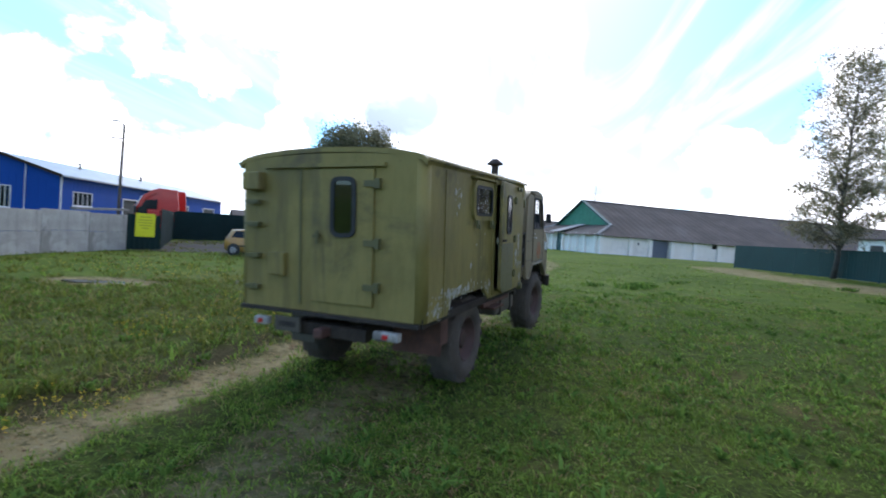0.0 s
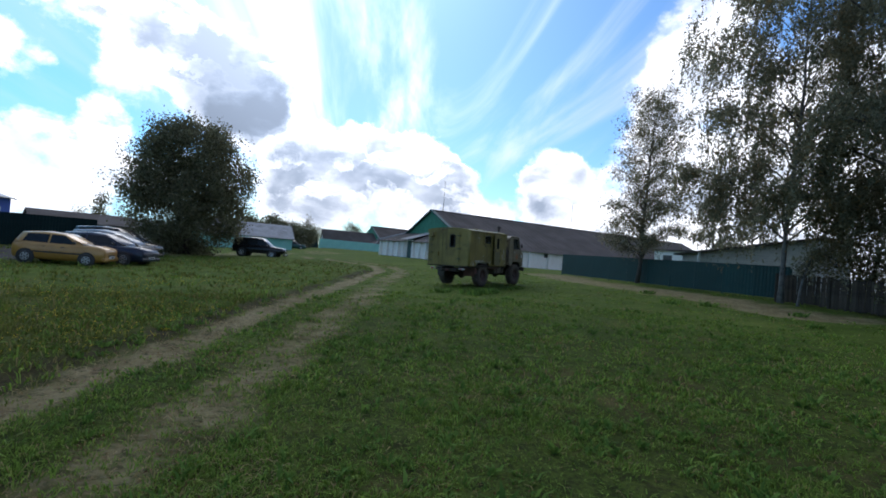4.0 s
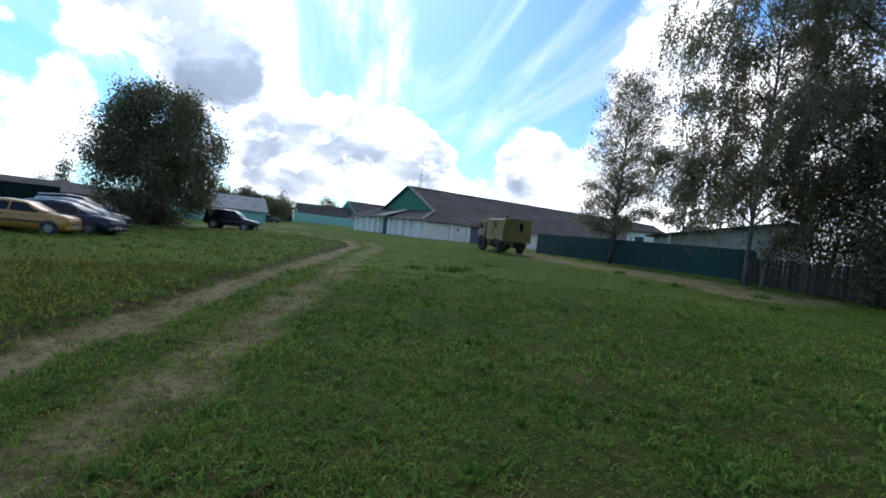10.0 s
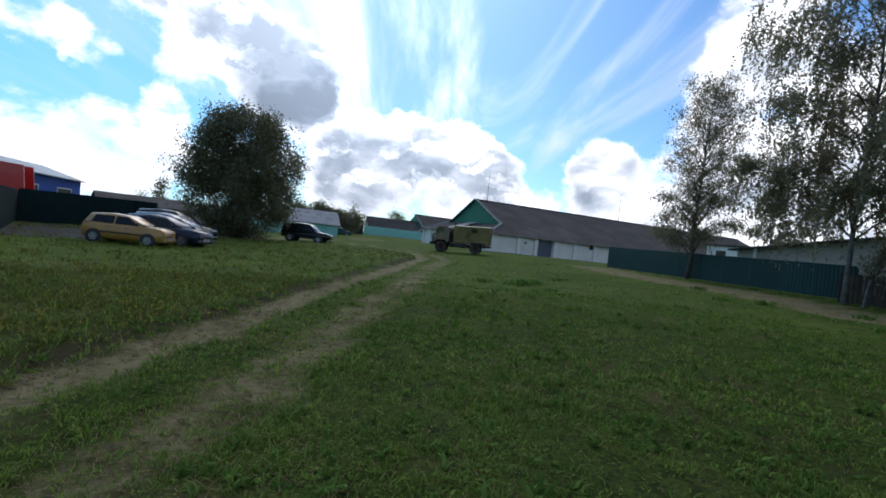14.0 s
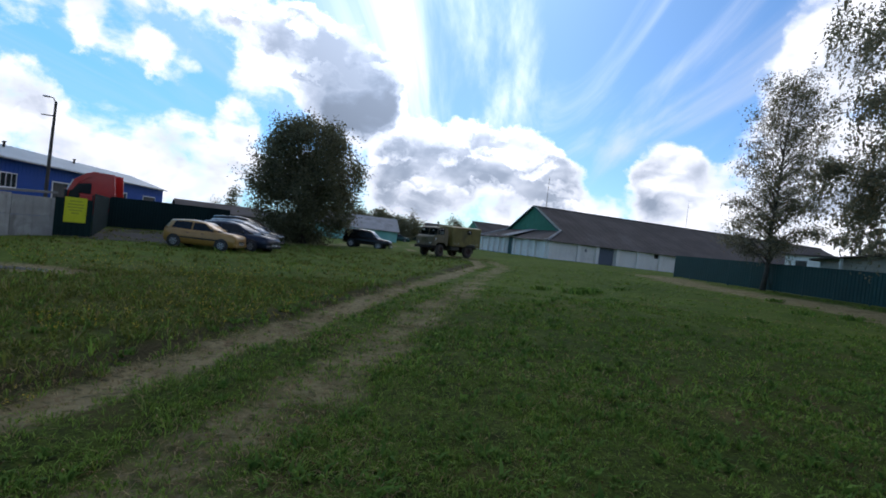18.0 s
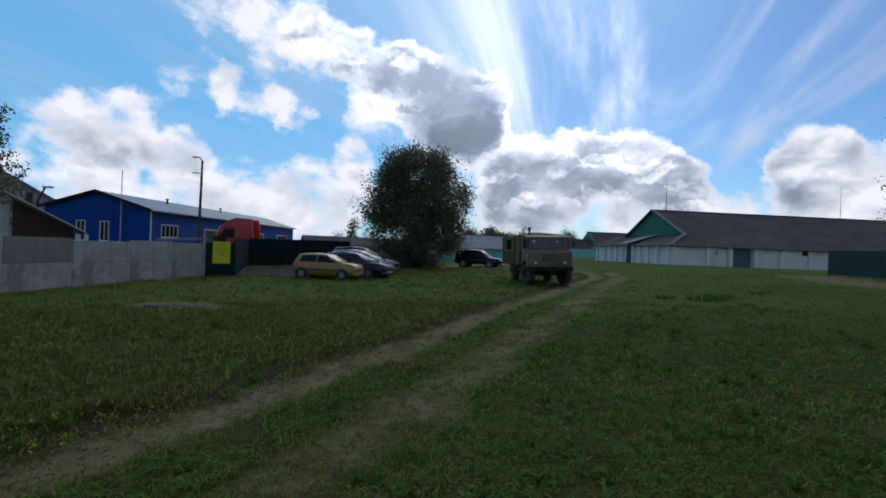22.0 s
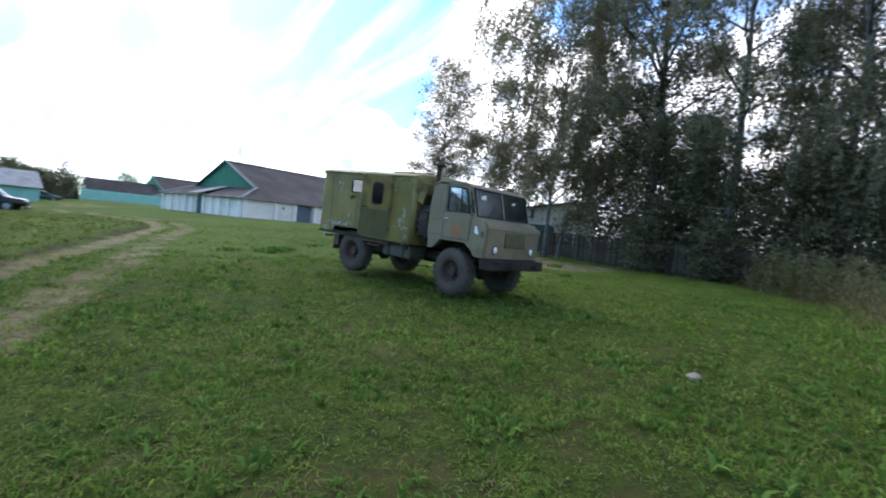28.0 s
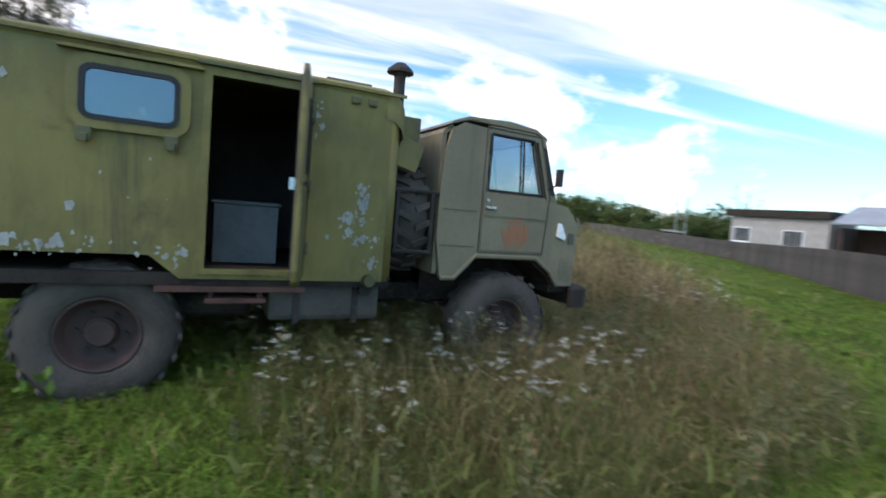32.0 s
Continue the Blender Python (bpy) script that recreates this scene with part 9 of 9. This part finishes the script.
def car(name, at, turn, L, W, H, paint, label, profile, glass_line, wheels_x, r, group="parked cars", lamps=True):
    """A car body lofted from its side profile: rows of (x, belt width factor) sections. x forward from the rear bumper, y left."""
    c = thing(name, (at[0], at[1], at[2] if len(at) > 2 else gh(*at[:2])), label, "car", group, turn)
    lower, upper = profile
    # lower body: cross-sections along x, rounded shoulders
    bm = bmesh.new()
    rings = []
    for x, z0, z1, wf in lower:
        hw = W / 2 * wf
        sec = [(-hw * 0.86, z0), (-hw * 0.98, z0 + (z1 - z0) * 0.18), (-hw, z0 + (z1 - z0) * 0.5), (-hw * 0.965, z0 + (z1 - z0) * 0.86), (-hw * 0.88, z1), (0, z1 + 0.025), (hw * 0.88, z1), (hw * 0.965, z0 + (z1 - z0) * 0.86), (hw, z0 + (z1 - z0) * 0.5), (hw * 0.98, z0 + (z1 - z0) * 0.18), (hw * 0.86, z0)]
        rings.append([bm.verts.new((x, y, z)) for y, z in sec])
    for a, b in zip(rings, rings[1:]):
        for i in range(len(a)):
            j = (i + 1) % len(a)
            bm.faces.new((a[i], b[i], b[j], a[j]))
    bm.faces.new(rings[0])
    bm.faces.new(rings[-1][::-1])
    part("body", finish(bm), paint, c, "", None, True)
    # glasshouse
    bm = bmesh.new()
    rings = []
    for x, zb, zt, wt in upper:
        hb, ht = W / 2 * 0.89, W / 2 * wt
        sec = [(-hb, zb), (-ht, zt - 0.05), (-ht * 0.86, zt), (0, zt + 0.03), (ht * 0.86, zt), (ht, zt - 0.05), (hb, zb)]
        rings.append([bm.verts.new((x, y, z)) for y, z in sec])
    for a, b in zip(rings, rings[1:]):
        for i in range(len(a) - 1):
            bm.faces.new((a[i], b[i], b[i + 1], a[i + 1]))
    bm.faces.new(rings[0])
    bm.faces.new(rings[-1][::-1])
    part("roof", finish(bm), paint, c, "", None, True)
    # side windows, windscreen, rear screen as dark panes a little proud
    for s in (-1, 1):
        for pane in glass_line:
            bm = bmesh.new()
            vs = []
            for x, z, k in pane:
                y = s * (W / 2 * (0.89 * (1 - k) + upper[len(upper) // 2][3] * k) + 0.008)
                vs.append(bm.verts.new((x, y, z)))
            bm.faces.new(vs)
            ret = bmesh.ops.extrude_face_region(bm, geom=list(bm.faces))
            bmesh.ops.translate(bm, vec=(0, -s * 0.012, 0), verts=[v for v in ret["geom"] if isinstance(v, bmesh.types.BMVert)])
            part("side_window", finish(bm), "car_glass", c, "dark side window")
    for name2, (xa, za), (xb, zb) in (("windscreen", (upper[-1][0] + 0.012, upper[-1][1] + 0.02), (upper[-2][0] + 0.012, upper[-2][2] - 0.06)), ("rear_screen", (upper[0][0] - 0.012, upper[0][1] + 0.06), (upper[1][0] - 0.012, upper[1][2] - 0.07))):
        bm = bmesh.new()
        wa, wb = W / 2 * 0.80, W / 2 * upper[1][3] * 0.9
        dx = 0.02 if name2 == "windscreen" else -0.02
        vs = [bm.verts.new(p) for p in ((xa + dx, -wa, za), (xa + dx, wa, za), (xb + dx, wb, zb), (xb + dx, -wb, zb))]
        bm.faces.new(vs)
        ret = bmesh.ops.extrude_face_region(bm, geom=list(bm.faces))
        bmesh.ops.translate(bm, vec=(-dx * 0.6, 0, 0), verts=[v for v in ret["geom"] if isinstance(v, bmesh.types.BMVert)])
        part(name2, finish(bm), "car_glass", c, "dark sloping screen")
    for x in wheels_x:
        for s in (-1, 1):
            part("arch", lathe(((0.0, 0.0), (r + 0.07, 0.0), (r + 0.07, 0.05), (0.0, 0.05)), 24), "plastic", c, "", pose(x, s * (W / 2 - 0.045), r, 0, 0, 0 if s > 0 else 180))
            car_wheel(c, x, s * (W / 2 - 0.07), r, s)
    f, b0 = lower[-1], lower[0]
    for s in (-1, 1):
        if lamps:
            part("headlamp", boxes((L - 0.34, L - 0.12, s * W * 0.34 - 0.14, s * W * 0.34 + 0.14, f[2] - 0.16, f[2] - 0.02), bevel=0.04), "lens", c, "clear headlamp")
            part("tail_lamp", boxes((0.02, 0.14, s * W * 0.39 - 0.08, s * W * 0.39 + 0.08, b0[2] - 0.35, b0[2] - 0.05), bevel=0.03), "lens_red", c, "red tail lamp")
        part("side_strip", boxes((L * 0.24, L * 0.78, min(s * W / 2 * 1.0, s * W / 2 * 1.012), max(s * W / 2 * 1.0, s * W / 2 * 1.012), 0.50, 0.57)), "plastic", c)
        part("door_mirror", boxes((L * 0.66, L * 0.66 + 0.11, s * (W / 2 + 0.03) - 0.08, s * (W / 2 + 0.03) + 0.08, lower[len(lower) // 2][2] + 0.02, lower[len(lower) // 2][2] + 0.15), bevel=0.03), "plastic", c)
        for x in (L * 0.33, L * 0.53):
            part("door_handle", boxes((x, x + 0.14, min(s * W / 2 * 0.985, s * W / 2 * 1.005), max(s * W / 2 * 0.985, s * W / 2 * 1.005), lower[len(lower) // 2][2] - 0.16, lower[len(lower) // 2][2] - 0.13)), "plastic", c)
    part("front_bumper", boxes((L - 0.12, L + 0.02, -W * 0.44, W * 0.44, 0.26, 0.44), bevel=0.05), paint if group else paint, c)
    part("front_grille", boxes((L - 0.06, L + 0.012, -W * 0.2, W * 0.2, f[2] - 0.18, f[2] - 0.08), bevel=0.01), "plastic", c)
    pl = part("number_plate", boxes((L + 0.02, L + 0.03, -0.26, 0.26, 0.38, 0.49)), "plate", c, "pale number plate")
    part("plate_bar", boxes((L + 0.031, L + 0.034, -0.2, 0.2, 0.41, 0.46)), "hub_dark", pl)
    return c


M["car_glass"] = surface("dark car glass", (0.012, 0.014, 0.016), (0.02, 0.022, 0.025), 0.15, 3, 20, 0.0, spec=0.2)
HATCH = (((0.0, 0.34, 0.80, 0.84), (0.07, 0.24, 0.93, 0.95), (0.6, 0.20, 0.95, 1.0), (1.8, 0.19, 0.94, 1.0), (2.75, 0.20, 0.94, 1.0), (3.15, 0.20, 0.93, 0.99), (3.50, 0.21, 0.88, 0.95), (3.68, 0.24, 0.82, 0.88), (3.75, 0.30, 0.74, 0.82), (3.77, 0.36, 0.64, 0.76)),
         ((0.05, 0.92, 0.95, 0.82), (0.34, 0.93, 1.37, 0.76), (1.2, 0.93, 1.43, 0.77), (2.02, 0.93, 1.38, 0.76), (2.86, 0.93, 0.95, 0.82)))
HATCH_GLASS = (((0.42, 0.97, 0.05), (1.42, 0.95, 0.05), (1.46, 1.33, 0.85), (0.60, 1.32, 0.85)), ((1.50, 0.95, 0.05), (2.55, 0.95, 0.05), (2.08, 1.31, 0.85), (1.54, 1.33, 0.85)))
EST = (((0.0, 0.32, 0.84, 0.86), (0.08, 0.24, 0.96, 0.95), (0.7, 0.20, 0.98, 1.0), (2.2, 0.19, 0.97, 1.0), (3.2, 0.20, 0.97, 1.0), (3.8, 0.20, 0.95, 0.99), (4.16, 0.21, 0.90, 0.95), (4.34, 0.26, 0.83, 0.88), (4.42, 0.31, 0.75, 0.82), (4.45, 0.36, 0.65, 0.76)),
       ((0.06, 0.94, 0.97, 0.82), (0.30, 0.95, 1.46, 0.76), (1.6, 0.95, 1.53, 0.77), (2.45, 0.95, 1.46, 0.76), (3.38, 0.95, 0.97, 0.82)))
EST_GLASS = (((0.45, 0.98, 0.05), (1.42, 0.97, 0.05), (1.45, 1.40, 0.85), (0.55, 1.38, 0.85)), ((1.50, 0.97, 0.05), (3.05, 0.97, 0.05), (2.52, 1.38, 0.85), (1.54, 1.40, 0.85)))
MPV = (((0.0, 0.32, 0.90, 0.86), (0.07, 0.24, 1.00, 0.95), (0.7, 0.20, 1.02, 1.0), (2.2, 0.19, 1.01, 1.0), (3.3, 0.20, 1.00, 1.0), (3.75, 0.20, 0.97, 0.985), (4.05, 0.22, 0.90, 0.94), (4.2, 0.28, 0.80, 0.86), (4.25, 0.36, 0.68, 0.78)),
       ((0.05, 0.98, 1.01, 0.84), (0.26, 1.00, 1.58, 0.78), (1.6, 1.00, 1.66, 0.79), (2.5, 1.00, 1.58, 0.78), (3.62, 0.99, 1.02, 0.84)))
MPV_GLASS = (((0.42, 1.04, 0.05), (1.42, 1.03, 0.05), (1.45, 1.52, 0.85), (0.50, 1.50, 0.85)), ((1.52, 1.03, 0.05), (2.4, 1.03, 0.05), (2.36, 1.53, 0.85), (1.54, 1.54, 0.85)), ((2.48, 1.03, 0.05), (3.4, 1.03, 0.05), (2.66, 1.48, 0.85), (2.44, 1.52, 0.85)))
SUV = (((0.0, 0.45, 0.98, 0.9), (0.10, 0.40, 1.08, 0.97), (0.7, 0.38, 1.12, 1.0), (2.2, 0.38, 1.12, 1.0), (3.3, 0.38, 1.12, 1.0), (4.0, 0.40, 1.06, 0.98), (4.6, 0.44, 1.00, 0.93), (4.8, 0.50, 0.86, 0.84)),
       ((0.06, 1.08, 1.12, 0.86), (0.22, 1.12, 1.78, 0.80), (1.6, 1.12, 1.86, 0.81), (2.75, 1.12, 1.80, 0.80), (3.55, 1.10, 1.13, 0.84)))
SUV_GLASS = (((0.38, 1.16, 0.05), (1.25, 1.16, 0.05), (1.28, 1.72, 0.85), (0.45, 1.70, 0.85)), ((1.36, 1.16, 0.05), (2.2, 1.16, 0.05), (2.2, 1.73, 0.85), (1.38, 1.73, 0.85)), ((2.3, 1.16, 0.05), (3.25, 1.16, 0.05), (2.78, 1.70, 0.85), (2.3, 1.73, 0.85)))
car("hatchback_car", (-8.3, 29.05), -13, 3.77, 1.64, 1.42, "car_gold", "gold-yellow five-door hatchback parked on the drive", HATCH, HATCH_GLASS, (0.62, 3.06), 0.29)
car("estate_car", (-7.2, 31.9), -25, 4.45, 1.75, 1.48, "car_navy", "dark navy family car parked beside the hatchback", EST, EST_GLASS, (0.85, 3.55), 0.31)
car("people_carrier", (-7.3, 34.5), -28, 4.25, 1.78, 1.66, "car_silver", "grey-silver people carrier in the parked row", MPV, MPV_GLASS, (0.80, 3.42), 0.31)
car("off_road_car", (-7.8, 37.6), -26, 4.8, 1.86, 1.86, "car_black", "dark off-road car in the shade of the tree", SUV, SUV_GLASS, (0.95, 3.75), 0.38)
car("estate_car", (-7.4, 40.8), -34, 4.45, 1.75, 1.48, "car_navy", "dark car at the end of the parked row", EST, EST_GLASS, (0.85, 3.55), 0.31)
car("off_road_car", (1.5, 52.6), -20, 4.9, 1.9, 1.9, "car_black", "black off-road car parked beyond the tree", SUV, SUV_GLASS, (0.95, 3.75), 0.38)
car("estate_car", (10.8, 97.0), -8, 4.45, 1.75, 1.48, "car_green", "dark green car far across the yard", EST, EST_GLASS, (0.85, 3.55), 0.31, group="far cars")


def red_lorry():
    """Red tractor cab seen over the fence."""
    t = thing("red_lorry", (-18.1, 45.6, gh(-18.1, 45.6)), "red lorry tractor with a high roof behind the dark fence", "truck", turn=186)
    cab = part("cab", prism([(0.0, 0.7), (2.2, 0.7), (2.28, 1.5), (2.12, 2.25), (0.0, 2.25)], -1.2, 1.2, 0.07), "red_cab", t, "glossy red cab")
    part("sleeper", prism([(0.3, 2.25), (2.08, 2.25), (2.0, 2.6), (1.65, 3.3), (0.9, 3.85), (0.3, 4.0)], -1.12, 1.12), "red_cab", t, "red high-roofed sleeper")
    for s in (-1, 1):
        part("sleeper_window", prism([(0.5, 2.35), (1.85, 2.35), (1.6, 3.05), (0.5, 3.2)], min(s * 1.12, s * 1.16), max(s * 1.12, s * 1.16)), "car_glass", t)
    part("roof_fairing", prism([(2.12, 2.25), (2.05, 2.6), (1.7, 3.35), (0.9, 3.95), (0.3, 4.12), (0.3, 3.72), (0.75, 3.6), (1.38, 3.1), (1.74, 2.5), (1.8, 2.25)], -1.2, 1.2, 0.03), "red_cab", t, "red curved roof fairing")
    part("brow", prism([(2.14, 2.28), (2.07, 2.62), (1.74, 3.36), (1.66, 3.34), (2.0, 2.6), (2.06, 2.28)], -1.21, 1.21), "white_frame", t, "pale brow strip")
    part("windscreen", prism([(2.30, 1.6), (2.08, 2.55), (2.04, 2.54), (2.26, 1.59)], -1.05, 1.05), "car_glass", cab)
    part("sun_visor", prism([(2.2, 2.62), (2.32, 2.56), (2.0, 2.75)], -1.1, 1.1), "red_cab", cab)
    for s in (-1, 1):
        part("side_window", prism([(1.2, 1.75), (2.0, 1.75), (1.85, 2.5), (1.2, 2.5)], min(s * 1.2, s * 1.275), max(s * 1.2, s * 1.275)), "car_glass", cab)
        part("mirror", boxes((1.95, 2.1, s * 1.45 - 0.12, s * 1.45 + 0.12, 1.9, 2.5), bevel=0.03), "plastic", cab)
        part("side_fairing", prism([(-1.3, 0.9), (0.35, 0.9), (0.5, 4.13), (-1.0, 4.05)], min(s * 1.13, s * 1.23), max(s * 1.13, s * 1.23)), "red_cab", t)
    part("bumper", boxes((2.1, 2.4, -1.2, 1.2, 0.35, 0.68), bevel=0.05), "plastic", t)
    part("chassis_frame", boxes((-3.8, 2.0, -0.45, 0.45, 0.55, 0.85)), "chassis", t)
    for x in (1.35, -2.4):
        for s in (-1, 1):
            car_wheel(t, x, s * 1.02, 0.5, s, "steel_grey")


red_lorry()


# ---- what moves ----
def seat_on_ground(x, y, heading, lift=0.0, nose=0.0, tip=0.0):
    """Truck pose on the sloping meadow: rear axle at x, y; nose up and tip to the left in degrees."""
    h = radians(heading)
    n = Vector((-(gh(x + 0.5, y) - gh(x - 0.5, y)), -(gh(x, y + 0.5) - gh(x, y - 0.5)), 1)).normalized()
    f = Vector((math.cos(h), math.sin(h), 0))
    f = (f - n * f.dot(n)).normalized()
    left = n.cross(f)
    m = Matrix((f, left, n)).transposed().to_4x4()
    m = m @ pose(0, 0, 0, tip, 0, 0) @ pose(0, 0, 0, 0, -nose, 0)
    m.translation = (x, y, gh(x, y) + lift)
    return m


DRIVE = [
    (0, -0.05, 6.59, 58.3), (1, 2.72, 11.90, 55.6), (2, 5.62, 16.60, 46.9), (3, 8.46, 19.75, 35.5), (4, 10.9, 22.0, 31.0), (5, 12.9, 23.6, 28.0), (6, 14.72, 24.89, 26.6),
    (7, 16.6, 26.0, 27.5), (8, 18.9, 27.8, 39.0), (9, 20.8, 29.7, 54.0), (10, 22.6, 33.0, 79.0), (11, 23.3, 37.0, 96.5), (12, 23.2, 41.6, 118.0), (13, 21.6, 44.1, 142.0),
    (14, 19.4, 45.6, 152.0), (15, 17.3, 46.2, 167.0), (16, 15.4, 45.9, 182.0), (17, 13.6, 45.2, 196.0), (18, 11.5, 44.2, 210.1), (19, 9.0, 41.2, 227.5), (20, 7.2, 38.2, 244.0),
    (21, 5.8, 34.2, 258.0), (22, 5.26, 29.6, 272.9), (23, 5.86, 25.64, 289.5), (24, 6.68, 21.64, 299.3), (25, 7.75, 18.7, 295.5), (26, 8.5, 15.9, 288.5), (27, 8.88, 13.32, 281.35),
    (28, 9.14, 10.89, 273.8), (29, 8.89, 7.92, 268.9), (29.5, 8.61, 6.42, 265.1), (30, 8.11, 4.83, 259.7), (30.5, 7.66, 3.27, 254.1), (31, 7.03, 1.77, 249.0), (31.5, 6.12, 0.32, 248.3), (32, 5.23, -1.15, 256.4),
]
# the springs at work on rough ground: lift, nose up, tip
SWAY = {0: (0.04, 2.0, -0.6), 1: (0.04, 1.2, -0.7), 2: (0.045, 1.2, -0.8), 3: (0.04, 0.0, -0.7), 4: (0.03, 0.0, -0.5), 5: (0.01, 0.0, -0.2), 23: (0.02, 0.5, 0.0), 24: (0.04, 1.0, -0.4), 25: (0.03, 0.6, -0.8), 26: (0.03, 0.2, -1.2), 27: (0.03, 0.0, -1.6), 28: (0.05, -0.9, -2.1), 29: (-0.04, 0.4, -1.3), 29.5: (-0.03, 0.1, -1.6), 30: (0.0, -0.9, -2.1),
        30.5: (-0.04, -1.4, -2.2), 31: (-0.02, -3.0, -3.2), 31.5: (-0.05, -2.8, -1.8), 32: (-0.09, -0.5, -1.9)}
DOOR = [(0, 4), (3, 5), (8, 25), (12, 45), (20, 60), (24, 55), (26, 66), (28, 68), (30, 70), (31, 74), (32, 78)]


def motions():
    walk(truck, [(t, seat_on_ground(x, y, h, *SWAY.get(t, (0.0, 0.0, 0.0)))) for t, x, y, h in DRIVE])
    walk(truck_door, [(t, pose(1.34, -1.225, 0, 0, 0, a)) for t, a in DOOR])
    # wheels roll with the way covered; short rows keep each turn below 90 degrees
    rows, spin, last = [], 0.0, None
    for (t0, xa, ya, ha), (t1, xb, yb, hb) in zip(DRIVE, DRIVE[1:]):
        way = math.hypot(xb - xa, yb - ya)
        n = max(1, math.ceil(math.degrees(way / 0.54) / 80))
        for k in range(n):
            rows.append((t0 + (t1 - t0) * k / n, spin + math.degrees(way / 0.54) * k / n, (hb - ha) / (t1 - t0)))
        spin += math.degrees(way / 0.54)
    rows.append((32, spin, 0))
    for key, ob in truck_wheels.items():
        side = 0 if "left" in key else 180
        x = 3.4 if "front" in key else 0.0
        y = 0.95 if "left" in key else -0.95
        steer = 1.0 if "front" in key else 0.0
        walk(ob, [(t, pose(x, y, 0.54, 0, 0, max(-28, min(28, rate * 1.0)) * steer) @ pose(0, 0, 0, 0, a, 0) @ pose(0, 0, 0, 0, 0, side)) for t, a, rate in rows])


motions()
